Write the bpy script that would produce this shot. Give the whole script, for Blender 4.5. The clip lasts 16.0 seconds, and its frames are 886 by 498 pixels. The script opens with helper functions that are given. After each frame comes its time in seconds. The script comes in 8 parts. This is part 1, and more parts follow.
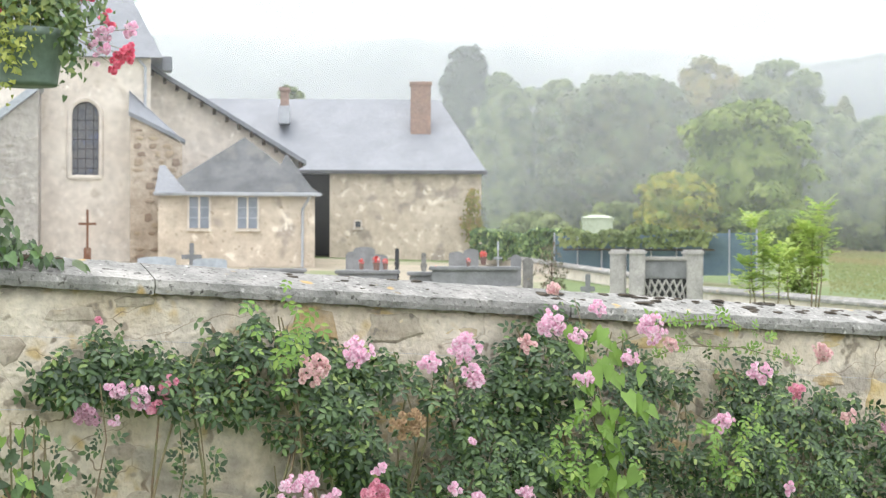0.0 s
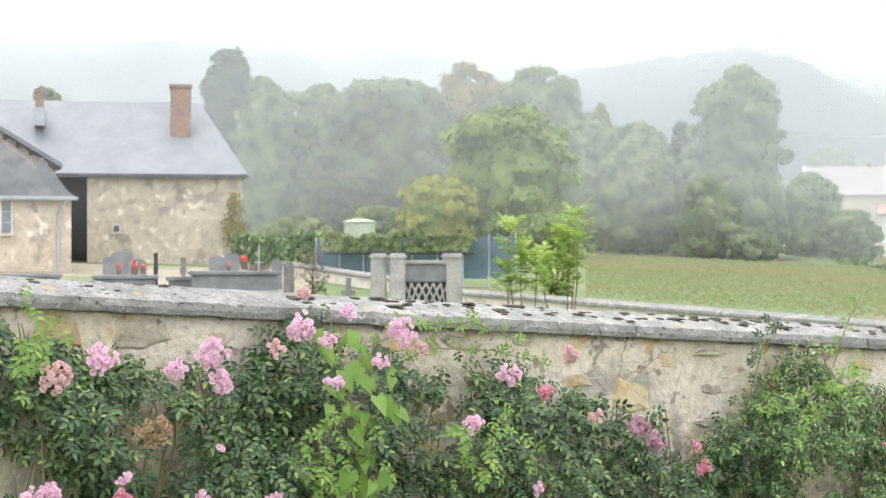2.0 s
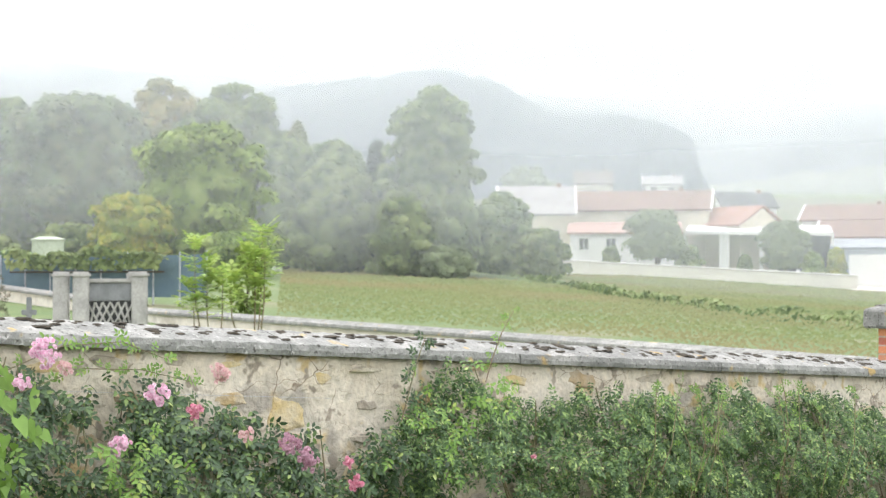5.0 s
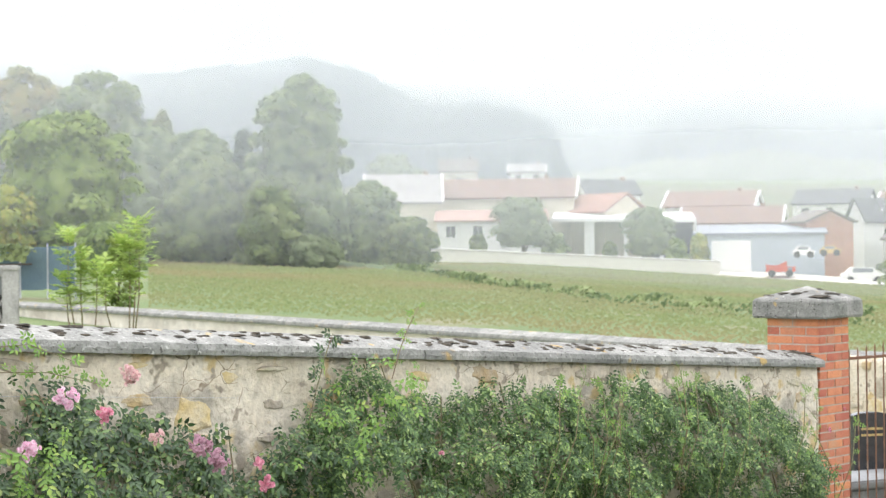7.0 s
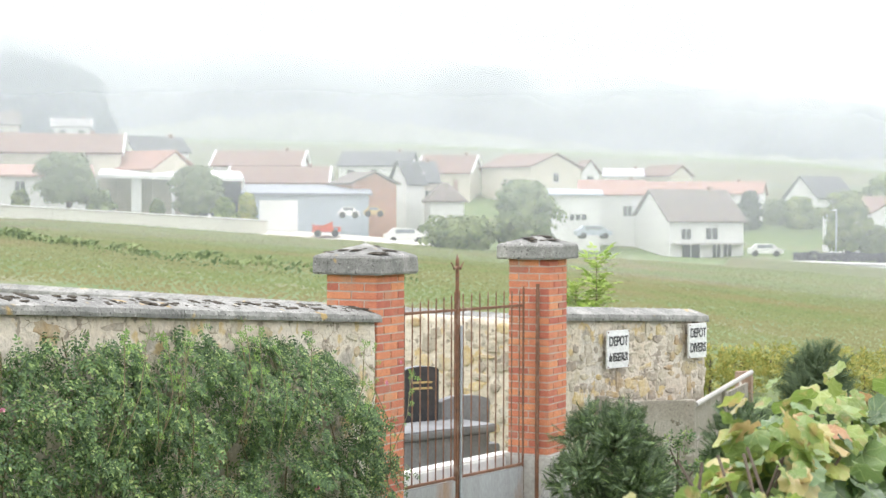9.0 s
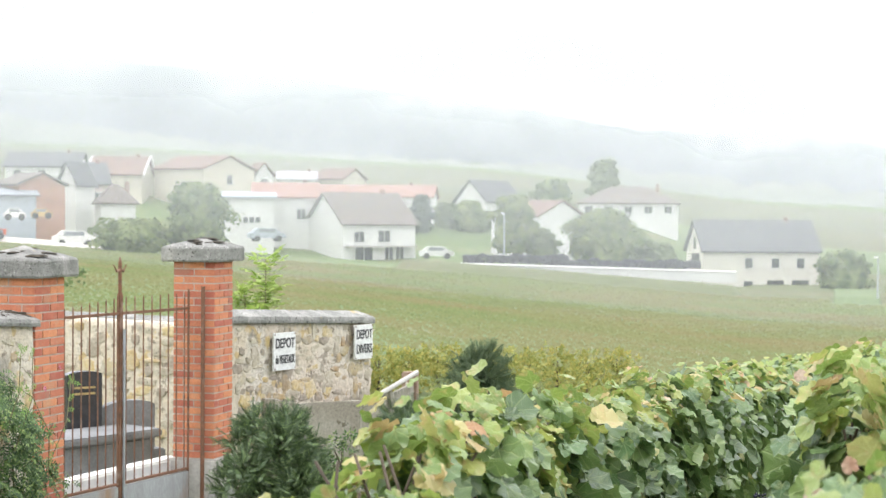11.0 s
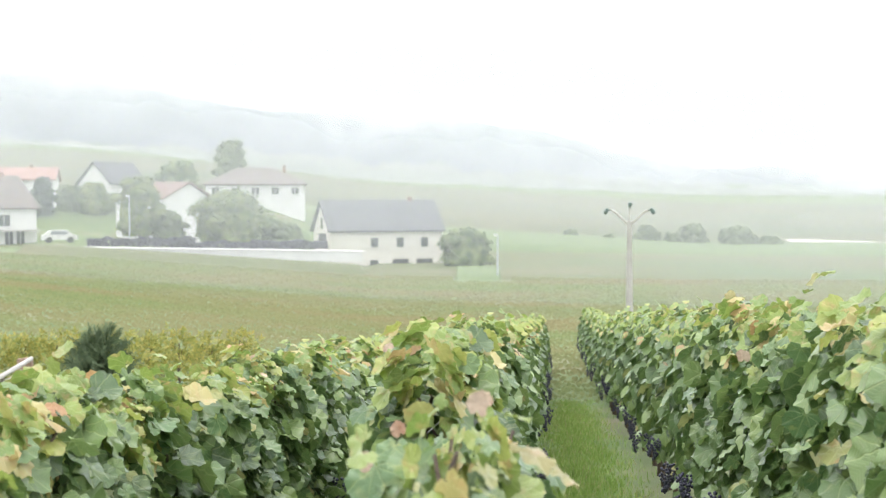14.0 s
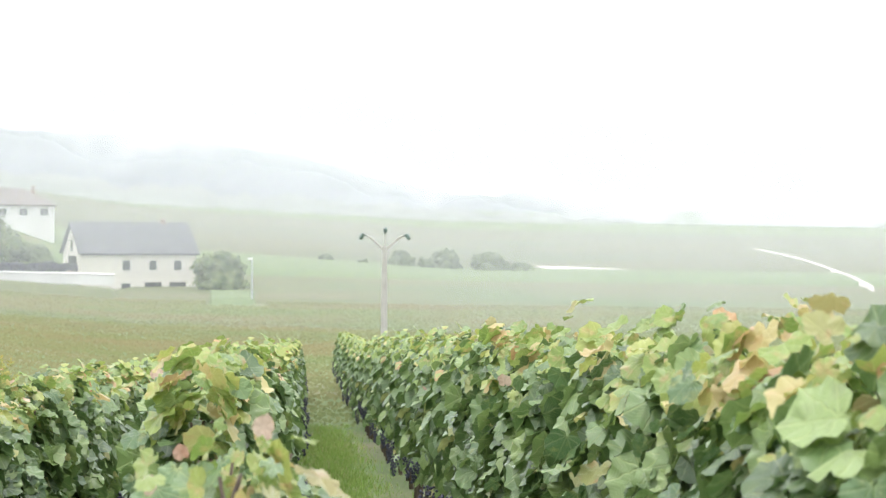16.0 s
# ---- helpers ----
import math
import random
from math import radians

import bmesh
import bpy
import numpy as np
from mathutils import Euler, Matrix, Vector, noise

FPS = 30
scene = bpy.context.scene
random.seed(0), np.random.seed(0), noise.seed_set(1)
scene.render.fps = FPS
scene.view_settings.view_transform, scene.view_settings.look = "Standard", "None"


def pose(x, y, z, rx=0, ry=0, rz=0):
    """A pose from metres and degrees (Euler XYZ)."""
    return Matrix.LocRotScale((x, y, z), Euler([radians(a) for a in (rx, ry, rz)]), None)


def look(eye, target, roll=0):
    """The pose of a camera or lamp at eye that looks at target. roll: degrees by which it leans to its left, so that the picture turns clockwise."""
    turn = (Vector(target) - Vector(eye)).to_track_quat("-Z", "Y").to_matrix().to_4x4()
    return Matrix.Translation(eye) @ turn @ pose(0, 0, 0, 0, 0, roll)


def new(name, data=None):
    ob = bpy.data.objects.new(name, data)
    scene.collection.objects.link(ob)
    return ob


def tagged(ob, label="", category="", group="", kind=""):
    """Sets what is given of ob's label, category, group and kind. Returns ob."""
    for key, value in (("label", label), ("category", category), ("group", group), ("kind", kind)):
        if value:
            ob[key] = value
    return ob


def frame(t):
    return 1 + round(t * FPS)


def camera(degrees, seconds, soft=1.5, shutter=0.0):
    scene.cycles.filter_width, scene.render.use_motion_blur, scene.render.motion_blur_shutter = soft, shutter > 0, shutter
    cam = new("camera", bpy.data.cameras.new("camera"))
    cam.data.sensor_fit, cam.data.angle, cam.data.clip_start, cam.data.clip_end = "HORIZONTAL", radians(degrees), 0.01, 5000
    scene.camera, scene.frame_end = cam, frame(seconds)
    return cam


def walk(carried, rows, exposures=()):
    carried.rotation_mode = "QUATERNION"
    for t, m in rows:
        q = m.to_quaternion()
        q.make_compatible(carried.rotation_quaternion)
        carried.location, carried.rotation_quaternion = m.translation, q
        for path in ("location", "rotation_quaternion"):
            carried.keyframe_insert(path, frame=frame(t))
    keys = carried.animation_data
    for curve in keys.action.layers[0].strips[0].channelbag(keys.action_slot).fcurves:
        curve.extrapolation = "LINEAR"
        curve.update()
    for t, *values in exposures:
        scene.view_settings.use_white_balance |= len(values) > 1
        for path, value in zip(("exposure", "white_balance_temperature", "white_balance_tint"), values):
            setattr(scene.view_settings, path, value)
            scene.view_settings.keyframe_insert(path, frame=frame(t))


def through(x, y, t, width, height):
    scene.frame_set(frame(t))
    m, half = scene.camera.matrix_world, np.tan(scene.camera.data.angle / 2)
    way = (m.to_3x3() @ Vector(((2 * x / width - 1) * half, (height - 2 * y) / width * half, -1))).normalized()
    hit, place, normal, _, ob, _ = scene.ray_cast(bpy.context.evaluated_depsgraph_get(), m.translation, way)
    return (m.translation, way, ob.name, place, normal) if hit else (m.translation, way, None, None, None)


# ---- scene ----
cam = camera(29.17, 16.0, soft=1.3)
# focus on the rose wall; the far village is softly out of focus
cam.data.dof.use_dof = True
cam.data.dof.focus_distance = 8.2
cam.data.dof.aperture_fstop = 7.0

# seconds, x, y, z, tilt, lean, heading
PATH = [
    (0, -0.047, -0.006, 1.486, 90.00, -0.19, -25.20),
    (0.5, -0.017, 0.009, 1.482, 90.07, -0.18, -27.27),
    (1, -0.003, 0.015, 1.481, 90.36, -0.27, -29.21),
    (1.5, 0.018, 0.010, 1.482, 90.45, -0.25, -31.03),
    (2, 0.038, 0.008, 1.484, 90.15, 0.01, -33.13),
    (2.5, 0.059, -0.006, 1.484, 89.94, 0.02, -34.97),
    (3, 0.087, -0.022, 1.488, 90.07, 0.15, -36.63),
    (3.5, 0.115, -0.050, 1.488, 90.24, 0.30, -37.77),
    (4, 0.143, -0.080, 1.489, 90.40, 0.57, -39.58),
    (4.5, 0.171, -0.133, 1.492, 90.62, 0.11, -41.32),
    (5, 0.202, -0.197, 1.488, 90.74, 0.12, -43.19),
    (5.2, 0.212, -0.217, 1.490, 90.78, 0.21, -43.92),
    (7.3, 0.046, 0.072, 1.543, 90.26, 0.21, -49.16),
    (7.5, 0.029, 0.094, 1.544, 90.28, -0.15, -50.55),
    (8, -0.003, 0.121, 1.531, 90.06, -0.03, -55.37),
    (8.5, -0.010, 0.130, 1.511, 89.45, 0.22, -59.05),
    (9, -0.002, 0.145, 1.510, 88.88, -0.23, -62.91),
    (9.5, 0.015, 0.141, 1.514, 88.78, -0.11, -68.07),
    (10, 0.040, 0.129, 1.503, 88.56, -0.47, -70.99),
    (10.2, 0.047, 0.116, 1.508, 88.73, -0.50, -71.70),
    (12.3, -0.036, -0.058, 1.501, 88.63, 0.12, -78.43),
    (12.5, -0.042, -0.082, 1.501, 88.58, 0.24, -79.58),
    (13, -0.047, -0.119, 1.497, 88.39, 0.48, -82.23),
    (13.5, -0.039, -0.125, 1.497, 88.64, 0.16, -85.27),
    (14, -0.049, -0.096, 1.500, 88.42, 0.18, -86.28),
    (14.5, -0.086, -0.034, 1.506, 88.74, -0.08, -87.82),
    (15, -0.104, 0.006, 1.512, 88.73, 0.20, -91.00),
    (15.5, -0.120, -0.007, 1.510, 89.10, -0.42, -93.33),
    (16, -0.161, -0.041, 1.510, 89.27, -0.51, -94.52),
]
walk(cam, [(t, pose(x, y, z, a, b, c)) for t, x, y, z, a, b, c in PATH])

# ---------------------------------------------------------------- light
world = bpy.data.worlds.new("world")
scene.world = world
world.use_nodes = True
wn, wl = world.node_tree.nodes, world.node_tree.links
sky = wn.new("ShaderNodeTexSky")
sky.sky_type = "NISHITA"
sky.sun_disc = False
sky.sun_elevation = radians(78)
sky.sun_rotation = radians(60)
sky.air_density, sky.dust_density = 1.0, 6.0
pale = wn.new("ShaderNodeHueSaturation")
pale.inputs["Saturation"].default_value = 0.12
wl.new(sky.outputs[0], pale.inputs["Color"])
cloud = wn.new("ShaderNodeMixRGB")
cloud.inputs[0].default_value = 0.8
cloud.inputs[2].default_value = (13.7, 14.0, 14.9, 1)
wl.new(pale.outputs[0], cloud.inputs[1])
wl.new(cloud.outputs[0], wn["Background"].inputs[0])
wn["Background"].inputs[1].default_value = 0.13
sun = new("sun", bpy.data.lights.new("sun", "SUN"))
sun.data.energy, sun.data.angle, sun.data.color = 1.0, radians(25), (1.0, 0.96, 0.9)
sun.matrix_world = look((0, 0, 0), (0.17, -0.10, -0.95))
scene.view_settings.exposure = 0.75


# ---------------------------------------------------------------- materials
def surface(name, a, b, scale=4.0, rough=0.8, bump=0.3, fine=40.0, vary=0.0, third=None, metal=0.0, spec=0.5, coat=0.0, through=0.0, stretch=None, objects=False, specks=(), cracks=0.0):
    """Two or three colours mixed by noise at two scales, with grain relief; vary: difference between loose pieces."""
    m = bpy.data.materials.new(name)
    m.use_nodes = True
    n, l = m.node_tree.nodes, m.node_tree.links
    p = n["Principled BSDF"]
    tc = n.new("ShaderNodeNewGeometry")
    where = tc.outputs["Position"]
    if stretch:
        mp = n.new("ShaderNodeMapping")
        mp.inputs["Scale"].default_value = stretch
        l.new(where, mp.inputs[0])
        where = mp.outputs[0]
    def wave(s, detail):
        t = n.new("ShaderNodeTexNoise")
        t.inputs["Scale"].default_value, t.inputs["Detail"].default_value = s, detail
        t.inputs["Roughness"].default_value = 0.6
        l.new(where, t.inputs["Vector"])
        return t.outputs["Fac"]
    def ramp(f, lo, hi):
        r = n.new("ShaderNodeMapRange")
        r.inputs["From Min"].default_value, r.inputs["From Max"].default_value = lo, hi
        l.new(f, r.inputs["Value"])
        return r.outputs[0]
    def mix(f, c, d):
        x = n.new("ShaderNodeMixRGB")
        for s, v in zip(x.inputs, (f, c, d)):
            if isinstance(v, tuple):
                s.default_value = (*v, 1)
            elif isinstance(v, float):
                s.default_value = v
            else:
                l.new(v, s)
        return x.outputs[0]
    big, small = wave(scale, 5), wave(fine, 3)
    c = mix(ramp(big, 0.36, 0.64), tuple(a), tuple(b))
    if third:
        c = mix(ramp(wave(scale * 0.37, 4), 0.55, 0.68), c, tuple(third))
    for sc, lo, hi, col in specks:
        c = mix(ramp(wave(sc, 2), lo, hi), c, tuple(col))
    if cracks:
        # dark lines painted for the shade in joints between half-buried stones: crooked cell edges, broken up by noise
        bend = n.new("ShaderNodeVectorMath")
        bend.operation = "MULTIPLY_ADD"
        tn = n.new("ShaderNodeTexNoise")
        tn.inputs["Scale"].default_value = 7
        l.new(where, tn.inputs["Vector"])
        l.new(tn.outputs["Color"], bend.inputs[0])
        bend.inputs[1].default_value = (0.14, 0.14, 0.14)
        l.new(where, bend.inputs[2])
        flat = n.new("ShaderNodeMapping")
        flat.inputs["Scale"].default_value = (0.75, 0.75, 1.5)
        l.new(bend.outputs[0], flat.inputs[0])
        vo = n.new("ShaderNodeTexVoronoi")
        vo.feature = "DISTANCE_TO_EDGE"
        vo.inputs["Scale"].default_value = cracks
        l.new(flat.outputs[0], vo.inputs["Vector"])
        thin = n.new("ShaderNodeMath")
        thin.operation = "MULTIPLY"
        l.new(ramp(vo.outputs["Distance"], 0.016, 0.004), thin.inputs[0])
        l.new(ramp(wave(2.3, 3), 0.49, 0.60), thin.inputs[1])
        seam = thin.outputs[0]
        c = mix(seam, c, (0.24, 0.185, 0.13))
    dark = n.new("ShaderNodeMixRGB")
    dark.blend_type = "MULTIPLY"
    dark.inputs[0].default_value = 0.35
    l.new(c, dark.inputs[1])
    l.new(ramp(small, 0.25, 0.75), dark.inputs[2])
    c = dark.outputs[0]
    if vary:
        hv = n.new("ShaderNodeHueSaturation")
        l.new(c, hv.inputs["Color"])
        src = n.new("ShaderNodeObjectInfo").outputs["Random"] if objects else tc.outputs["Random Per Island"]
        r = n.new("ShaderNodeMapRange")
        r.inputs["To Min"].default_value, r.inputs["To Max"].default_value = 1 - vary, 1 + vary
        l.new(src, r.inputs["Value"])
        l.new(r.outputs[0], hv.inputs["Value"])
        r2 = n.new("ShaderNodeMapRange")
        r2.inputs["To Min"].default_value, r2.inputs["To Max"].default_value = 0.5 - 0.05 * vary, 0.5 + 0.06 * vary
        l.new(src, r2.inputs["Value"])
        l.new(r2.outputs[0], hv.inputs["Hue"])
        c = hv.outputs[0]
    l.new(c, p.inputs["Base Color"])
    p.inputs["Roughness"].default_value, p.inputs["Metallic"].default_value = rough, metal
    p.inputs["Specular IOR Level"].default_value = spec
    p.inputs["Coat Weight"].default_value, p.inputs["Coat Roughness"].default_value = coat, 0.5
    if bump:
        bp = n.new("ShaderNodeBump")
        bp.inputs["Strength"].default_value, bp.inputs["Distance"].default_value = bump, 0.5 / fine
        l.new(small, bp.inputs["Height"])
        l.new(bp.outputs[0], p.inputs["Normal"])
    if through:
        tl = n.new("ShaderNodeBsdfTranslucent")
        l.new(c, tl.inputs[0])
        ms = n.new("ShaderNodeMixShader")
        ms.inputs[0].default_value = through
        l.new(p.outputs[0], ms.inputs[1])
        l.new(tl.outputs[0], ms.inputs[2])
        l.new(ms.outputs[0], n["Material Output"].inputs[0])
    return m


def leafy(name, colours, rough=0.5, through=0.25, spec=0.5, coat=0.0, broad=None, grain=25):
    """Leaf colours picked leaf by leaf from a ramp, with a little mottling."""
    m = bpy.data.materials.new(name)
    m.use_nodes = True
    n, l = m.node_tree.nodes, m.node_tree.links
    p = n["Principled BSDF"]
    g = n.new("ShaderNodeNewGeometry")
    cr = n.new("ShaderNodeValToRGB")
    e = cr.color_ramp.elements
    while len(e) < len(colours):
        e.new(0.5)
    for k, (at, c) in enumerate(colours):
        e[k].position, e[k].color = at, (*c, 1)
    l.new(g.outputs["Random Per Island"], cr.inputs[0])
    t = n.new("ShaderNodeTexNoise")
    t.inputs["Scale"].default_value = grain
    l.new(g.outputs["Position"], t.inputs["Vector"])
    base = cr.outputs[0]
    if broad:
        tb = n.new("ShaderNodeTexNoise")
        tb.inputs["Scale"].default_value, tb.inputs["Detail"].default_value = broad[0], 4
        l.new(g.outputs["Position"], tb.inputs["Vector"])
        rb = n.new("ShaderNodeMapRange")
        rb.inputs["From Min"].default_value, rb.inputs["From Max"].default_value = 0.42, 0.66
        l.new(tb.outputs["Fac"], rb.inputs["Value"])
        mb = n.new("ShaderNodeMixRGB")
        mb.inputs[2].default_value = (*broad[1], 1)
        l.new(rb.outputs[0], mb.inputs[0])
        l.new(base, mb.inputs[1])
        base = mb.outputs[0]
    x = n.new("ShaderNodeMixRGB")
    x.blend_type = "MULTIPLY"
    x.inputs[0].default_value = 0.3
    l.new(base, x.inputs[1])
    l.new(t.outputs["Fac"], x.inputs[2])
    b = n.new("ShaderNodeBrightContrast")
    b.inputs["Bright"].default_value = 0.015
    l.new(x.outputs[0], b.inputs[0])
    l.new(b.outputs[0], p.inputs["Base Color"])
    p.inputs["Roughness"].default_value = rough
    p.inputs["Specular IOR Level"].default_value = spec
    p.inputs["Coat Weight"].default_value, p.inputs["Coat Roughness"].default_value = coat, 0.45
    tl = n.new("ShaderNodeBsdfTranslucent")
    l.new(b.outputs[0], tl.inputs[0])
    ms = n.new("ShaderNodeMixShader")
    ms.inputs[0].default_value = through
    l.new(p.outputs[0], ms.inputs[1])
    l.new(tl.outputs[0], ms.inputs[2])
    l.new(ms.outputs[0], n["Material Output"].inputs[0])
    return m


M = {}
M["grass"] = surface("grass", (0.105, 0.16, 0.05), (0.14, 0.18, 0.06), 0.6, 0.9, 0.5, 30, third=(0.2, 0.19, 0.1))
M["mortar"] = surface("lime mortar", (0.71, 0.64, 0.53), (0.61, 0.525, 0.40), 3.1, 0.95, 1.0, 22, third=(0.68, 0.63, 0.54), specks=((5.3, 0.58, 0.66, (0.58, 0.44, 0.23)), (9, 0.60, 0.66, (0.33, 0.28, 0.22)), (2.1, 0.60, 0.68, (0.40, 0.36, 0.30))), cracks=4.2)
M["ochre"] = surface("ochre stone", (0.53, 0.39, 0.19), (0.58, 0.49, 0.35), 9, 0.9, 0.9, 30, vary=0.2, objects=True)
M["rubble"] = surface("rubble stone", (0.54, 0.48, 0.385), (0.40, 0.345, 0.265), 8, 0.9, 0.9, 30, vary=0.2, objects=True, third=(0.5, 0.40, 0.24), specks=((14, 0.62, 0.7, (0.26, 0.23, 0.19)),))
M["coping"] = surface("weathered coping stone", (0.30, 0.295, 0.275), (0.19, 0.19, 0.175), 6, 0.95, 1.0, 45, third=(0.38, 0.37, 0.34), vary=0.1, objects=True, specks=((22, 0.64, 0.72, (0.47, 0.46, 0.43)), (34, 0.60, 0.68, (0.09, 0.085, 0.075)), (5, 0.66, 0.72, (0.42, 0.30, 0.12))))
M["moss"] = surface("dark moss", (0.035, 0.03, 0.022), (0.08, 0.065, 0.045), 25, 1.0, 1.0, 120)
M["brick"] = surface("red brick", (0.62, 0.225, 0.125), (0.53, 0.175, 0.10), 12, 0.9, 0.5, 70, vary=0.22, objects=True, third=(0.506, 0.242, 0.154))
M["joint"] = surface("brick mortar", (0.56, 0.47, 0.39), (0.46, 0.37, 0.3), 8, 0.95, 0.4, 80)
M["rust"] = surface("rusty iron", (0.24, 0.11, 0.06), (0.15, 0.08, 0.05), 18, 0.85, 0.4, 120, third=(0.3, 0.2, 0.15))
M["slate"] = surface("slate roof", (0.20, 0.215, 0.24), (0.15, 0.165, 0.19), 0.7, 0.55, 0.3, 12, spec=0.7)
M["slate_old"] = surface("old streaked slate roof", (0.13, 0.135, 0.14), (0.08, 0.085, 0.09), 1.6, 0.75, 0.4, 14, third=(0.18, 0.175, 0.16), spec=0.3, stretch=(1, 1, 0.25))
M["stone_pale"] = surface("pale church stone", (0.80, 0.74, 0.65), (0.70, 0.63, 0.545), 0.5, 0.95, 0.2, 2.6, third=(0.62, 0.56, 0.48), specks=((1.3, 0.60, 0.68, (0.55, 0.49, 0.41)), (3.5, 0.62, 0.70, (0.84, 0.79, 0.71))))
M["stone_tan"] = surface("tan barn wall", (0.68, 0.59, 0.475), (0.57, 0.48, 0.375), 0.5, 0.95, 0.25, 2.6, third=(0.50, 0.44, 0.37), specks=((1.2, 0.58, 0.66, (0.43, 0.37, 0.31)), (2.6, 0.60, 0.68, (0.76, 0.69, 0.58)), (7, 0.64, 0.70, (0.40, 0.33, 0.25))))
M["white"] = surface("white render", (0.80, 0.79, 0.75), (0.74, 0.73, 0.69), 0.3, 0.9, 0.1, 6)
M["cream"] = surface("cream render", (0.70, 0.64, 0.52), (0.64, 0.58, 0.47), 0.3, 0.9, 0.1, 6)
M["red_tile"] = surface("red tile roof", (0.235, 0.145, 0.115), (0.19, 0.12, 0.10), 0.6, 0.85, 0.2, 8)
M["orange_tile"] = surface("orange tile roof", (0.36, 0.20, 0.155), (0.31, 0.175, 0.14), 0.6, 0.85, 0.2, 8)
M["brown_tile"] = surface("brown tile roof", (0.175, 0.14, 0.12), (0.14, 0.115, 0.10), 0.6, 0.8, 0.2, 8)
M["dark_tile"] = surface("dark slate tiles", (0.105, 0.105, 0.112), (0.08, 0.08, 0.088), 0.6, 0.7, 0.2, 8)
M["concrete"] = surface("concrete", (0.50, 0.48, 0.44), (0.42, 0.40, 0.36), 1.2, 0.9, 0.3, 30)
M["glass"] = surface("dark window glass", (0.05, 0.055, 0.06), (0.07, 0.075, 0.08), 1, 0.15, 0)
# pale bluish colour imitates the sky reflected in the panes
M["pane_pale"] = surface("window panes with sky tone in the colour", (0.20, 0.23, 0.28), (0.27, 0.30, 0.35), 3, 0.2, 0)
# near-black; in passage, garages and loggia it stands in for shade
M["dark"] = surface("near-black for shaded openings, bars and wheels", (0.05, 0.05, 0.05), (0.04, 0.04, 0.04), 1, 0.9, 0)
M["bark"] = surface("bark", (0.13, 0.10, 0.07), (0.08, 0.06, 0.045), 9, 0.95, 0.8, 60)
def vine_blade(name, colours, single=False, rough=0.4, blotch=(0.40, 0.40, 0.12), most=0.35, through=0.25):
    """Vine leaf: one tone a leaf, pale veins fanning out from the stalk, blotches and a puckered blade."""
    m = bpy.data.materials.new(name)
    m.use_nodes = True
    n, l = m.node_tree.nodes, m.node_tree.links
    p = n["Principled BSDF"]
    cr = n.new("ShaderNodeValToRGB")
    e = cr.color_ramp.elements
    while len(e) < len(colours):
        e.new(0.5)
    for k, (at, c) in enumerate(colours):
        e[k].position, e[k].color = at, (*c, 1)
    if single:
        l.new(n.new("ShaderNodeObjectInfo").outputs["Random"], cr.inputs[0])
    g = n.new("ShaderNodeNewGeometry")
    if not single:
        l.new(g.outputs["Random Per Island"], cr.inputs[0])
    uv = n.new("ShaderNodeUVMap")
    uv.uv_map = "leaf"
    s = n.new("ShaderNodeSeparateXYZ")
    l.new(uv.outputs[0], s.inputs[0])

    def sums(op, a, b=None):
        q = n.new("ShaderNodeMath")
        q.operation = op
        for k, v in enumerate((a, b)):
            if v is None:
                continue
            if isinstance(v, (int, float)):
                q.inputs[k].default_value = v
            else:
                l.new(v, q.inputs[k])
        return q.outputs[0]
    ang = sums("ARCTAN2", s.outputs[0], s.outputs[1])
    far = sums("SQRT", sums("ADD", sums("MULTIPLY", s.outputs[0], s.outputs[0]), sums("MULTIPLY", s.outputs[1], s.outputs[1])))
    main = sums("MULTIPLY", sums("PINGPONG", ang, 0.35), far)
    side = sums("PINGPONG", sums("ADD", sums("MULTIPLY", main, 1.3), far), 0.055)

    def line(v, w):
        q = n.new("ShaderNodeMapRange")
        q.inputs["From Min"].default_value, q.inputs["From Max"].default_value = w, 0.0
        l.new(v, q.inputs["Value"])
        return q.outputs[0]
    veins = sums("MAXIMUM", line(main, 0.03), sums("MULTIPLY", line(side, 0.016), 0.5))
    t = n.new("ShaderNodeTexNoise")
    t.inputs["Scale"].default_value, t.inputs["Detail"].default_value = 26, 5
    l.new(g.outputs["Position"], t.inputs["Vector"])
    mr = n.new("ShaderNodeMapRange")
    mr.inputs["From Min"].default_value, mr.inputs["From Max"].default_value = 0.54, 0.68
    mr.inputs["To Max"].default_value = most
    l.new(t.outputs["Fac"], mr.inputs["Value"])
    a = n.new("ShaderNodeMixRGB")
    a.inputs[2].default_value = (*blotch, 1)
    l.new(mr.outputs[0], a.inputs[0])
    l.new(cr.outputs[0], a.inputs[1])
    b = n.new("ShaderNodeMixRGB")
    b.blend_type = "SCREEN"
    b.inputs[2].default_value = (0.16, 0.17, 0.07, 1)
    l.new(sums("MULTIPLY", veins, 0.75), b.inputs[0])
    l.new(a.outputs[0], b.inputs[1])
    l.new(b.outputs[0], p.inputs["Base Color"])
    bu = n.new("ShaderNodeBump")
    bu.inputs["Strength"].default_value, bu.inputs["Distance"].default_value = 0.6, 0.004
    l.new(sums("SUBTRACT", sums("MULTIPLY", t.outputs["Fac"], 1.2), veins), bu.inputs["Height"])
    l.new(bu.outputs[0], p.inputs["Normal"])
    p.inputs["Roughness"].default_value = rough
    p.inputs["Coat Weight"].default_value, p.inputs["Coat Roughness"].default_value = 0.5, 0.35
    tl = n.new("ShaderNodeBsdfTranslucent")
    l.new(b.outputs[0], tl.inputs[0])
    ms = n.new("ShaderNodeMixShader")
    ms.inputs[0].default_value = through
    l.new(p.outputs[0], ms.inputs[1])
    l.new(tl.outputs[0], ms.inputs[2])
    l.new(ms.outputs[0], n["Material Output"].inputs[0])
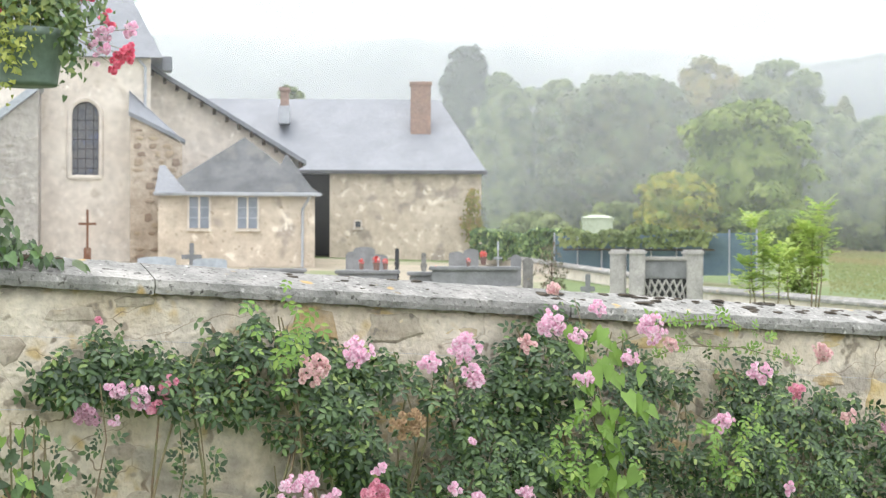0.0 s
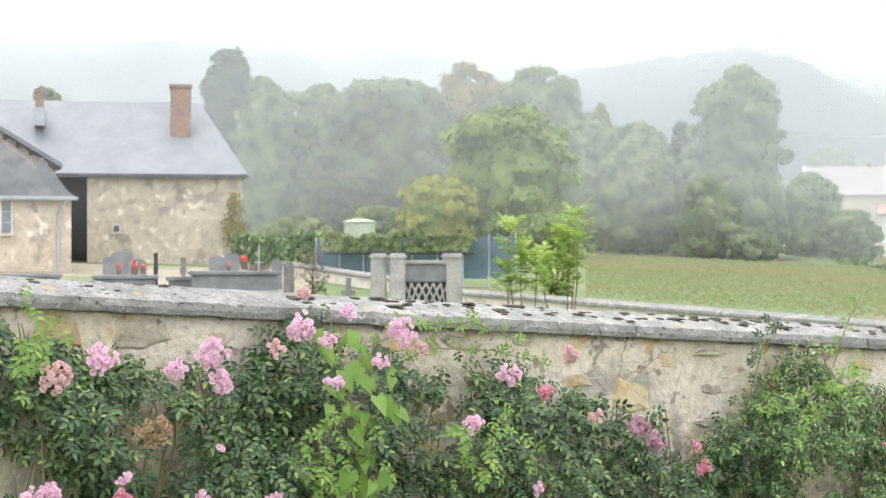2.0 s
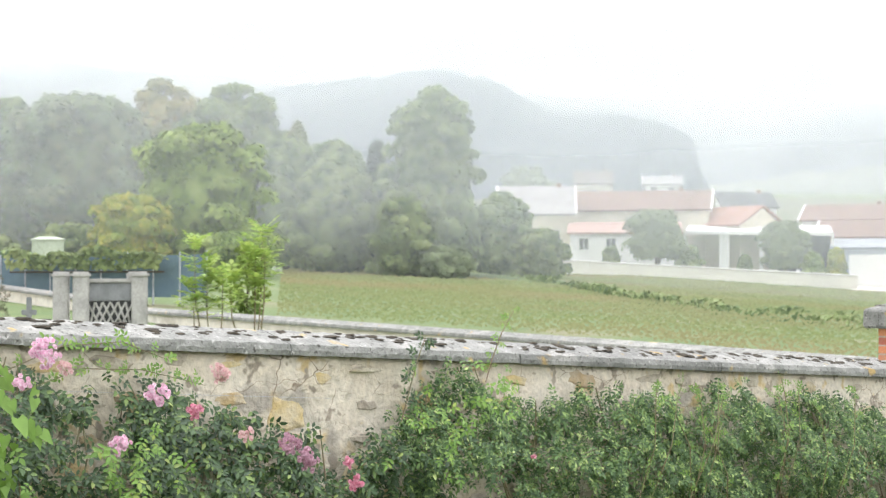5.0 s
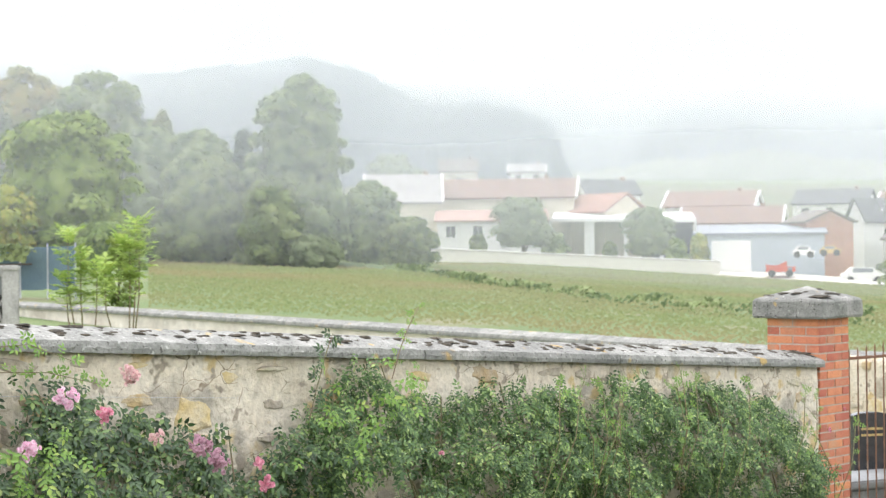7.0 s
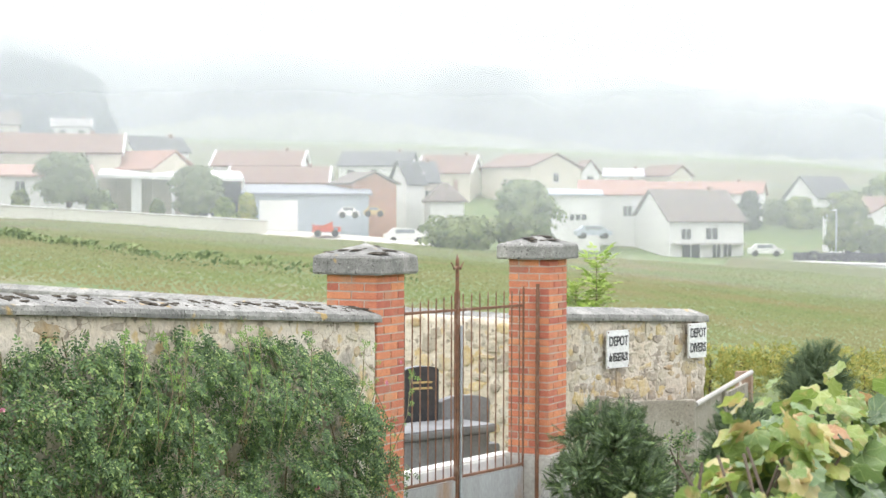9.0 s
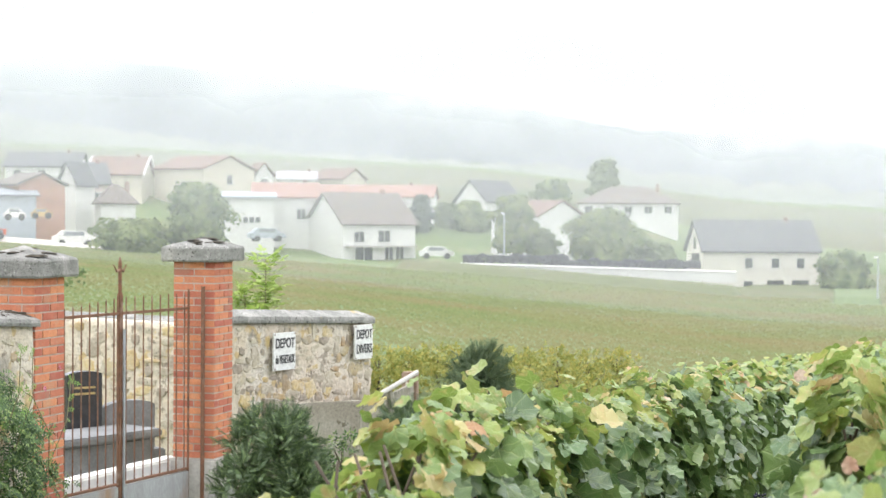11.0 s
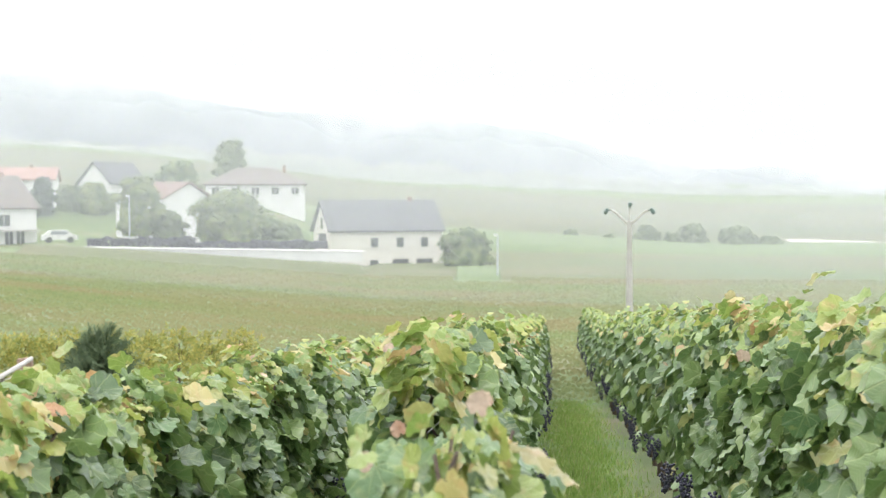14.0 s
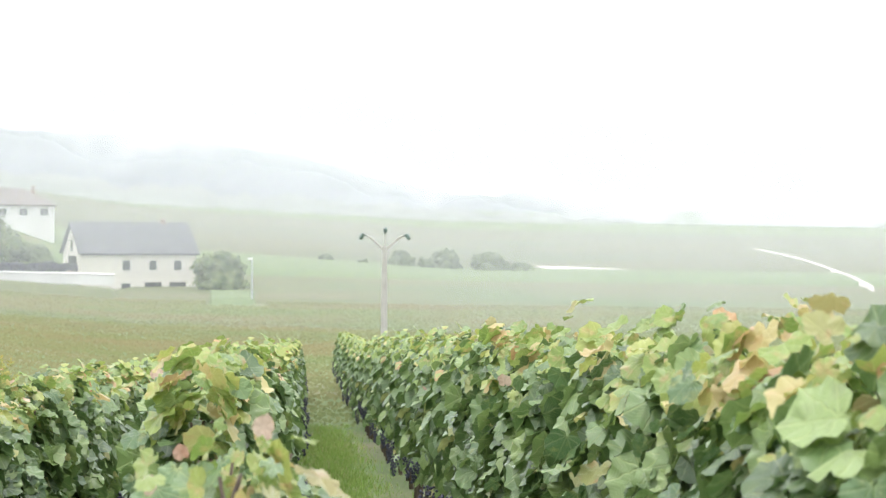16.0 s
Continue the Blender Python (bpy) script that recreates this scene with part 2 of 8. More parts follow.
    return m


M["leaf_vine"] = vine_blade("vine leaves", [(0, (0.056, 0.108, 0.034)), (0.5, (0.118, 0.202, 0.062)), (0.85, (0.195, 0.285, 0.088)), (0.96, (0.25, 0.345, 0.11)), (1, (0.40, 0.36, 0.15))], False, 0.40, (0.17, 0.225, 0.08), 0.5, 0.28)
M["leaf_top"] = vine_blade("young and turning vine leaves", [(0, (0.17, 0.265, 0.06)), (0.45, (0.27, 0.36, 0.08)), (0.75, (0.38, 0.42, 0.11)), (0.88, (0.50, 0.42, 0.18)), (1, (0.50, 0.24, 0.13))], False, 0.45, (0.54, 0.36, 0.17), 0.6, 0.38)
M["leaf_rose"] = leafy("rose leaves", [(0, (0.018, 0.042, 0.014)), (0.5, (0.046, 0.098, 0.028)), (0.85, (0.092, 0.162, 0.042)), (0.95, (0.15, 0.235, 0.052)), (1, (0.27, 0.34, 0.085))], 0.45, 0.14, 0.35, 0.0)


# ---------------------------------------------------------------- helpers
rng = np.random.default_rng(7)


def mesh_of(name, v, f, smooth=False):
    me = bpy.data.meshes.new(name)
    me.from_pydata([tuple(map(float, p)) for p in v], [], [tuple(map(int, q)) for q in f])
    if smooth:
        me.polygons.foreach_set("use_smooth", [True] * len(me.polygons))
    me.update()
    return me


def put(name, data, material, parent=None, label="", at=None):
    """One mesh object, from a mesh or a bmesh, under a parent."""
    if isinstance(data, bmesh.types.BMesh):
        me = bpy.data.meshes.new(name)
        data.to_mesh(me)
        data.free()
    else:
        me = data
    if material and not me.materials:
        me.materials.append(M[material] if isinstance(material, str) else material)
    ob = new(name, me)
    if at is not None:
        ob.matrix_basis = at
    if parent:
        ob.parent = parent
    return tagged(ob, label)


part = put


def thing(name, label, category, group="", kind="", at=None):
    ob = new(name)
    if at is not None:
        ob.matrix_basis = at
    return tagged(ob, label, category, group, kind)


def box(x0, x1, y0, y1, z0, z1, bevel=0.0, bm=None):
    bm = bm or bmesh.new()
    r = bmesh.ops.create_cube(bm, size=1, matrix=Matrix.Translation(((x0 + x1) / 2, (y0 + y1) / 2, (z0 + z1) / 2)) @ Matrix.Diagonal((x1 - x0, y1 - y0, z1 - z0, 1)))
    if bevel:
        es = list({e for v in r["verts"] for e in v.link_edges})
        bmesh.ops.bevel(bm, geom=es, offset=bevel, segments=2, affect="EDGES")
    return bm


def tube(points, radii, sides=8):
    """A tapered tube along points."""
    v, f = [], []
    pts = [Vector(p) for p in points]
    for i, p in enumerate(pts):
        d = (pts[min(i + 1, len(pts) - 1)] - pts[max(i - 1, 0)]).normalized()
        a = d.orthogonal().normalized()
        b = d.cross(a)
        for k in range(sides):
            w = 2 * math.pi * k / sides
            v.append(p + (a * math.cos(w) + b * math.sin(w)) * radii[i])
        if i:
            for k in range(sides):
                o = (i - 1) * sides
                f.append((o + k, o + (k + 1) % sides, o + sides + (k + 1) % sides, o + sides + k))
    f.append(tuple(range(sides))[::-1])
    f.append(tuple(range(len(v) - sides, len(v))))
    return v, f


def joined(lists):
    V, Fs = [], []
    for v, f in lists:
        o = len(V)
        V += list(v)
        Fs += [tuple(i + o for i in q) for q in f]
    return V, Fs


def scatter(name, tv, tf, pos, ux, uy, uz, size, uv=False):
    """Many copies of a small piece in one mesh: piece axes ux, uy, uz (N x 3), sizes N."""
    tv = np.asarray(tv, float)
    N, n = len(pos), len(tv)
    s = np.asarray(size)[:, None, None]
    v = pos[:, None, :] + s * (tv[None, :, 0, None] * ux[:, None, :] + tv[None, :, 1, None] * uy[:, None, :] + tv[None, :, 2, None] * uz[:, None, :])
    loops = np.concatenate([np.array(q) for q in tf])
    counts = np.array([len(q) for q in tf])
    allv = v.reshape(-1, 3).astype(np.float32)
    alll = (loops[None, :] + (np.arange(N) * n)[:, None]).ravel().astype(np.int32)
    cnt = np.tile(counts, N)
    starts = np.concatenate([[0], np.cumsum(cnt)[:-1]]).astype(np.int32)
    me = bpy.data.meshes.new(name)
    me.vertices.add(len(allv))
    me.vertices.foreach_set("co", allv.ravel())
    me.loops.add(len(alll))
    me.loops.foreach_set("vertex_index", alll)
    me.polygons.add(len(cnt))
    me.polygons.foreach_set("loop_start", starts)
    me.polygons.foreach_set("use_smooth", np.ones(len(cnt), bool))
    me.update(calc_edges=True)
    if uv:
        me.uv_layers.new(name="leaf")
        me.uv_layers["leaf"].data.foreach_set("uv", np.tile(tv[loops][:, :2], (N, 1)).astype(np.float32).ravel())
    me.validate()
    return me


def unit(a):
    return a / np.maximum(np.linalg.norm(a, axis=-1, keepdims=True), 1e-9)


def frames(normals, up, spin):
    """Axes for leaves: uz along the normal, uy (tip) near up turned by spin about the normal."""
    uz = unit(normals)
    ux = unit(np.cross(up, uz))
    uy = np.cross(uz, ux)
    c, s = np.cos(spin)[:, None], np.sin(spin)[:, None]
    return ux * c + uy * s, uy * c - ux * s, uz


# ---------------------------------------------------------------- ground
EYE = 1.5
AZ = [0, 20, 37, 50, 63, 75, 80, 84, 95, 110, 150]
RINGS = {
    22: [-1.9, -1.9, -2, -2.4, -3.1, -3.2, -3.14, -3.1, -3, -2.9, -2.5],
    40: [-1.4, -1.4, -1.5, -1.7, -2.3, -3.3, -3.69, -4, -4.2, -4, -3.4],
    65: [-0.3, -0.3, -0.8, -1.4, -2.2, -3.9, -4.51, -5, -5.4, -5.2, -4.5],
    110: [0, 0, -0.1, -1.1, -2.9, -4.9, -5.68, -6.3, -6.8, -6.6, -6],
    150: [0.3, 0.3, 0.2, -0.7, -3, -4.9, -5.9, -6.7, -7.1, -6.9, -6.5],
    180: [0.5, 0.5, 0.4, -0.3, -3.1, -5.3, -6.41, -7.3, -7.2, -7.2, -7],
    194: [0.7, 0.7, 0.8, 0.9, -2.2, -4.8, -5.6, -7.2, -7.2, -7.2, -7],
    204: [0.8, 0.8, 1, 1.5, -0.6, -1.8, -1.6, -7, -7.2, -7.2, -7],
    215: [1.2, 1.2, 1.6, 2.4, 2.6, 0, 0.2, -5.2, -7, -7.2, -7],
    240: [1.6, 1.6, 2.4, 3.4, 4.6, 1.3, 1.5, -3.4, -6.6, -7, -7],
    260: [2, 2, 3, 4.4, 5.2, 2.2, 2.2, -2.4, -6.4, -7, -7],
    400: [8, 8, 10, 12, 11, 8, 6.5, 2.5, -4, -6, -6],
    700: [28, 28, 30, 31, 28, 20, 12.22, 6, 0, -1, 0],
    1500: [60, 60, 60, 60, 60, 50, 41.67, 35, 20, 15, 15],
}
RING_R = sorted(RINGS)


def wall_top(x):
    """Underside of the coping of the rose wall, which runs downhill."""
    return 1.412 - 0.0645 * x


def ground_z(x, y):
    r, az = math.hypot(x, y), math.degrees(math.atan2(x, y))
    lane = -0.067 * x - 0.07 * min(max(y, 0), 7.5)
    az = min(max(abs(az), 0), 150)
    far = EYE + float(np.interp(math.log(max(r, 22)), [math.log(k) for k in RING_R], [np.interp(az, AZ, RINGS[k]) for k in RING_R]))
    if y > 7.7 and x < 19:
        return far
    w = min(max((r - 20) / 8, 0), 1)
    return lane * (1 - w) + far * w


def polar(az, r, z=None):
    a = radians(az)
    x, y = r * math.sin(a), r * math.cos(a)
    return Vector((x, y, ground_z(x, y) if z is None else z))


def ground_sheet():
    rs = [0] + list(np.geomspace(1.0, 1600, 90))
    azs = np.linspace(-180, 180, 181)[:-1]
    v, f = [(0, 0, ground_z(0, 0))], []
    for r in rs[1:]:
        for a in azs:
            x, y = r * math.sin(radians(a)), r * math.cos(radians(a))
            v.append((x, y, ground_z(x, y)))
    n = len(azs)
    for k in range(n):
        f.append((0, 1 + (k + 1) % n, 1 + k))
    for i in range(len(rs) - 2):
        for k in range(n):
            a, b = 1 + i * n + k, 1 + i * n + (k + 1) % n
            f.append((a, b, b + n, a + n))
    return mesh_of("ground", v, f, True)


tagged(put("ground", ground_sheet(), "grass"), "grassy sloping ground reaching to the misty hills", "ground", kind="structure")


# ---------------------------------------------------------------- stone walls
def stone_piece(rx, ry, rz, seed):
    """An irregular flat-faced stone, about 30 triangles, face towards -y."""
    rs = random.Random(seed)
    n = rs.choice((8, 9, 10, 11))
    ring = []
    for k in range(n):
        w = 2 * math.pi * (k + rs.uniform(-0.3, 0.3)) / n
        q = (abs(math.cos(w)) ** 3 + abs(math.sin(w)) ** 3) ** (-1 / 3) * rs.uniform(0.66, 1.12)
        ring.append((rx * q * math.cos(w), rz * q * math.sin(w)))
    v = [(x, 0.05, z) for x, z in ring] + [(x * 0.97, -ry * 0.5, z * 0.97) for x, z in ring] + [(x * 0.78, -ry * rs.uniform(0.8, 1.1), z * 0.78) for x, z in ring]
    v.append((rs.uniform(-0.2, 0.2) * rx, -ry * 1.1, rs.uniform(-0.2, 0.2) * rz))
    f = []
    for o in (0, n):
        for k in range(n):
            f.append((o + k, o + (k + 1) % n, o + n + (k + 1) % n, o + n + k))
    for k in range(n):
        f.append((2 * n + k, 2 * n + (k + 1) % n, 3 * n))
    return mesh_of("stone", v, f)


STONES = [stone_piece(0.5 * a, 0.5, 0.5 * b, i) for i, (a, b) in enumerate([(1, 1), (1, 0.6), (1, 0.45), (1, 0.8), (1, 0.35), (1, 0.7), (1, 0.55), (1, 0.9)])]
for s in STONES:
    s.materials.append(M["rubble"])
STONES_OCHRE = [s.copy() for s in STONES]
for s in STONES_OCHRE:
    s.materials.clear()
    s.materials.append(M["ochre"])


def wall_body(p0, p1, thick, top0, top1, foot0, foot1):
    """A wall from p0 to p1 with a slightly uneven front; front on the right hand of the way from p0 to p1."""
    d = Vector((p1[0] - p0[0], p1[1] - p0[1], 0))
    L = d.length
    d.normalize()
    nrm = Vector((d.y, -d.x, 0))
    nu, nv = max(4, int(L / 0.06)), 34
    v, f = [], []
    for i in range(nu + 1):
        s = i / nu
        for j in range(nv + 1):
            q = j / nv
            z = (foot0 + (foot1 - foot0) * s) * (1 - q) + (top0 + (top1 - top0) * s) * q
            p = Vector((p0[0], p0[1], 0)) + d * (L * s)
            w = noise.noise(Vector((p.x * 2.3, p.y * 2.3, z * 2.3))) * 0.02 + noise.noise(Vector((p.x * 6, p.y * 6, z * 11))) * 0.016 + noise.noise(Vector((p.x * 19, p.y * 19, z * 23))) * 0.007
            p = p + nrm * (w if 0 < j < nv else 0)
            v.append((p.x, p.y, z))
    for i in range(nu):
        for j in range(nv):
            a = i * (nv + 1) + j
            f.append((a, a + nv + 1, a + nv + 2, a + 1))
    o = len(v)
    for i in (0, nu):
        for j in (0, nv):
            q = v[i * (nv + 1) + j]
            v.append((q[0] - nrm.x * thick, q[1] - nrm.y * thick, q[2]))
    bl, tl, br, tr = o, o + 1, o + 2, o + 3
    f.append((bl, tl, tr, br))
    f.append(tuple(range(nv + 1)) + (tl, bl))
    f.append(tuple(nu * (nv + 1) + j for j in range(nv, -1, -1)) + (br, tr))
    f.append(tuple(i * (nv + 1) + nv for i in range(nu + 1)) + (tr, tl))
    return mesh_of("wall_body", v, f, True)


def coping_slab(L, half, thick, rise, seed):
    """A coping stone along x, pitched to both sides, worn along its edges."""
    rs = random.Random(seed)
    v, f = [], []
    n = max(3, int(L / 0.05))
    prof = [(-half, 0), (-half - 0.004, thick * 0.45), (-half + 0.006, thick), (-half * 0.5, thick + rise * 0.52), (0, thick + rise), (half * 0.5, thick + rise * 0.5), (half - 0.015, thick), (half, 0)]
    for i in range(n + 1):
        x = L * i / n
        for k, (y, z) in enumerate(prof):
            w = 0.0035 if 0 < k < 7 else 0.003
            v.append((x, y + rs.uniform(-w, w), z + rs.uniform(-w, w)))
    m = len(prof)
    for i in range(n):
        for k in range(m):
            a, b = i * m + k, i * m + (k + 1) % m
            f.append((a, b, b + m, a + m))
    f.append(tuple(range(m))[::-1])
    f.append(tuple(n * m + k for k in range(m)))
    return mesh_of("coping_stone", v, f)


def moss_cushion(seed):
    rs = random.Random(seed)
    v, f, n = [], [], 9
    for j, (rr, z) in enumerate([(1.0, 0), (0.92, 0.25), (0.6, 0.42)]):
        for k in range(n):
            w = 2 * math.pi * k / n
            q = rr * rs.uniform(0.8, 1.2)
            v.append((q * math.cos(w), q * math.sin(w), z * rs.uniform(0.8, 1.2)))
    v.append((0, 0, 0.46))
    for j in range(2):
        for k in range(n):
            f.append((j * n + k, j * n + (k + 1) % n, j * n + n + (k + 1) % n, j * n + n + k))
    for k in range(n):
        f.append((2 * n + k, 2 * n + (k + 1) % n, 3 * n))
    me = mesh_of("moss", v, f)
    me.materials.append(M["moss"])
    return me


MOSS = [moss_cushion(i) for i in range(5)]
WY, WX0, WX1 = 7.5, -6.0, 13.06          # rose wall: front face, ends


def rose_wall():
    root = thing("rose_wall", "old rubble stone garden wall with a mossy coping", "wall", kind="structure")
    put("wall_body", wall_body((WX0, WY), (WX1, WY), 0.45, wall_top(WX0) + 0.004, wall_top(WX1) + 0.004, -0.6, -1.9), "mortar", root)
    rs = random.Random(4)
    x = WX0
    k = 0
    while x < WX1:
        L = min(rs.uniform(1.3, 2.2), WX1 + 0.04 - x)
        me = coping_slab(L - 0.003, 0.285, 0.062, 0.075, k)
        me.materials.append(M["coping"])
        put("coping_stone", me, None, root, at=pose(x, WY + 0.225, wall_top(x) + rs.uniform(-0.001, 0.001), 0, math.degrees(math.atan(0.0645)), rs.uniform(-0.1, 0.1)))
        x += L
        k += 1
    # stones showing through the mortar
    for row in range(9):
        x = 0.4 + rs.uniform(0, 0.3)
        while x < WX1 - 0.3:
            w = rs.uniform(0.12, 0.33)
            h = rs.uniform(0.05, 0.125)
            z = wall_top(x) - 0.06 - row * 0.2 + rs.uniform(-0.04, 0.04) - h / 2
            if rs.random() < (0.8 if row < 6 else 0.5):
                me = rs.choice(STONES_OCHRE if rs.random() < 0.26 else STONES)
                b = put("stone", me, None, root, at=pose(x + w / 2, WY + 0.012, z, 0, rs.uniform(-8, 8) + 3.7, rs.uniform(-3, 3)))
                b.scale = (w, rs.uniform(0.022, 0.05), h / 0.6)
            x += w + rs.uniform(0.02, 0.16)
    # moss cushions on the coping, thicker downhill
    for i in range(300):
        x = 2.7 + 10.4 * rs.random() ** 0.7
        y = rs.uniform(-0.16, 0.24)
        top = 0.062 + 0.075 * (1 - abs(y) / 0.285)
        s = rs.uniform(0.018, 0.048)
        b = put("moss_cushion", rs.choice(MOSS), None, root, at=pose(x, WY + 0.225 + y, wall_top(x) + top - 0.006, 0, 3.7, rs.uniform(0, 360)))
        b.scale = (s * rs.uniform(1, 1.5), s, s * 0.75)
    v0, f0 = [q.co[:] for q in MOSS[0].vertices], [tuple(q.vertices) for q in MOSS[0].polygons]
    g = np.random.default_rng(12)
    n = 620
    x = 2.2 + 10.9 * g.uniform(size=n) ** 0.6
    y = g.uniform(-0.2, 0.25, n)
    keep = np.array([noise.noise(Vector((a * 1.7, b * 5, 2.0))) > -0.15 for a, b in zip(x, y)])
    x, y = x[keep], y[keep]
    z = 1.412 - 0.0645 * x + 0.062 + 0.075 * (1 - np.abs(y) / 0.285) - 0.005
    a = g.uniform(0, 6.28, len(x))
    me = scatter("moss", v0, f0, np.stack([x, WY + 0.225 + y, z], -1), np.stack([np.cos(a), np.sin(a), 0 * a], -1), np.stack([-np.sin(a), np.cos(a), 0 * a], -1), np.tile([0, 0, 0.7], (len(x), 1)), g.uniform(0.01, 0.034, len(x)))
    tagged(put("moss", me, "moss", root), kind="stuff")
    return root


def pillar(x0, y0, w, z0, z1, base, cap_over, cap_h, cap_rise, label, drift):
    """A brick gate pillar with a stone base block and a low pyramid cap."""
    root = thing("gate_pillar", label, "pillar", "brick pillars of the gate")
    cx, cy = x0 + w / 2, y0 + w / 2
    put("mortar_core", box(x0 + 0.006, x0 + w - 0.006, y0 + 0.006, y0 + w - 0.006, z0, z1), "joint", root)
    n = round((z1 - z0) / 0.0752)
    hgt = (z1 - z0) / n
    def one(L, D):
        bm = box(-L / 2, L / 2, -D / 2, D / 2, -hgt / 2 + 0.007, hgt / 2 - 0.007, 0.003)
        me = bpy.data.meshes.new("brick")
        bm.to_mesh(me)
        bm.free()
        me.materials.append(M["brick"])
        return me
    full, half = one(w / 2 - 0.013, 0.1), one(w / 4 - 0.013, 0.1)
    rs = random.Random(int(x0 * 10))
    for c in range(n):
        z = z0 + hgt * (c + 0.5)
        for side in range(2):
            # side 0: face towards -x, side 1: face towards -y
            runs = [(0.25, full), (0.75, full)] if (c + side) % 2 else [(0.125, half), (0.5, full), (0.875, half)]
            for q, me in runs:
                j = rs.uniform(-0.002, 0.002)
                if side:
                    m = pose(x0 + w * q, y0 + 0.05 + j, z, 0, 0, rs.uniform(-0.5, 0.5))
                else:
                    m = pose(x0 + 0.05 + j, y0 + w * q, z, 0, 0, 90 + rs.uniform(-0.5, 0.5))
                put("brick", me, None, root, at=m)
    if base:
        bm = box(x0 - 0.05, x0 + w + 0.05, y0 - 0.05, y0 + w + 0.05, z0 - base, z0, 0.02)
        put("base_block", bm, "concrete", root, "rendered stone base")
    h = w / 2 + cap_over
    bm = bmesh.new()
    v = [bm.verts.new((sx * h * k, sy * h * k, z)) for k, z in ((0.97, 0), (1, 0.02), (1.0, cap_h - 0.02), (0.96, cap_h)) for sx, sy in ((-1, -1), (1, -1), (1, 1), (-1, 1))]
    top = bm.verts.new((0, 0, cap_h + cap_rise))
    bm.faces.new(v[3::-1])
    for j in range(3):
        for k in range(4):
            bm.faces.new((v[j * 4 + k], v[j * 4 + (k + 1) % 4], v[j * 4 + 4 + (k + 1) % 4], v[j * 4 + 4 + k]))
    for k in range(4):
        bm.faces.new((v[12 + k], v[12 + (k + 1) % 4], top))
    bmesh.ops.subdivide_edges(bm, edges=bm.edges[:], cuts=3, use_grid_fill=True)
    for q in bm.verts:
        q.co += Vector((noise.noise(q.co * 7 + Vector((drift, 0, 0))), noise.noise(q.co * 7 + Vector((0, drift, 0))), noise.noise(q.co * 8))) * 0.009
    cap = put("cap", bm, "coping", root, "weathered stone cap with moss", at=pose(cx, cy, z1))
    for i in range(16):
        q = Vector((rs.uniform(-h, h) * 0.75, rs.uniform(-h, h) * 0.75, 0))
        q.z = z1 + cap_h + cap_rise * (1 - max(abs(q.x), abs(q.y)) / h) - 0.012
        b = put("moss_cushion", rs.choice(MOSS), None, root, at=pose(cx + q.x, cy + q.y, q.z, 0, 0, rs.uniform(0, 360)))
        s = rs.uniform(0.03, 0.07)
        b.scale = (s * 1.5, s, s * 0.5)
    return root


rose_wall()
P1 = pillar(13.1, 7.5, 0.52, -1.75, 0.985, 0.25, 0.09, 0.165, 0.11, "red brick gate pillar beside the rose wall", 1.0)
P2 = pillar(15.9, 7.06, 0.46, -0.93, 1.07, 0.82, 0.09, 0.15, 0.10, "red brick gate pillar on a rendered base", 5.0)


def iron_gate():
    a, b = Vector((13.63, 7.66, 0)), Vector((15.9, 7.3, 0))
    d = (b - a)
    W = d.length
    root = thing("iron_gate", "closed double iron gate, rusty bars over grey sheet panels", "gate", at=Matrix.Translation(a) @ Matrix.Rotation(math.atan2(d.y, d.x), 4, "Z"))
    mid = W * 0.46
    def bar(n, x, z0, z1, r, mtl="rust"):
        v, f = tube([(x, 0, z0), (x, 0, (z0 + z1) / 2), (x, 0, z1 - r * 3), (x, 0, z1)], [r, r, r, r * 0.25], 6)
        return put(n, mesh_of(n, v, f), mtl, root)
    for leaf, (x0, x1) in enumerate(((0.03, mid - 0.03), (mid + 0.03, W - 0.08))):
        for k in range(8):
            x = x0 + (x1 - x0) * (k + 0.5) / 8
            top = 0.74 + 0.10 * abs((x - mid) / (W / 2)) * (0 if leaf else -1) + 0.02
            bar("bar", x, -1.02, top, 0.0075)
        for z in (0.60, -1.02):
            put("rail", box(x0, x1, -0.015, 0.015, z - 0.013, z + 0.013, 0.003), "rust", root)
        put("kick_panel", box(x0, x1, -0.012, 0.012, -1.75, -1.045, 0.004), "sheet", root, "grey painted sheet panel, streaked with rust")
        for x in (x0, x1):
            bar("stile", x, -1.8, 0.8, 0.012)
    bar("meeting_stile", mid, -1.8, 1.14, 0.019)
    put("cover_strip", box(mid + 0.02, mid + 0.05, -0.035, -0.02, -1.8, 0.45, 0.004), "zinc", root, "pale zinc strip")
    v, f = tube([(mid - 0.10, 0, 1.06), (mid - 0.05, 0, 1.0), (mid, 0, 1.02), (mid + 0.05, 0, 1.0), (mid + 0.10, 0, 1.06)], [0.008, 0.014, 0.018, 0.014, 0.008], 6)
    put("finial_cross", mesh_of("finial_cross", v, f), "rust", root)
    v, f = tube([(W - 0.03, -0.14, -1.75), (W - 0.03, -0.14, 0.82)], [0.022, 0.02], 8)
    put("hinge_post", mesh_of("hinge_post", v, f), "rust", root)
    return root


M["sheet"] = surface("grey sheet iron", (0.42, 0.43, 0.44), (0.36, 0.36, 0.36), 2.0, 0.6, 0.1, 30, third=(0.36, 0.24, 0.17), stretch=(3, 3, 0.6))
M["zinc"] = surface("zinc", (0.5, 0.52, 0.55), (0.42, 0.44, 0.47), 4, 0.5, 0.1, 30, metal=0.4)
iron_gate()

# ---------------------------------------------------------------- wall with the signs
SW0, SW1 = Vector((16.37, 7.27, 0)), Vector((19.2, 6.505, 0))


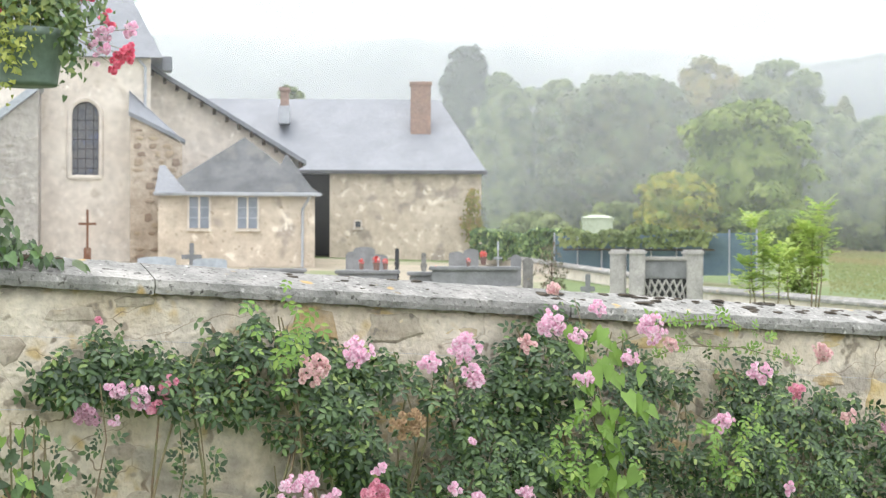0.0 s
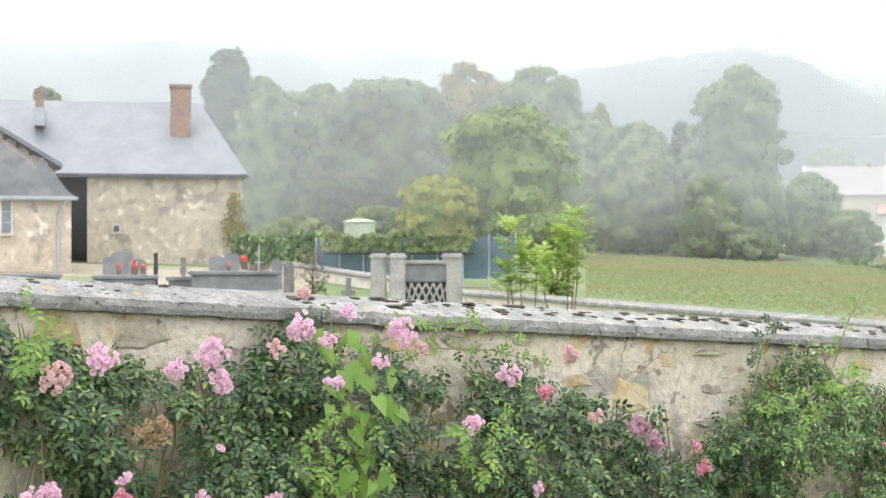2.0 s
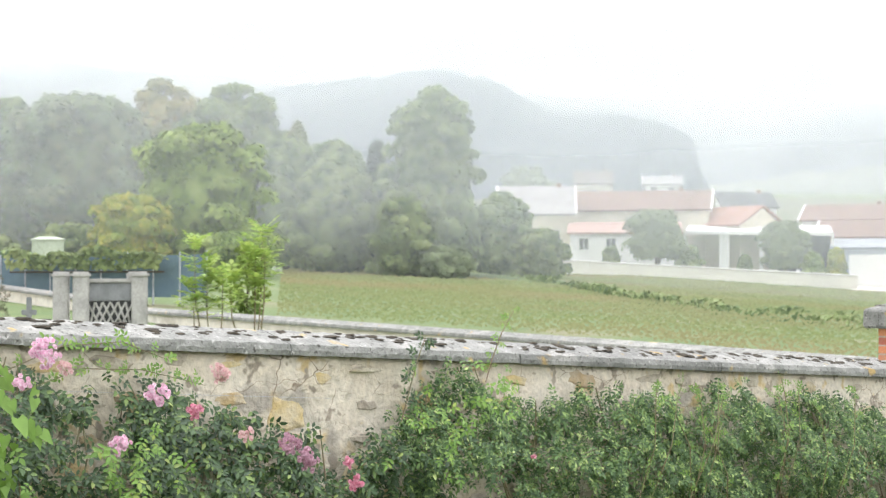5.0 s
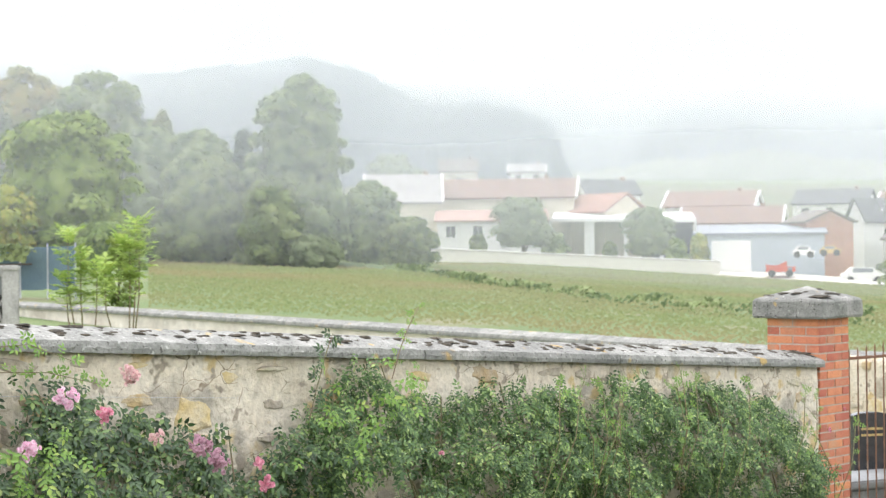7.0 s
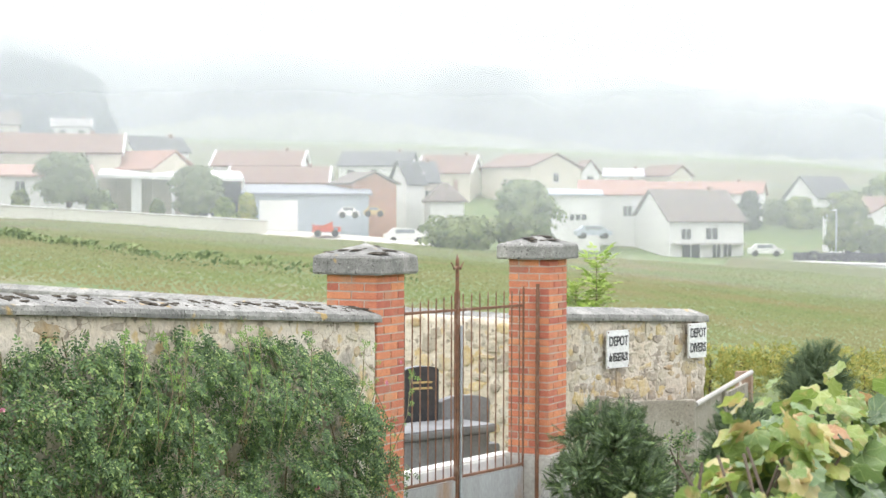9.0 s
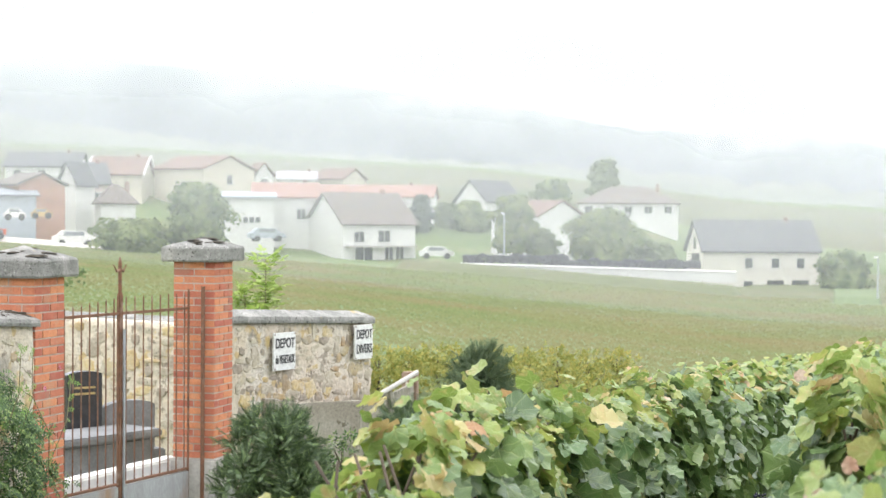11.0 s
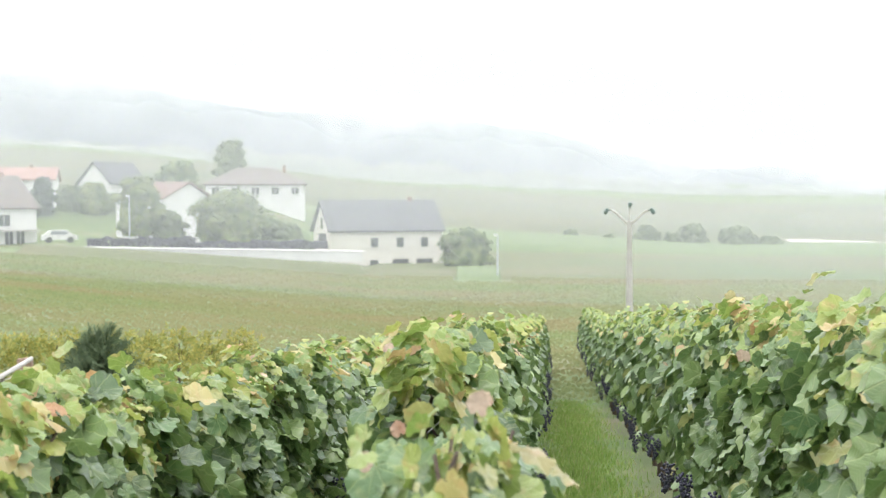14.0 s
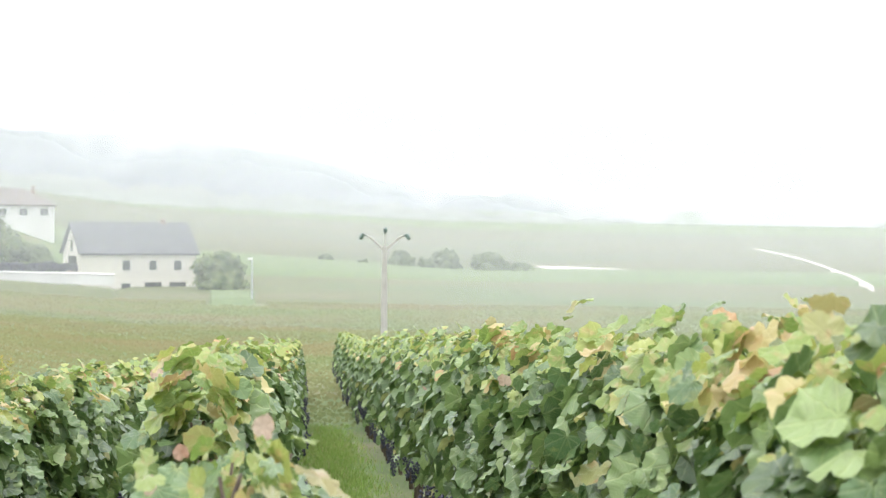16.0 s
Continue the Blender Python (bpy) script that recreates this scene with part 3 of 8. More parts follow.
def sign_wall():
    root = thing("sign_wall", "rubble stone wall with a pale coping", "wall", kind="structure")
    top0, top1 = 0.42, 0.28
    put("wall_body", wall_body(SW0, SW1, 0.4, top0, top1, -2.2, -2.4), "mortar", root)
    d = SW1 - SW0
    L, ang = d.length, math.degrees(math.atan2(d.y, d.x))
    nrm = Vector((d.y, -d.x, 0)).normalized()
    rs = random.Random(9)
    slope = math.degrees(math.atan((top0 - top1) / L))
    for k in range(3):
        me = coping_slab(L / 3 - 0.008, 0.26, 0.07, 0.07, 50 + k)
        me.materials.append(M["coping"])
        p = SW0 + d * (k / 3) - nrm * 0.2
        put("coping_stone", me, None, root, at=pose(p.x, p.y, top0 + (top1 - top0) * k / 3, 0, slope, ang))
    for row in range(16):
        s = rs.uniform(0.3, 0.42)
        while s < L - 0.12:
            w, h = rs.uniform(0.07, 0.24), rs.uniform(0.06, 0.12)
            p = SW0 + d.normalized() * (s + w / 2) + nrm * -0.01
            z = top0 - 0.05 - row * 0.105 - h / 2 - 0.045 * s + rs.uniform(-0.03, 0.03)
            if rs.random() < 0.85:
                b = put("stone", rs.choice(STONES_OCHRE if rs.random() < 0.25 else STONES), None, root, at=pose(p.x, p.y, z, 0, rs.uniform(-10, 10), ang))
                b.scale = (w * 1.15, rs.uniform(0.025, 0.05), h / 0.5)
            s += w + rs.uniform(0.0, 0.03)
    return root


sign_wall()

# ---------------------------------------------------------------- back wall of the graveyard
def run_wall(name, label, a, b, za, zb, height, thick, wall, cap, segs=1):
    """A low straight wall with a coping, from a to b (points), tops za and zb."""
    d = Vector((b[0] - a[0], b[1] - a[1], 0))
    L = d.length
    root = thing(name, label, "wall", kind="structure")
    ang = math.atan2(d.y, d.x)
    tilt = math.atan((za - zb) / L)
    base = Matrix.Translation((a[0], a[1], za)) @ Matrix.Rotation(ang, 4, "Z") @ Matrix.Rotation(tilt, 4, "Y")
    put("wall_body", box(0, L, -thick / 2, thick / 2, -height, -0.1), wall, root, at=base)
    n = max(1, int(L / 3))
    for k in range(n):
        me = coping_slab(L / n - 0.01, thick / 2 + 0.07, 0.08, 0.07, 70 + k)
        me.materials.append(M[cap])
        put("coping_stone", me, None, root, at=base @ Matrix.Translation((L * k / n, 0, -0.15)))
    return root


def polar2(az, r):
    return (r * math.sin(radians(az)), r * math.cos(radians(az)))


run_wall("graveyard_wall", "pale rendered boundary wall of the graveyard", polar2(33, 46), polar2(66, 24), EYE - 46 * math.tan(radians(1.15)), EYE - 24 * math.tan(radians(3.3)), 2.2, 0.4, "stone_pale", "coping")

# ---------------------------------------------------------------- houses
M["grey_tile"] = surface("grey roof tiles", (0.36, 0.34, 0.33), (0.30, 0.29, 0.28), 0.6, 0.8, 0.2, 8)
M["blue_grey"] = surface("blue-grey cladding", (0.42, 0.46, 0.5), (0.38, 0.42, 0.46), 0.5, 0.6, 0.1, 6)
M["grey_metal"] = surface("grey metal roof", (0.25, 0.27, 0.30), (0.21, 0.23, 0.26), 0.5, 0.5, 0.1, 6)
M["brick_far"] = surface("orange brick wall", (0.5, 0.28, 0.2), (0.44, 0.24, 0.17), 0.8, 0.9, 0.2, 8)
M["brick_old"] = surface("weathered chimney brick", (0.40, 0.27, 0.21), (0.32, 0.23, 0.19), 1.5, 0.9, 0.3, 10)
M["cream_light"] = surface("pale cream render", (0.76, 0.72, 0.63), (0.70, 0.66, 0.58), 0.3, 0.9, 0.1, 6)
M["pink"] = surface("pinkish render", (0.6, 0.5, 0.46), (0.54, 0.45, 0.41), 0.4, 0.9, 0.1, 6)
M["cream_roof"] = surface("dull red roof", (0.42, 0.27, 0.22), (0.36, 0.23, 0.19), 0.6, 0.85, 0.2, 8)
M["pale_roof"] = surface("pale grey roof", (0.5, 0.5, 0.5), (0.44, 0.44, 0.45), 0.6, 0.7, 0.1, 8)


def roof_mesh(w, d, h, style, over=0.35, thick=0.18):
    """A roof over a w by d plan, eaves at z = 0, ridge along x (side), along y (gable), hipped or single pitch."""
    X, Y = w / 2 + over, d / 2 + over
    if style == "gable":
        v = [(-X, -Y, 0), (0, -Y, h), (X, -Y, 0), (X, Y, 0), (0, Y, h), (-X, Y, 0)]
        f = [(0, 1, 4, 5), (1, 2, 3, 4)]
    elif style == "hip":
        c = max(X - Y * 0.8, 0.3)
        v = [(-X, -Y, 0), (X, -Y, 0), (X, Y, 0), (-X, Y, 0), (-c, 0, h), (c, 0, h)]
        f = [(0, 1, 5, 4), (1, 2, 5), (2, 3, 4, 5), (3, 0, 4)]
    elif style == "mono":
        v = [(-X, -Y, 0), (X, -Y, 0), (X, Y, h), (-X, Y, h)]
        f = [(0, 1, 2, 3)]
    else:
        v = [(-X, -Y, 0), (X, -Y, 0), (X, 0, h), (-X, 0, h), (X, Y, 0), (-X, Y, 0)]
        f = [(0, 1, 2, 3), (3, 2, 4, 5)]
    me = mesh_of("roof", v, f)
    bm = bmesh.new()
    bm.from_mesh(me)
    g = bmesh.ops.extrude_face_region(bm, geom=bm.faces[:])
    for q in g["geom"]:
        if isinstance(q, bmesh.types.BMVert):
            q.co.z += thick
    bmesh.ops.recalc_face_normals(bm, faces=bm.faces[:])
    bm.to_mesh(me)
    bm.free()
    return me


def wall_shell(w, d, h, rh, style, foot=2.0):
    """House walls with gables up to the roof, open below."""
    X, Y = w / 2, d / 2
    if style == "gable":
        v = [(-X, -Y, -foot), (X, -Y, -foot), (X, -Y, h), (0, -Y, h + rh), (-X, -Y, h), (-X, Y, -foot), (X, Y, -foot), (X, Y, h), (0, Y, h + rh), (-X, Y, h)]
        f = [(0, 1, 2, 3, 4), (6, 5, 9, 8, 7), (1, 6, 7, 2), (5, 0, 4, 9), (2, 7, 8, 3), (4, 3, 8, 9)]
    elif style == "side":
        v = [(-X, -Y, -foot), (-X, Y, -foot), (-X, Y, h), (-X, 0, h + rh), (-X, -Y, h), (X, -Y, -foot), (X, Y, -foot), (X, Y, h), (X, 0, h + rh), (X, -Y, h)]
        f = [(1, 0, 4, 3, 2), (5, 6, 7, 8, 9), (0, 5, 9, 4), (6, 1, 2, 7), (4, 9, 8, 3), (2, 3, 8, 7)]
    else:
        b = rh if style == "mono" else 0
        v = [(-X, -Y, -foot), (X, -Y, -foot), (X, Y, -foot), (-X, Y, -foot), (-X, -Y, h), (X, -Y, h), (X, Y, h + b), (-X, Y, h + b)]
        f = [(0, 1, 5, 4), (1, 2, 6, 5), (2, 3, 7, 6), (3, 0, 4, 7), (4, 5, 6, 7)]
    return mesh_of("wall", v, f)


def window_in(root, x, y, z, w, h, turn=0, frame_mat="white", bars=True, pane="glass"):
    """A window at a wall face looking to local -y: pane set back in a frame, with a sill."""
    base = pose(x, y, z, 0, 0, turn)
    win = put("window", box(-w / 2, w / 2, -0.02, 0.05, 0, h), pane, root, at=base)
    bm = box(-w / 2 - 0.06, -w / 2, -0.06, 0.05, -0.05, h + 0.06)
    box(w / 2, w / 2 + 0.06, -0.06, 0.05, -0.05, h + 0.06, bm=bm)
    box(-w / 2, w / 2, -0.06, 0.05, h, h + 0.06, bm=bm)
    if bars:
        box(-0.03, 0.03, -0.05, -0.015, 0, h, bm=bm)
    put("frame", bm, frame_mat, win)
    put("sill", box(-w / 2 - 0.1, w / 2 + 0.1, -0.14, 0.02, -0.09, -0.045), frame_mat, win)
    return win


def house(label, az, r, w, d, z, h, rh, style, wall, roof, wins, turn=0, category="house"):
    x, y = polar2(az, r)
    root = thing("house", label, category, "village houses", at=pose(x, y, z, 0, 0, -az + turn))
    o = d / 2
    put("wall", wall_shell(w, d, h, rh, style, 3.0), wall, root, at=pose(0, o, 0))
    put("roof", roof_mesh(w, d, rh, style), roof, root, at=pose(0, o, h + 0.02))
    for k in range(wins):
        window_in(root, -w / 2 + w * (k + 0.5) / wins, 0, h * 0.45, min(0.9, w / wins * 0.5), min(1.1, h * 0.4))
    if style == "side" and roof in ("red_tile", "grey_tile"):
        # white mortared verges along both ends of the tiles
        for e in (-1, 1):
            X, Y = w / 2 + 0.36, d / 2 + 0.35
            for y in (-Y, Y):
                v = [(e * X - 0.16, y, 0), (e * X + 0.06, y, 0), (e * X + 0.06, 0, rh), (e * X - 0.16, 0, rh)]
                v = [(a, b, c - 0.1) for a, b, c in v] + [(a, b, c + 0.24) for a, b, c in v]
                put("verge", mesh_of("verge", v, [(3, 2, 1, 0), (4, 5, 6, 7), (0, 1, 5, 4), (1, 2, 6, 5), (2, 3, 7, 6), (3, 0, 4, 7)]), "white", root, at=pose(0, o, h + 0.02))
    if style in ("side", "hip"):
        put("chimney", box(w * 0.28, w * 0.28 + 0.45, o - 0.25, o + 0.25, h + rh * 0.5, h + rh + 0.5, 0.03), "brick_old", root)
    return root


HOUSES = [
    # label, az, r, width, depth, base, wall height, roof height, roof, wall, tiles, windows, turn
    ("cream-rendered house with a grey tiled roof", 46.44, 175, 7.5, 9.0, 2.39, 4.74, 3.09, "side", "cream", "grey_tile", 2, 0),
    ("long cream barn under a faded red tile roof", 49.72, 178, 15.1, 10.0, 2.43, 5.19, 2.18, "side", "cream", "red_tile", 0, -5),
    ("low white lean-to shed with a red roof", 49.38, 170, 10.8, 5.0, 2.39, 2.70, 1.19, "mono", "white", "cream_roof", 4, 0),
    ("small house with an orange tile roof and a cream gable", 53.89, 176, 6.1, 6.5, 3.2, 2.75, 1.97, "gable", "cream", "orange_tile", 0, 45),
    ("far white house with a dark slate roof", 53.5, 200, 6.6, 4.2, 6.0, 2.6, 1.85, "side", "white", "dark_tile", 0, 25),
    ("house with a faded red tile roof", 56.62, 192, 9.7, 9.0, 3.2, 3.65, 1.85, "side", "white", "red_tile", 0, -8),
    ("low house with a brownish red roof", 57.34, 182, 10.3, 8.0, 2.48, 2.29, 1.84, "side", "cream", "red_tile", 0, -5),
    ("grey industrial shed with a shallow metal roof", 58.28, 170, 12.4, 10.0, 0.76, 2.75, 1.01, "mono", "blue_grey", "grey_metal", 0, 0),
    ("brick house with its gable to the fields", 60.56, 176, 5.05, 5.5, 1.5, 3.16, 1.23, "gable", "brick_far", "brown_tile", 0, 25),
    ("tall white gable beside the brick house", 61.36, 188, 2.1, 4.0, 1.4, 3.4, 2.63, "gable", "white", "dark_tile", 0, -30),
    ("pink-grey house with a small arched dormer", 62.08, 200, 4.4, 6.0, 1.74, 3.5, 2.58, "side", "pink", "dark_tile", 2, 10),
    ("cream house with a red tile roof", 62.91, 215, 6.6, 8.0, 3.79, 2.95, 2.37, "side", "cream", "red_tile", 0, -12),
    ("small white house with a hipped brown roof", 63.02, 185, 3.7, 4.0, 0.7, 2.25, 2.03, "hip", "white", "brown_tile", 0, 10),
    ("white house with a dark roof", 60.55, 235, 9.8, 8.0, 5.6, 2.6, 2.09, "side", "white", "dark_tile", 3, -10),
    ("cream house with a broad gable and a red roof", 66.66, 215, 8.9, 8.9, 4.4, 3.15, 1.73, "gable", "cream", "red_tile", 1, 45),
    ("small white house with a pointed gable", 67.81, 230, 2.5, 5.0, 5.0, 2.2, 1.77, "gable", "white", "red_tile", 1, 15),
    ("far house with a small red gable", 70.83, 240, 4.2, 6.0, 5.3, 1.77, 1.51, "gable", "cream", "red_tile", 0, 45),
    ("far white house with a low pale roof", 68.91, 240, 5.2, 6.0, 5.3, 1.65, 1.2, "side", "white", "pale_roof", 0, 0),
    ("long white house with an orange tile roof", 71.48, 210, 14.3, 9.0, 1.68, 2.53, 1.5, "side", "white", "orange_tile", 0, -6),
    ("white house with an orange tile roof", 68.52, 190, 7.0, 9.0, -0.29, 4.08, 1.69, "side", "white", "orange_tile", 2, 0),
    ("white cubic building with a flat grey roof", 67.17, 184, 6.2, 8.0, -0.65, 4.36, 0.7, "mono", "white", "blue_grey", 0, 0),
    ("white house with a pointed gable and slate roof", 74.73, 225, 4.9, 8.5, 0.9, 2.9, 2.91, "gable", "white", "dark_tile", 1, -35),
    ("white house with a pinkish red roof", 77.8, 190, 7.1, 8.0, -0.6, 2.43, 1.82, "gable", "white", "red_tile", 0, 42),
    ("white bungalow with a brown hipped roof", 80.02, 215, 12.4, 10.0, 1.65, 2.0, 2.14, "hip", "white", "brown_tile", 5, 0),
    ("small white house on the hillside", 50.6, 300, 6.2, 7.0, 1.5 + 300 * math.tan(radians(2.35)), 2.6, 1.6, "side", "white", "grey_tile", 2, 0),
    ("brown-roofed house on the hillside", 48.3, 300, 6.5, 7.0, 1.5 + 300 * math.tan(radians(2.2)), 3.6, 2.4, "side", "cream", "brown_tile", 1, 0),
]
for row in HOUSES:
    house(*row)

for ob in [q for q in scene.objects if q.get("category") == "house"]:
    if "cubic" in ob["label"]:
        for q in (0.1, 0.75, 1.4):
            window_in(ob, q, 0, 1.75, 0.5, 0.6, bars=False)
    if "dormer" in ob["label"]:
        dorm = put("dormer", mesh_of("dormer", [(-0.62, 0.3, 3.5), (0.62, 0.3, 3.5), (0.62, 0.3, 4.7), (0.35, 0.3, 5.1), (0, 0.3, 5.25), (-0.35, 0.3, 5.1), (-0.62, 0.3, 4.7), (-0.62, 2.6, 3.5), (0.62, 2.6, 3.5), (0.62, 2.6, 4.7), (0.35, 2.6, 5.1), (0, 2.6, 5.25), (-0.35, 2.6, 5.1), (-0.62, 2.6, 4.7)],
            [(0, 1, 2, 3, 4, 5, 6)] + [(k, (k + 1) % 7, (k + 1) % 7 + 7, k + 7) for k in range(7)]), "white", ob, "white arched dormer")
        put("pane", box(-0.3, 0.3, 0.26, 0.31, 3.75, 4.8, 0.02), "glass", dorm)

# the two nearer white houses, turned so that a gable and a long side show
G1 = house("white house with a brown tiled roof, its gable to the lane", 71.68, 186, 9.3, 8.0, EYE - 186 * math.tan(radians(1.42)), 3.95, 3.5, "side", "white", "brown_tile", 0, 32)
for x, z, w, h in ((-2.6, 2.2, 1.2, 1.1), (0.6, 2.2, 1.5, 1.2), (-2.0, 0.1, 2.2, 1.5), (1.2, 0.1, 1.0, 1.5), (2.6, 0.1, 1.0, 1.5)):
    window_in(G1, x, 0, z, w, h)
put("balcony", box(-4.4, 4.4, -0.9, 0, 1.62, 1.8, 0.02), "concrete", G1)
for x in (-1.8, 0.7):
    put("roof_window", box(-0.35, 0.35, -0.5, 0.5, -0.03, 0.05), "blue_grey", G1, at=pose(x, 1.9, 5.78, 41, 0, 0))
G2 = house("cream house with a dark slate roof and garages below", 84.42, 190, 13.0, 7.5, EYE - 190 * math.tan(radians(2.2)), 3.95, 3.45, "side", "cream_light", "dark_tile", 0, 17)
for x, z, w, h in ((-1.45, 2.3, 0.85, 1.05), (1.55, 2.3, 0.85, 1.05), (4.4, 2.3, 0.85, 1.05), (-1.5, 0.1, 1.0, 0.75)):
    window_in(G2, x, 0, z, w, h, bars=False)
for x, w in ((1.6, 1.9), (4.4, 1.9)):
    # dark panel in place of the garage's shaded inside
    put("garage_door", box(x - w / 2, x + w / 2, -0.03, 0.05, -0.3, 0.95), "dark", G2, "dark panel standing in for the shaded garage")
put("gable_window", box(-0.05, 0.02, -0.35, 0.35, 0, 1.3), "glass", G2, at=pose(-6.52, 3.75, 4.3))
put("balcony", box(-1.8, 0, -2.2, 2.2, 0, 0.22, 0.02), "orange_tile", G2, "red-brown balcony", at=pose(-6.5, 3.4, 1.7))
# dark panel painted for the shade in the loggia's recess
put("loggia", box(-0.06, 0.02, -1.6, 1.6, 0, 1.6), "dark", G2, at=pose(-6.5, 3.4, 2.2))

# ---------------------------------------------------------------- church, barn
def church():
    r = 58.0
    x, y = polar2(15.5, r)
    root = thing("church", "pale stone village church with slate roofs", "church", at=pose(x, y, EYE - 0.9, 0, 0, -15.5))
    k = r * math.pi / 180
    def X(az):
        return (az - 15.5) * k
    def Z(el):
        return r * math.tan(radians(el)) + 0.9
    # chancel wall with an arched opening, facing the graveyard
    x0, x1, top = X(6), X(15.4), Z(6.3)
    wx, ww = X(13.28), 0.52
    z0, zs = Z(2.3), Z(4.87) - ww
    ring = [(wx - ww, z0), (wx + ww, z0)] + [(wx + ww * math.cos(a), zs + ww * math.sin(a)) for a in np.linspace(0, math.pi, 13)]
    bm = bmesh.new()
    outer = [bm.verts.new((a, 0, b)) for a, b in ((x0, -2), (x1, -2), (x1, top), (x0, top))]
    inner = [bm.verts.new((a, 0, b)) for a, b in ring]
    es = [bm.edges.new((l[i], l[(i + 1) % len(l)])) for l in (outer, inner) for i in range(len(l))]
    bmesh.ops.triangle_fill(bm, use_beauty=True, edges=es)
    g = bmesh.ops.extrude_face_region(bm, geom=bm.faces[:])
    bmesh.ops.translate(bm, vec=(0, 0.6, 0), verts=[q for q in g["geom"] if isinstance(q, bmesh.types.BMVert)])
    bmesh.ops.recalc_face_normals(bm, faces=bm.faces[:])
    put("chancel_wall", bm, "stone_pale", root)
    n = len(ring)
    gm = mesh_of("window_glass", [(a, 0.3, b) for a, b in ring], [tuple(range(n))])
    win = put("arched_window", gm, "stained", root, "tall arched leaded window")
    for i in range(1, 4):
        put("glazing_bar", box(wx - ww + i * ww / 2 - 0.012, wx - ww + i * ww / 2 + 0.012, 0.27, 0.31, z0, zs + ww * 0.8), "dark", win)
    for i in range(1, 7):
        z = z0 + (zs - z0) * i / 6.5
        put("glazing_bar", box(wx - ww, wx + ww, 0.27, 0.31, z - 0.012, z + 0.012), "dark", win)
    bars = []
    for i in range(len(ring)):
        a, b = ring[i], ring[(i + 1) % n]
        bars.append(tube([(a[0], -0.01, a[1]), (b[0], -0.01, b[1])], [0.09, 0.09], 6))
    put("window_surround", mesh_of("window_surround", *joined(bars)), "stone_pale", win)
    put("chancel_side", box(x1 - 0.6, x1, 0.6, 9, -2, top), "stone_pale", root)
    # chancel roof: hipped slate
    e = Z(6.25)
    v = [(x0 - 0.3, -0.35, e), (x1 + 0.4, -0.35, e), (x1 + 0.4, 9, e), (x0 - 0.3, 9, e), (X(8), 4.0, e + 5.5), (X(13.2), 4.0, e + 5.5)]
    f = [(0, 1, 5, 4), (1, 2, 5), (2, 3, 4, 5), (3, 0, 4), (3, 2, 1, 0)]
    put("chancel_roof", mesh_of("roof", v, f), "slate", root, "steep slate roof")
    # aisle wall behind with a long sloping verge
    v = []
    pts = [(X(15.2), -2), (X(20.3), -2), (X(20.3), Z(3.1)), (X(15.2), Z(6.3))]
    v = [(a, 2.5, b) for a, b in pts] + [(a, 9.0, b) for a, b in pts]
    f = [(0, 1, 2, 3), (5, 4, 7, 6), (1, 5, 6, 2), (3, 2, 6, 7), (4, 0, 3, 7)]
    put("aisle_wall", mesh_of("aisle_wall", v, f), "stone_pale", root)
    a, b = (X(15.1), Z(6.45)), (X(20.75), Z(3.05))
    v = [(a[0], 2.0, a[1]), (b[0], 2.0, b[1]), (b[0], 9.3, b[1]), (a[0], 9.3, a[1])]
    v += [(p[0], p[1], p[2] - 0.16) for p in v]
    f = [(0, 1, 2, 3), (7, 6, 5, 4), (0, 4, 5, 1), (1, 5, 6, 2), (2, 6, 7, 3), (3, 7, 4, 0)]
    put("aisle_roof", mesh_of("aisle_roof", v, f), "slate", root)
    for q in np.linspace(0.06, 0.97, 13):
        bx, bz = a[0] + (b[0] - a[0]) * q, a[1] + (b[1] - a[1]) * q
        put("rafter_end", box(bx - 0.06, bx + 0.06, 2.2, 2.5, bz - 0.34, bz - 0.14, 0.01), "bark", root)
    for az, lo, hi in ((15.36, 6.5, 7.12), (15.95, 5.98, 6.46)):
        put("verge_block", box(X(az) - 0.17, X(az) + 0.17, 1.2, 1.9, Z(lo), Z(hi), 0.03), "slate", root, "lead-covered block on the roof verge")
    put("downpipe", mesh_of("downpipe", *tube([(X(15.0), -0.12, Z(6.2)), (X(15.22), -0.08, Z(5.95)), (X(15.22), -0.08, Z(4.5))], [0.05] * 3, 8)), "zinc", root)
    # buttresses with slated weatherings
    for c, w, zt, zb in ((15.55, 1.35, 5.11, 3.46),):
        xa, xb = X(c) - w / 2, X(c) + w / 2
        xa, xb = X(14.75), X(16.42)
        but = put("buttress", mesh_of("buttress", [(xa, 0, -2), (xb, 0, -2), (xb, -1.4, -2), (xa, -1.4, -2), (xa, 0, Z(zt) - 0.12), (xb, 0, (Z(zb) if c > 12 else Z(zt)) - 0.12), (xb, -1.4, Z(zb) - 0.12), (xa, -1.4, Z(zb) + (0.83 if c > 12 else -0.92))],
            [(3, 2, 1, 0), (0, 1, 5, 4), (1, 2, 6, 5), (2, 3, 7, 6), (3, 0, 4, 7), (4, 5, 6, 7)]), "stone_rough", root)
        v = [(xa - 0.05, -1.5, Z(zb) + (0.95 if c > 12 else -0.75)), (xb + 0.1, -1.5, Z(zb) + 0.05), (xb + 0.1, 0.0, Z(zb if c > 12 else zt) + 0.08), (xa - 0.05, 0.0, Z(zt) + 0.08)]
        v += [(p[0], p[1], p[2] - 0.14) for p in v]
        put("weathering", mesh_of("weathering", v, f), "slate", root)
    # raking buttress at the tower's foot: its top climbs to the right under a pale coping
    ra, rb, rz0, rz1 = X(8.2), X(11.85), Z(2.1), Z(5.0)
    pts = [(ra, -2), (rb, -2), (rb, rz1), (ra, rz0)]
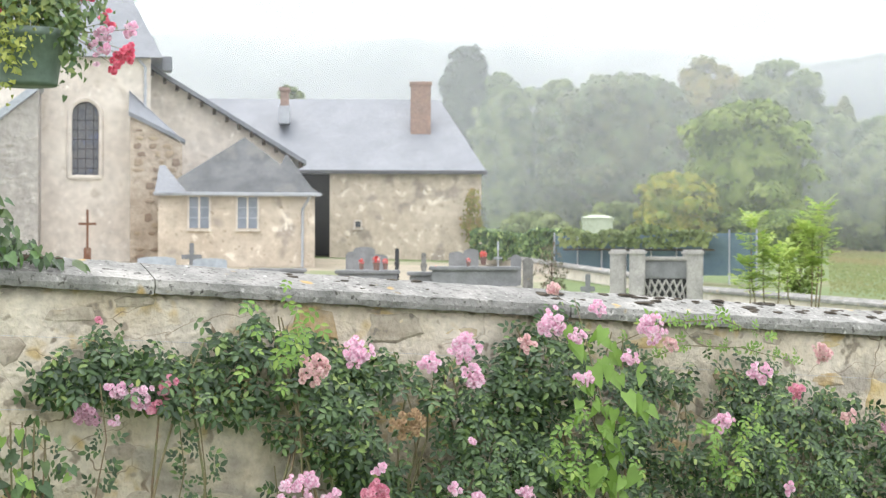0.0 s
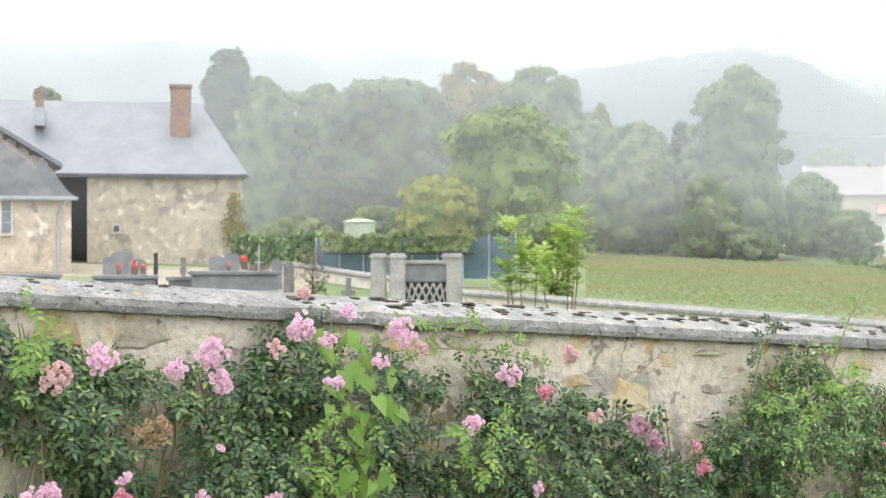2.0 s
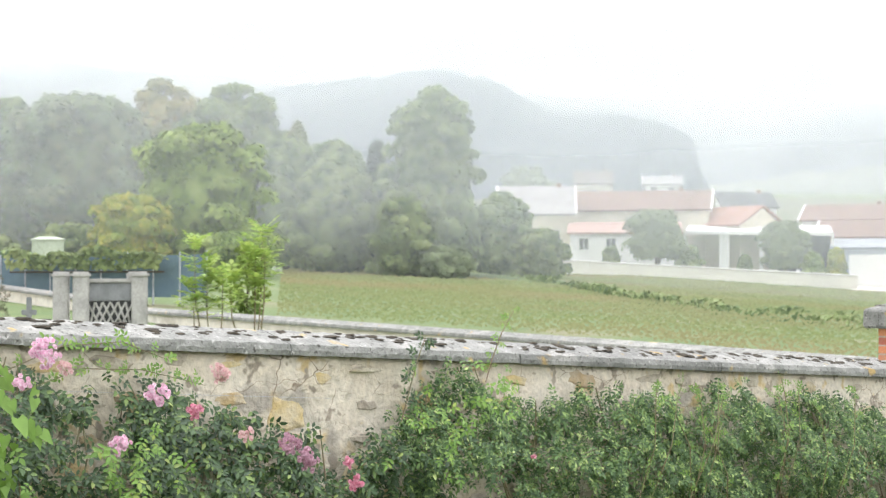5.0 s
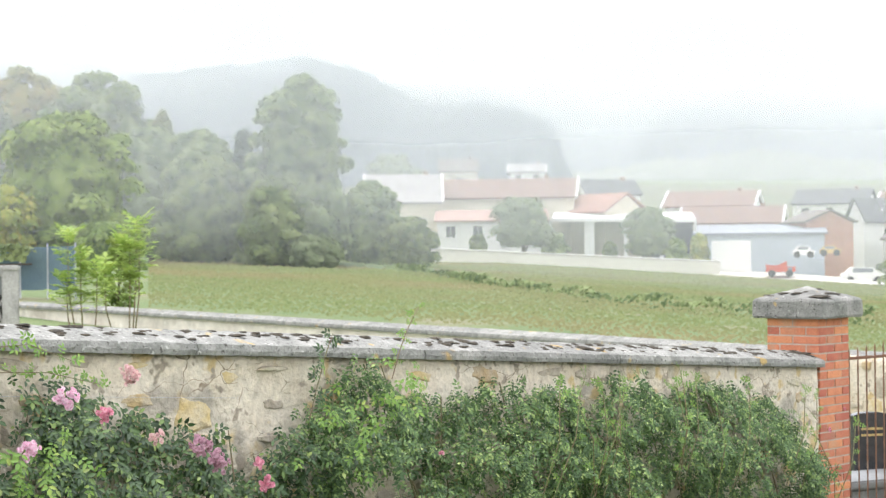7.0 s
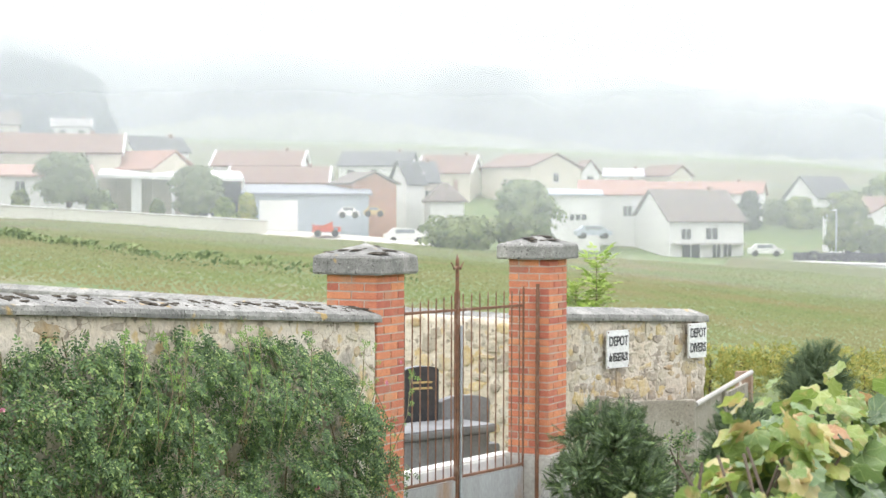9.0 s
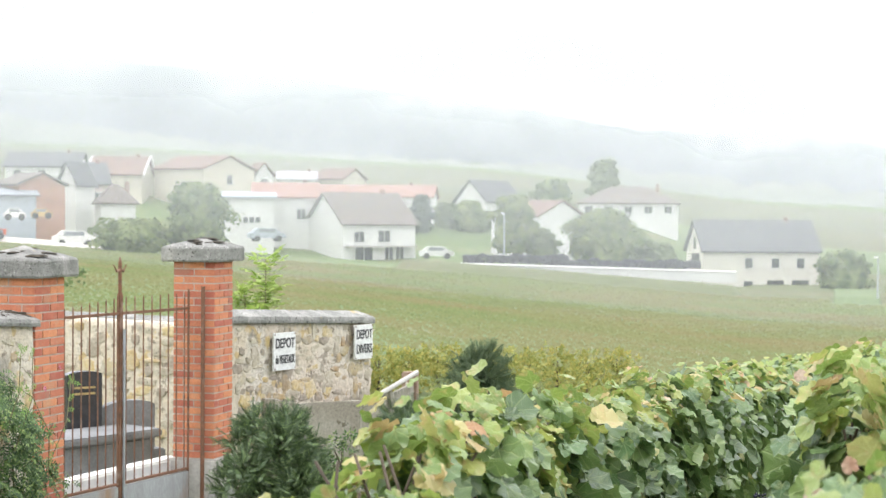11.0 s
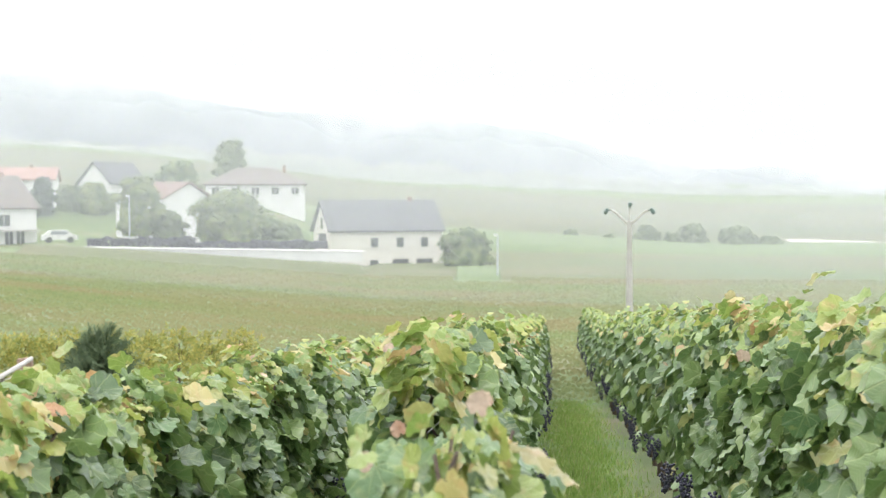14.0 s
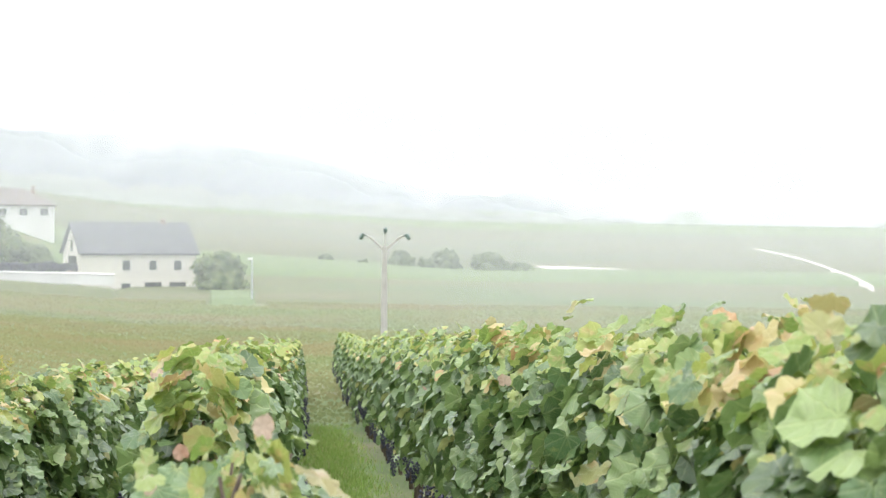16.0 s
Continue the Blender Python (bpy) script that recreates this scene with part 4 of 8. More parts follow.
    rake = put("buttress", mesh_of("buttress", [(a, -1.4, b) for a, b in pts] + [(a, 0, b) for a, b in pts], [(0, 1, 2, 3), (5, 4, 7, 6), (1, 5, 6, 2), (3, 2, 6, 7), (4, 0, 3, 7)]), "stone_grey", root)
    v = [(ra - 0.1, -1.55, rz0 - 0.05), (rb + 0.1, -1.55, rz1 + 0.1), (rb + 0.1, 0.0, rz1 + 0.1), (ra - 0.1, 0.0, rz0 - 0.05)]
    v += [(p[0], p[1], p[2] + 0.3) for p in v]
    put("weathering", mesh_of("weathering", v, [(3, 2, 1, 0), (4, 5, 6, 7), (0, 1, 5, 4), (1, 2, 6, 5), (2, 3, 7, 6), (3, 0, 4, 7)]), "blue_grey", root)
    # blocks that stand proud of the weathered faces
    rs = random.Random(77)
    for home, xa, xb, top_at, shapes in ((but, X(14.75), X(16.42), lambda q: Z(3.46) + 0.83 * (1 - q) - 0.2, STONES_BROWN), (rake, ra, rb, lambda q: rz0 + (rz1 - rz0) * q - 0.25, STONES_GREY)):
        z = -0.2
        while z < Z(5.2):
            x = xa + rs.uniform(0.02, 0.2)
            while x < xb - 0.2:
                w, h = rs.uniform(0.18, 0.42), rs.uniform(0.13, 0.2)
                if z < top_at((x - xa) / (xb - xa)) - 0.1 and rs.random() < 0.62 and x + w < xb:
                    b = put("stone", rs.choice(shapes), None, home, at=pose(x + w / 2, -1.395, z, 0, rs.uniform(-4, 4), 0))
                    b.scale = (w, 0.06, h / 0.6)
                x += w + rs.uniform(0.03, 0.25)
            z += 0.26
    return root


M["stained"] = surface("leaded glass", (0.10, 0.11, 0.14), (0.16, 0.15, 0.16), 3, 0.35, 0.2, 14, third=(0.10, 0.12, 0.22))
M["stone_rough"] = surface("rough church stone", (0.50, 0.42, 0.33), (0.38, 0.31, 0.24), 2.2, 0.95, 0.8, 6, third=(0.55, 0.48, 0.38))
M["stone_brown"] = surface("brown church blocks", (0.36, 0.28, 0.20), (0.28, 0.21, 0.15), 6, 0.95, 0.6, 12, vary=0.25, objects=True)
M["stone_grey"] = surface("grey weathered church stone", (0.44, 0.42, 0.38), (0.34, 0.32, 0.29), 2.2, 0.95, 0.8, 6, third=(0.5, 0.47, 0.42))
STONES_BROWN, STONES_GREY = [s.copy() for s in STONES], [s.copy() for s in STONES]
for some, name in ((STONES_BROWN, "stone_brown"), (STONES_GREY, "stone_grey")):
    for s in some:
        s.materials.clear()
        s.materials.append(M[name])
church()


def sacristy():
    r = 55.0
    x, y = polar2(18.25, r)
    root = thing("sacristy", "low stone sacristy with a hipped slate roof", "building", at=pose(x, y, EYE - 0.9, 0, 0, -18.25))
    k = r * math.pi / 180
    w, h = 5.2 * k, r * math.tan(radians(1.82)) + 0.9
    put("wall", wall_shell(w, 3.6, h, 0, "hip"), "stone_tan", root, at=pose(0, 1.8, 0))
    put("roof", mesh_of("roof", [(-w / 2 - 0.1, -0.3, h), (w / 2 + 0.15, -0.3, h), (w / 2 + 0.15, 3.9, h), (-w / 2 - 0.1, 3.9, h), (0.25, 1.9, h + 1.93), (0.25, 2.2, h + 1.93)],
        [(0, 1, 4), (1, 2, 5, 4), (2, 3, 5), (3, 0, 4, 5), (3, 2, 1, 0)]), "slate_old", root)
    put("lean_to_roof", mesh_of("lean_to_roof", [(1.0 * k, 1.0, h), (w / 2 + 0.12, 1.0, h), (w / 2 + 0.12, 4.2, h), (1.0 * k, 4.2, h), (1.7 * k, 2.6, h + 1.42), (1.8 * k, 3.4, h + 1.42)],
        [(0, 1, 4), (1, 2, 5, 4), (2, 3, 5), (3, 0, 4, 5), (3, 2, 1, 0)]), "slate_old", root)
    put("porch_roof", mesh_of("porch_roof", [(-w / 2 - 0.1, -0.45, h - 0.02), (-1.62 * k, -0.45, h - 0.02), (-1.62 * k, 0.9, h - 0.02), (-w / 2 - 0.1, 0.9, h - 0.02), (-w / 2 + 0.02, 0.4, h + 0.9), (-w / 2 + 0.2, 0.4, h + 0.9)],
        [(0, 1, 5, 4), (1, 2, 5), (2, 3, 4, 5), (3, 0, 4), (3, 2, 1, 0)]), "slate", root)
    put("gutter", box(-w / 2 - 0.15, w / 2 + 0.2, -0.4, -0.28, h - 0.09, h + 0.03, 0.03), "zinc", root)
    for a in (-1.25, 0.35):
        win = window_in(root, a * k, 0, h - 1.12, 0.62, 1.0, frame_mat="stone_pale", pane="pane_pale")
        for i in (1, 2):
            put("glazing_bar", box(-0.31, 0.31, -0.04, -0.015, i / 3 - 0.013, i / 3 + 0.013), "blue_grey", win)
    v, f = tube([(w / 2 - 0.15, -0.34, h - 0.05), (w / 2 - 0.4, -0.1, h - 0.5), (w / 2 - 0.4, -0.08, -1)], [0.045] * 3, 8)
    put("downpipe", mesh_of("downpipe", v, f), "zinc", root)
    return root


sacristy()


def barn():
    r = 66.0
    x, y = polar2(23.6, r)
    root = thing("barn", "long stone barn with a hipped slate roof and a brick chimney", "barn", at=pose(x, y, EYE - 0.33, 0, 0, -23.6))
    k = r * math.pi / 180
    h = r * math.tan(radians(2.58)) + 0.33
    x0, x1 = -2.25 * k, 2.85 * k
    d = 7.0
    put("wall", box(x0, x1, 0, d, -1.5, h), "stone_tan", root)
    put("wall_wing", box(x0 - 8, x0 - 1.3, 0.8, d, -1.5, h), "stone_tan", root)
    # solid dark block in place of the shade inside the passage
    put("doorway", box(x0 - 1.3, x0, 2.5, d, -1.5, h), "dark", root, "dark block standing in for the shaded passage")
    rz = (r + 3.5) * math.tan(radians(5.0)) - r * math.tan(radians(2.58))
    v = [(x0 - 9, -0.35, h), (x1 + 0.2, -0.35, h), (x1 + 0.2, d + 0.3, h), (x0 - 9, d + 0.3, h), (x0 - 9, d / 2, h + rz), (1.5 * k, d / 2, h + rz)]
    f = [(0, 1, 5, 4), (1, 2, 5), (2, 3, 4, 5), (3, 0, 4), (3, 2, 1, 0)]
    put("roof", mesh_of("roof", v, f), "slate", root, "blue-grey slate roof")
    put("eaves_board", box(x0 - 2, x1 + 0.2, -0.4, -0.33, h - 0.1, h + 0.04), "dark_tile", root)
    for a, w, zt, zb in ((0.82, 0.80, 5.72, 3.5), (-3.88, 0.3, 5.5, 4.7)):
        zt, zb = r * math.tan(radians(zt)) + 0.33, r * math.tan(radians(zb)) + 0.33
        ch = put("chimney", box(a * k - w / 2, a * k + w / 2, 1.6, 2.3, zb, zt, 0.02), "brick_old", root, "tall brick chimney stack")
        put("chimney_cap", box(a * k - w / 2 - 0.05, a * k + w / 2 + 0.05, 1.55, 2.35, zt - 0.12, zt + 0.02, 0.01), "brick_old", ch)
        put("flashing", box(a * k - w / 2 - 0.06, a * k + w / 2 + 0.06, 1.3, 2.36, zb - 0.5, zb + 0.2, 0.01), "zinc", ch)
    win = window_in(root, -1.3 * k, -0.01, 1.15, 0.2, 0.22, bars=False, frame_mat="stone_pale")
    return root


barn()

# ---------------------------------------------------------------- trees
LEAF = ([(0, -0.5, 0), (0.42, 0, 0.06), (0, 0.55, -0.02), (-0.42, 0, 0.06)], [(0, 1, 2, 3)])


def crown_points(blobs, n, seed):
    """Points and outward normals on the lumpy skin of overlapping blobs."""
    g = np.random.default_rng(seed)
    P, Nn = [], []
    vol = np.array([b[3] * b[4] for b in blobs])
    for b, q in zip(blobs, (vol / vol.sum() * n).astype(int)):
        d = unit(g.normal(size=(q, 3)))
        lump = 1 + 0.16 * np.sin(d @ np.array([5.1, 2.2, 3.3]) + b[0]) + 0.12 * np.sin(d @ np.array([-3.7, 6.1, 7.4]) + b[2]) + g.normal(0, 0.13, q)
        depth = 1 - np.abs(g.normal(0, 0.2, q))
        P.append(np.array(b[:3]) + d * (lump * depth)[:, None] * np.array([b[3], b[3], b[4]]))
        Nn.append(d)
    return np.concatenate(P), np.concatenate(Nn)


PROFILE = {
    "round": ([0, 0.12, 0.35, 0.6, 0.78, 0.9, 1], [0.85, 1.0, 1.04, 1.0, 0.86, 0.62, 0.3]),
    "tall": ([0, 0.12, 0.3, 0.48, 0.62, 0.8, 0.93, 1], [0.85, 1, 0.95, 0.72, 0.76, 0.66, 0.36, 0.08]),
    "cone": ([0, 0.1, 0.5, 0.85, 1], [0.85, 1.0, 0.62, 0.24, 0.05]),
}


def tree(label, az, r, width, top, base_z, material, leaf=0.3, n=9000, seed=0, crown_from=0.12, group="trees by the field", shape="round"):
    """A broad-leaved tree: trunk and limbs, and tufts of leaves hung over a lumpy crown, open towards their undersides."""
    x, y = polar2(az, r)
    g = random.Random(seed)
    base_z = min(base_z, ground_z(x, y) + 0.15)
    H, W = top - base_z, width / 2 * 1.14
    root = thing("tree", label, "tree", group, at=pose(x, y, base_z))
    nb = 60 if r < 140 else 26
    blobs = []
    for i in range(nb):
        q = ((i + 0.5) / nb) ** 0.85
        wr = float(np.interp(q, *PROFILE[shape])) * g.uniform(0.72, 1.14)
        a = i * 2.39996 + g.uniform(-0.5, 0.5)
        rad = W * g.uniform(0.15, 0.33) * (0.55 + 0.45 * wr) * (1 if nb > 30 else 1.35)
        off = max(W * wr - rad * 0.8, 0) * (1 if i % 6 else 0.4)
        z = H * (crown_from + (1 - crown_from) * q)
        blobs.append((off * math.cos(a), off * math.sin(a), min(max(z, rad * 0.7), H - rad * 0.55), rad, rad * g.uniform(0.6, 0.85)))
    gg = np.random.default_rng(seed)
    P, Nn = [], []
    area = np.array([b[3] ** 2 for b in blobs])
    B = np.array(blobs)
    for i, (b, q) in enumerate(zip(blobs, (area / area.sum() * n).astype(int) + 4)):
        d = gg.normal(size=(q, 3))
        d[:, 2] = np.where((d[:, 2] < -0.2) & (gg.uniform(size=q) < 0.9), -d[:, 2], d[:, 2])
        d = unit(d)
        lump = 1 + 0.2 * np.sin(d @ np.array([6.1, 2.7, 4.3]) + 3 * b[0]) * np.sin(d @ np.array([-3.2, 7.1, 5.5]) + b[2])
        reach = lump * (1 - np.abs(gg.normal(0, 0.14, q)) + (gg.uniform(size=q) < 0.08) * gg.uniform(0, 0.3, q))
        p = B[i, :3] + d * reach[:, None] * np.array([b[3], b[3], b[4]])
        inside = np.zeros(q, bool)
        for o in B[np.arange(nb) != i]:
            inside |= (((p - o[:3]) / np.array([o[3], o[3], o[4]])) ** 2).sum(1) < 0.55
        P.append(p[~inside])
        Nn.append(d[~inside])
    p, nn = np.concatenate(P), np.concatenate(Nn)
    m = len(p)
    nn = unit(nn + np.array([0, 0, 0.3]) + gg.normal(0, 0.28, nn.shape))
    ux, uy, uz = frames(nn, np.tile([0.1, 0.2, 1.0], (m, 1)), gg.uniform(0, 6.28, m))
    me = scatter("crown", *LEAF, p, ux, uy, uz, gg.uniform(0.55, 1.35, m) * leaf)
    lists = [tube([(0, 0, -0.5), (0.05, 0, H * 0.3), (0, 0.05, H * 0.8)], [W * 0.07 + 0.06, W * 0.05 + 0.04, 0.03], 8)]
    for b in blobs[::3]:
        lists.append(tube([(0, 0, max(b[2] - H * 0.2, H * 0.1)), (b[0] * 0.5, b[1] * 0.5, b[2] - H * 0.05), b[:3]], [W * 0.03 + 0.03, W * 0.02 + 0.02, 0.015], 5))
    put("trunk", mesh_of("trunk", *joined(lists)), "bark", root)
    # the shaded inner leaves that close the crown
    d = unit(gg.normal(size=(n // 8, 3)))
    q = gg.uniform(0, 0.92, n // 8)
    wr = np.interp(q, *PROFILE[shape]) * W * 0.72
    pc = np.stack([d[:, 0] * wr, d[:, 1] * wr, H * (crown_from + (1 - crown_from) * q) * 0.97], -1)
    ux, uy, uz = frames(unit(d + 0.01), np.tile([0.1, 0.2, 1.0], (n // 8, 1)), gg.uniform(0, 6.28, n // 8))
    tagged(put("inner_leaves", scatter("inner_leaves", *LEAF, pc, ux, uy, uz, gg.uniform(0.8, 1.4, n // 8) * leaf * 2.6), material, root), kind="stuff")
    tagged(put("crown", me, material, root), kind="stuff")
    return root


# broad: lighter patches in the leaf colour imitate highlights on the crowns' clumps
M["leaf_far"] = leafy("tree leaves", [(0, (0.060, 0.094, 0.028)), (1, (0.180, 0.240, 0.072))], 0.7, 0.15, 0.15, broad=(0.75, (0.26, 0.305, 0.11)), grain=2)
M["leaf_dark"] = leafy("dark conifer needles", [(0, (0.026, 0.040, 0.030)), (1, (0.062, 0.085, 0.058))], 0.7, 0.1, 0.15, broad=(0.8, (0.08, 0.10, 0.068)), grain=2)
M["leaf_round"] = leafy("fresh green tree leaves", [(0, (0.075, 0.130, 0.022)), (1, (0.21, 0.295, 0.055))], 0.7, 0.12, 0.15, broad=(0.75, (0.30, 0.37, 0.095)), grain=2)
M["leaf_blue"] = leafy("blue-green tree leaves", [(0, (0.060, 0.100, 0.036)), (1, (0.175, 0.240, 0.085))], 0.7, 0.15, 0.15, broad=(0.75, (0.265, 0.320, 0.125)), grain=2)
M["leaf_olive"] = leafy("dull olive tree leaves", [(0, (0.075, 0.095, 0.044)), (1, (0.225, 0.235, 0.11))], 0.7, 0.15, 0.15, broad=(0.6, (0.215, 0.290, 0.13)), grain=2)
M["leaf_gold"] = leafy("yellowing leaves", [(0, (0.22, 0.26, 0.03)), (0.6, (0.38, 0.37, 0.045)), (1, (0.5, 0.44, 0.08))], 0.7, 0.2, 0.15, broad=(0.9, (0.20, 0.28, 0.05)), grain=2)
M["leaf_autumn"] = leafy("turning leaves", [(0, (0.20, 0.21, 0.07)), (0.6, (0.30, 0.26, 0.08)), (1, (0.40, 0.26, 0.09))], 0.7, 0.2, 0.15, broad=(0.3, (0.19, 0.22, 0.08)), grain=2)
# lighter than real foliage: the distant trees' haze is put into this colour
M["leaf_hazed"] = leafy("grey-green leaves lightened for haze", [(0, (0.14, 0.185, 0.085)), (1, (0.22, 0.26, 0.125))], 0.7, 0.2, 0.15, grain=2)


def elz(r, el):
    return EYE + r * math.tan(radians(el))


TREES = [
    # label, from az, to az, distance, top, base, leaves, shape
    ("dark conifer behind the barn", 24.9, 27.15, 128, 6.75, 0.4, "leaf_dark", "round"),
    ("leafy tree beside the barn", 26.0, 28.5, 112, 5.85, 0.3, "leaf_blue", "round"),
    ("leafy tree at the field's edge", 27.8, 30.3, 122, 5.6, 0.3, "leaf_far", "round"),
    ("broad grey-green tree at the field's edge", 29.0, 33.4, 110, 5.75, 0.3, "leaf_olive", "round"),
    ("tall tree with turning leaves", 32.4, 35.9, 140, 6.3, 0.4, "leaf_autumn", "round"),
    ("tall leafy tree of the wood", 34.6, 38.2, 134, 6.15, 0.4, "leaf_far", "round"),
    ("round fresh green tree in front of the wood", 33.2, 37.4, 98, 4.8, 0.2, "leaf_round", "round"),
    ("yellowing bush below the trees", 31.7, 34.1, 94, 2.5, 0.2, "leaf_gold", "round"),
    ("thin tree with a brownish top", 37.9, 39.0, 130, 5.0, 0.4, "leaf_autumn", "tall"),
    ("blue-green tree in the wood's edge", 38.3, 40.9, 122, 4.3, 0.4, "leaf_blue", "round"),
    ("low leafy tree at the field's edge", 38.2, 41.0, 112, 3.6, 0.4, "leaf_far", "round"),
    ("leafy tree at the field's edge", 36.9, 39.2, 118, 4.4, 0.4, "leaf_blue", "round"),
    ("dark conifer in the wood's edge", 40.1, 42.1, 128, 4.35, 0.4, "leaf_dark", "cone"),
    ("tall spreading tree at the wood's corner", 41.0, 45.0, 112, 6.1, 0.25, "leaf_blue", "tall"),
    ("low tree below the tall one", 40.9, 43.2, 106, 2.6, 0.25, "leaf_far", "round"),
    ("bushy tree beside the houses", 44.4, 46.2, 125, 2.6, 0.4, "leaf_blue", "round"),
    ("low bush beside the houses", 45.8, 47.4, 120, 1.35, 0.15, "leaf_far", "round"),
    ("low bush below the wood", 35.2, 37.6, 90, 1.25, 0.0, "leaf_round", "round"),
    ("low bush below the wood", 42.6, 44.2, 104, 0.75, 0.0, "leaf_hazed", "round"),
    ("low bush below the wood", 29.9, 32.1, 104, 1.5, 0.0, "leaf_far", "round"),
    ("low bush below the wood", 27.2, 29.4, 100, 1.15, 0.0, "leaf_far", "round"),
    ("orchard tree in the yard", 49.5, 51.4, 163, 1.95, 0.45, "leaf_hazed", "round"),
    ("orchard tree in the yard", 53.9, 55.4, 163, 1.58, 0.2, "leaf_hazed", "round"),
    ("dark leafy tree before the village", 64.5, 66.65, 150, 1.17, -1.1, "leaf_blue", "round"),
    ("leafy bush before the village", 62.2, 64.7, 148, -0.1, -1.1, "leaf_far", "round"),
    ("slim dark tree beside the white house", 72.75, 73.4, 203, 0.84, -0.3, "leaf_dark", "round"),
    ("garden bush below the pointed gable", 74.1, 75.25, 205, 0.63, -0.4, "leaf_far", "round"),
    ("garden bush below the pointed gable", 73.5, 74.3, 206, 0.55, -0.4, "leaf_hazed", "round"),
    ("tree by the street lamp", 75.45, 77.0, 172, 0.82, -1.3, "leaf_far", "round"),
    ("low garden bush by the purple hedge", 76.55, 77.7, 173, -0.28, -1.3, "leaf_hazed", "round"),
    ("broad green garden tree", 77.9, 80.35, 172, 0.3, -1.4, "leaf_far", "round"),
    ("low grey-green garden bush", 80.2, 81.75, 174, -0.7, -1.5, "leaf_hazed", "round"),
    ("bush beside the cream house", 86.2, 87.9, 184, -0.95, -2.3, "leaf_blue", "round"),
    ("single pale far tree", 78.7, 79.7, 240, 2.04, 0.6, "leaf_hazed", "round"),
    ("small dark tree behind the bungalow", 76.9, 78.15, 228, 1.37, 0.4, "leaf_blue", "round"),
    ("roadside tree in the far fields", 90.3, 90.85, 238, -1.0, -1.6, "leaf_hazed", "round"),
    ("roadside bush in the far fields", 91.7, 92.0, 238, -1.2, -1.6, "leaf_hazed", "round"),
    ("roadside tree in the far fields", 92.75, 93.5, 238, -0.85, -1.6, "leaf_hazed", "round"),
    ("roadside bush in the far fields", 93.7, 94.25, 238, -1.15, -1.6, "leaf_hazed", "round"),
    ("roadside tree in the far fields", 94.2, 95.1, 240, -0.8, -1.6, "leaf_hazed", "round"),
    ("roadside tree in the far fields", 95.55, 96.65, 238, -0.9, -1.6, "leaf_hazed", "round"),
    ("roadside bush in the far fields", 96.8, 97.5, 238, -1.25, -1.65, "leaf_hazed", "round"),
    ("pale tree behind the barn roof", 19.2, 20.9, 105, 5.4, 2.0, "leaf_far", "round"),
    ("tree clump on the hillside", 45.2, 46.9, 330, 3.45, 2.9, "leaf_hazed", "round"),
    ("dark garden bush behind the village wall", 51.1, 51.9, 162, 0.77, 0.1, "leaf_blue", "round"),
    ("small garden bush behind the village wall", 48.65, 49.2, 162, 0.75, 0.1, "leaf_far", "round"),
    ("small garden bush behind the village wall", 53.15, 53.55, 162, 0.45, 0.0, "leaf_far", "round"),
    ("bright garden bush behind the village wall", 55.2, 55.95, 162, 0.54, -0.2, "leaf_round", "round"),
    ("yellowing garden bush behind the village wall", 56.0, 56.6, 162, 0.71, -0.2, "leaf_gold", "round"),
]
for i, (label, a0, a1, r, t, b, mt, sh) in enumerate(TREES):
    w = radians(a1 - a0) * r
    tree(label, (a0 + a1) / 2, r, w, elz(r, t), elz(r, b), mt, leaf=(0.0031 if r < 140 else 0.0022) * r, n=int((10500 + 1000 * w) if r < 141 else 3000 + 350 * w), seed=i + 1, crown_from=0.3 if label.split()[0] in ("orchard", "single", "broad", "tree") else 0.06, shape=sh)

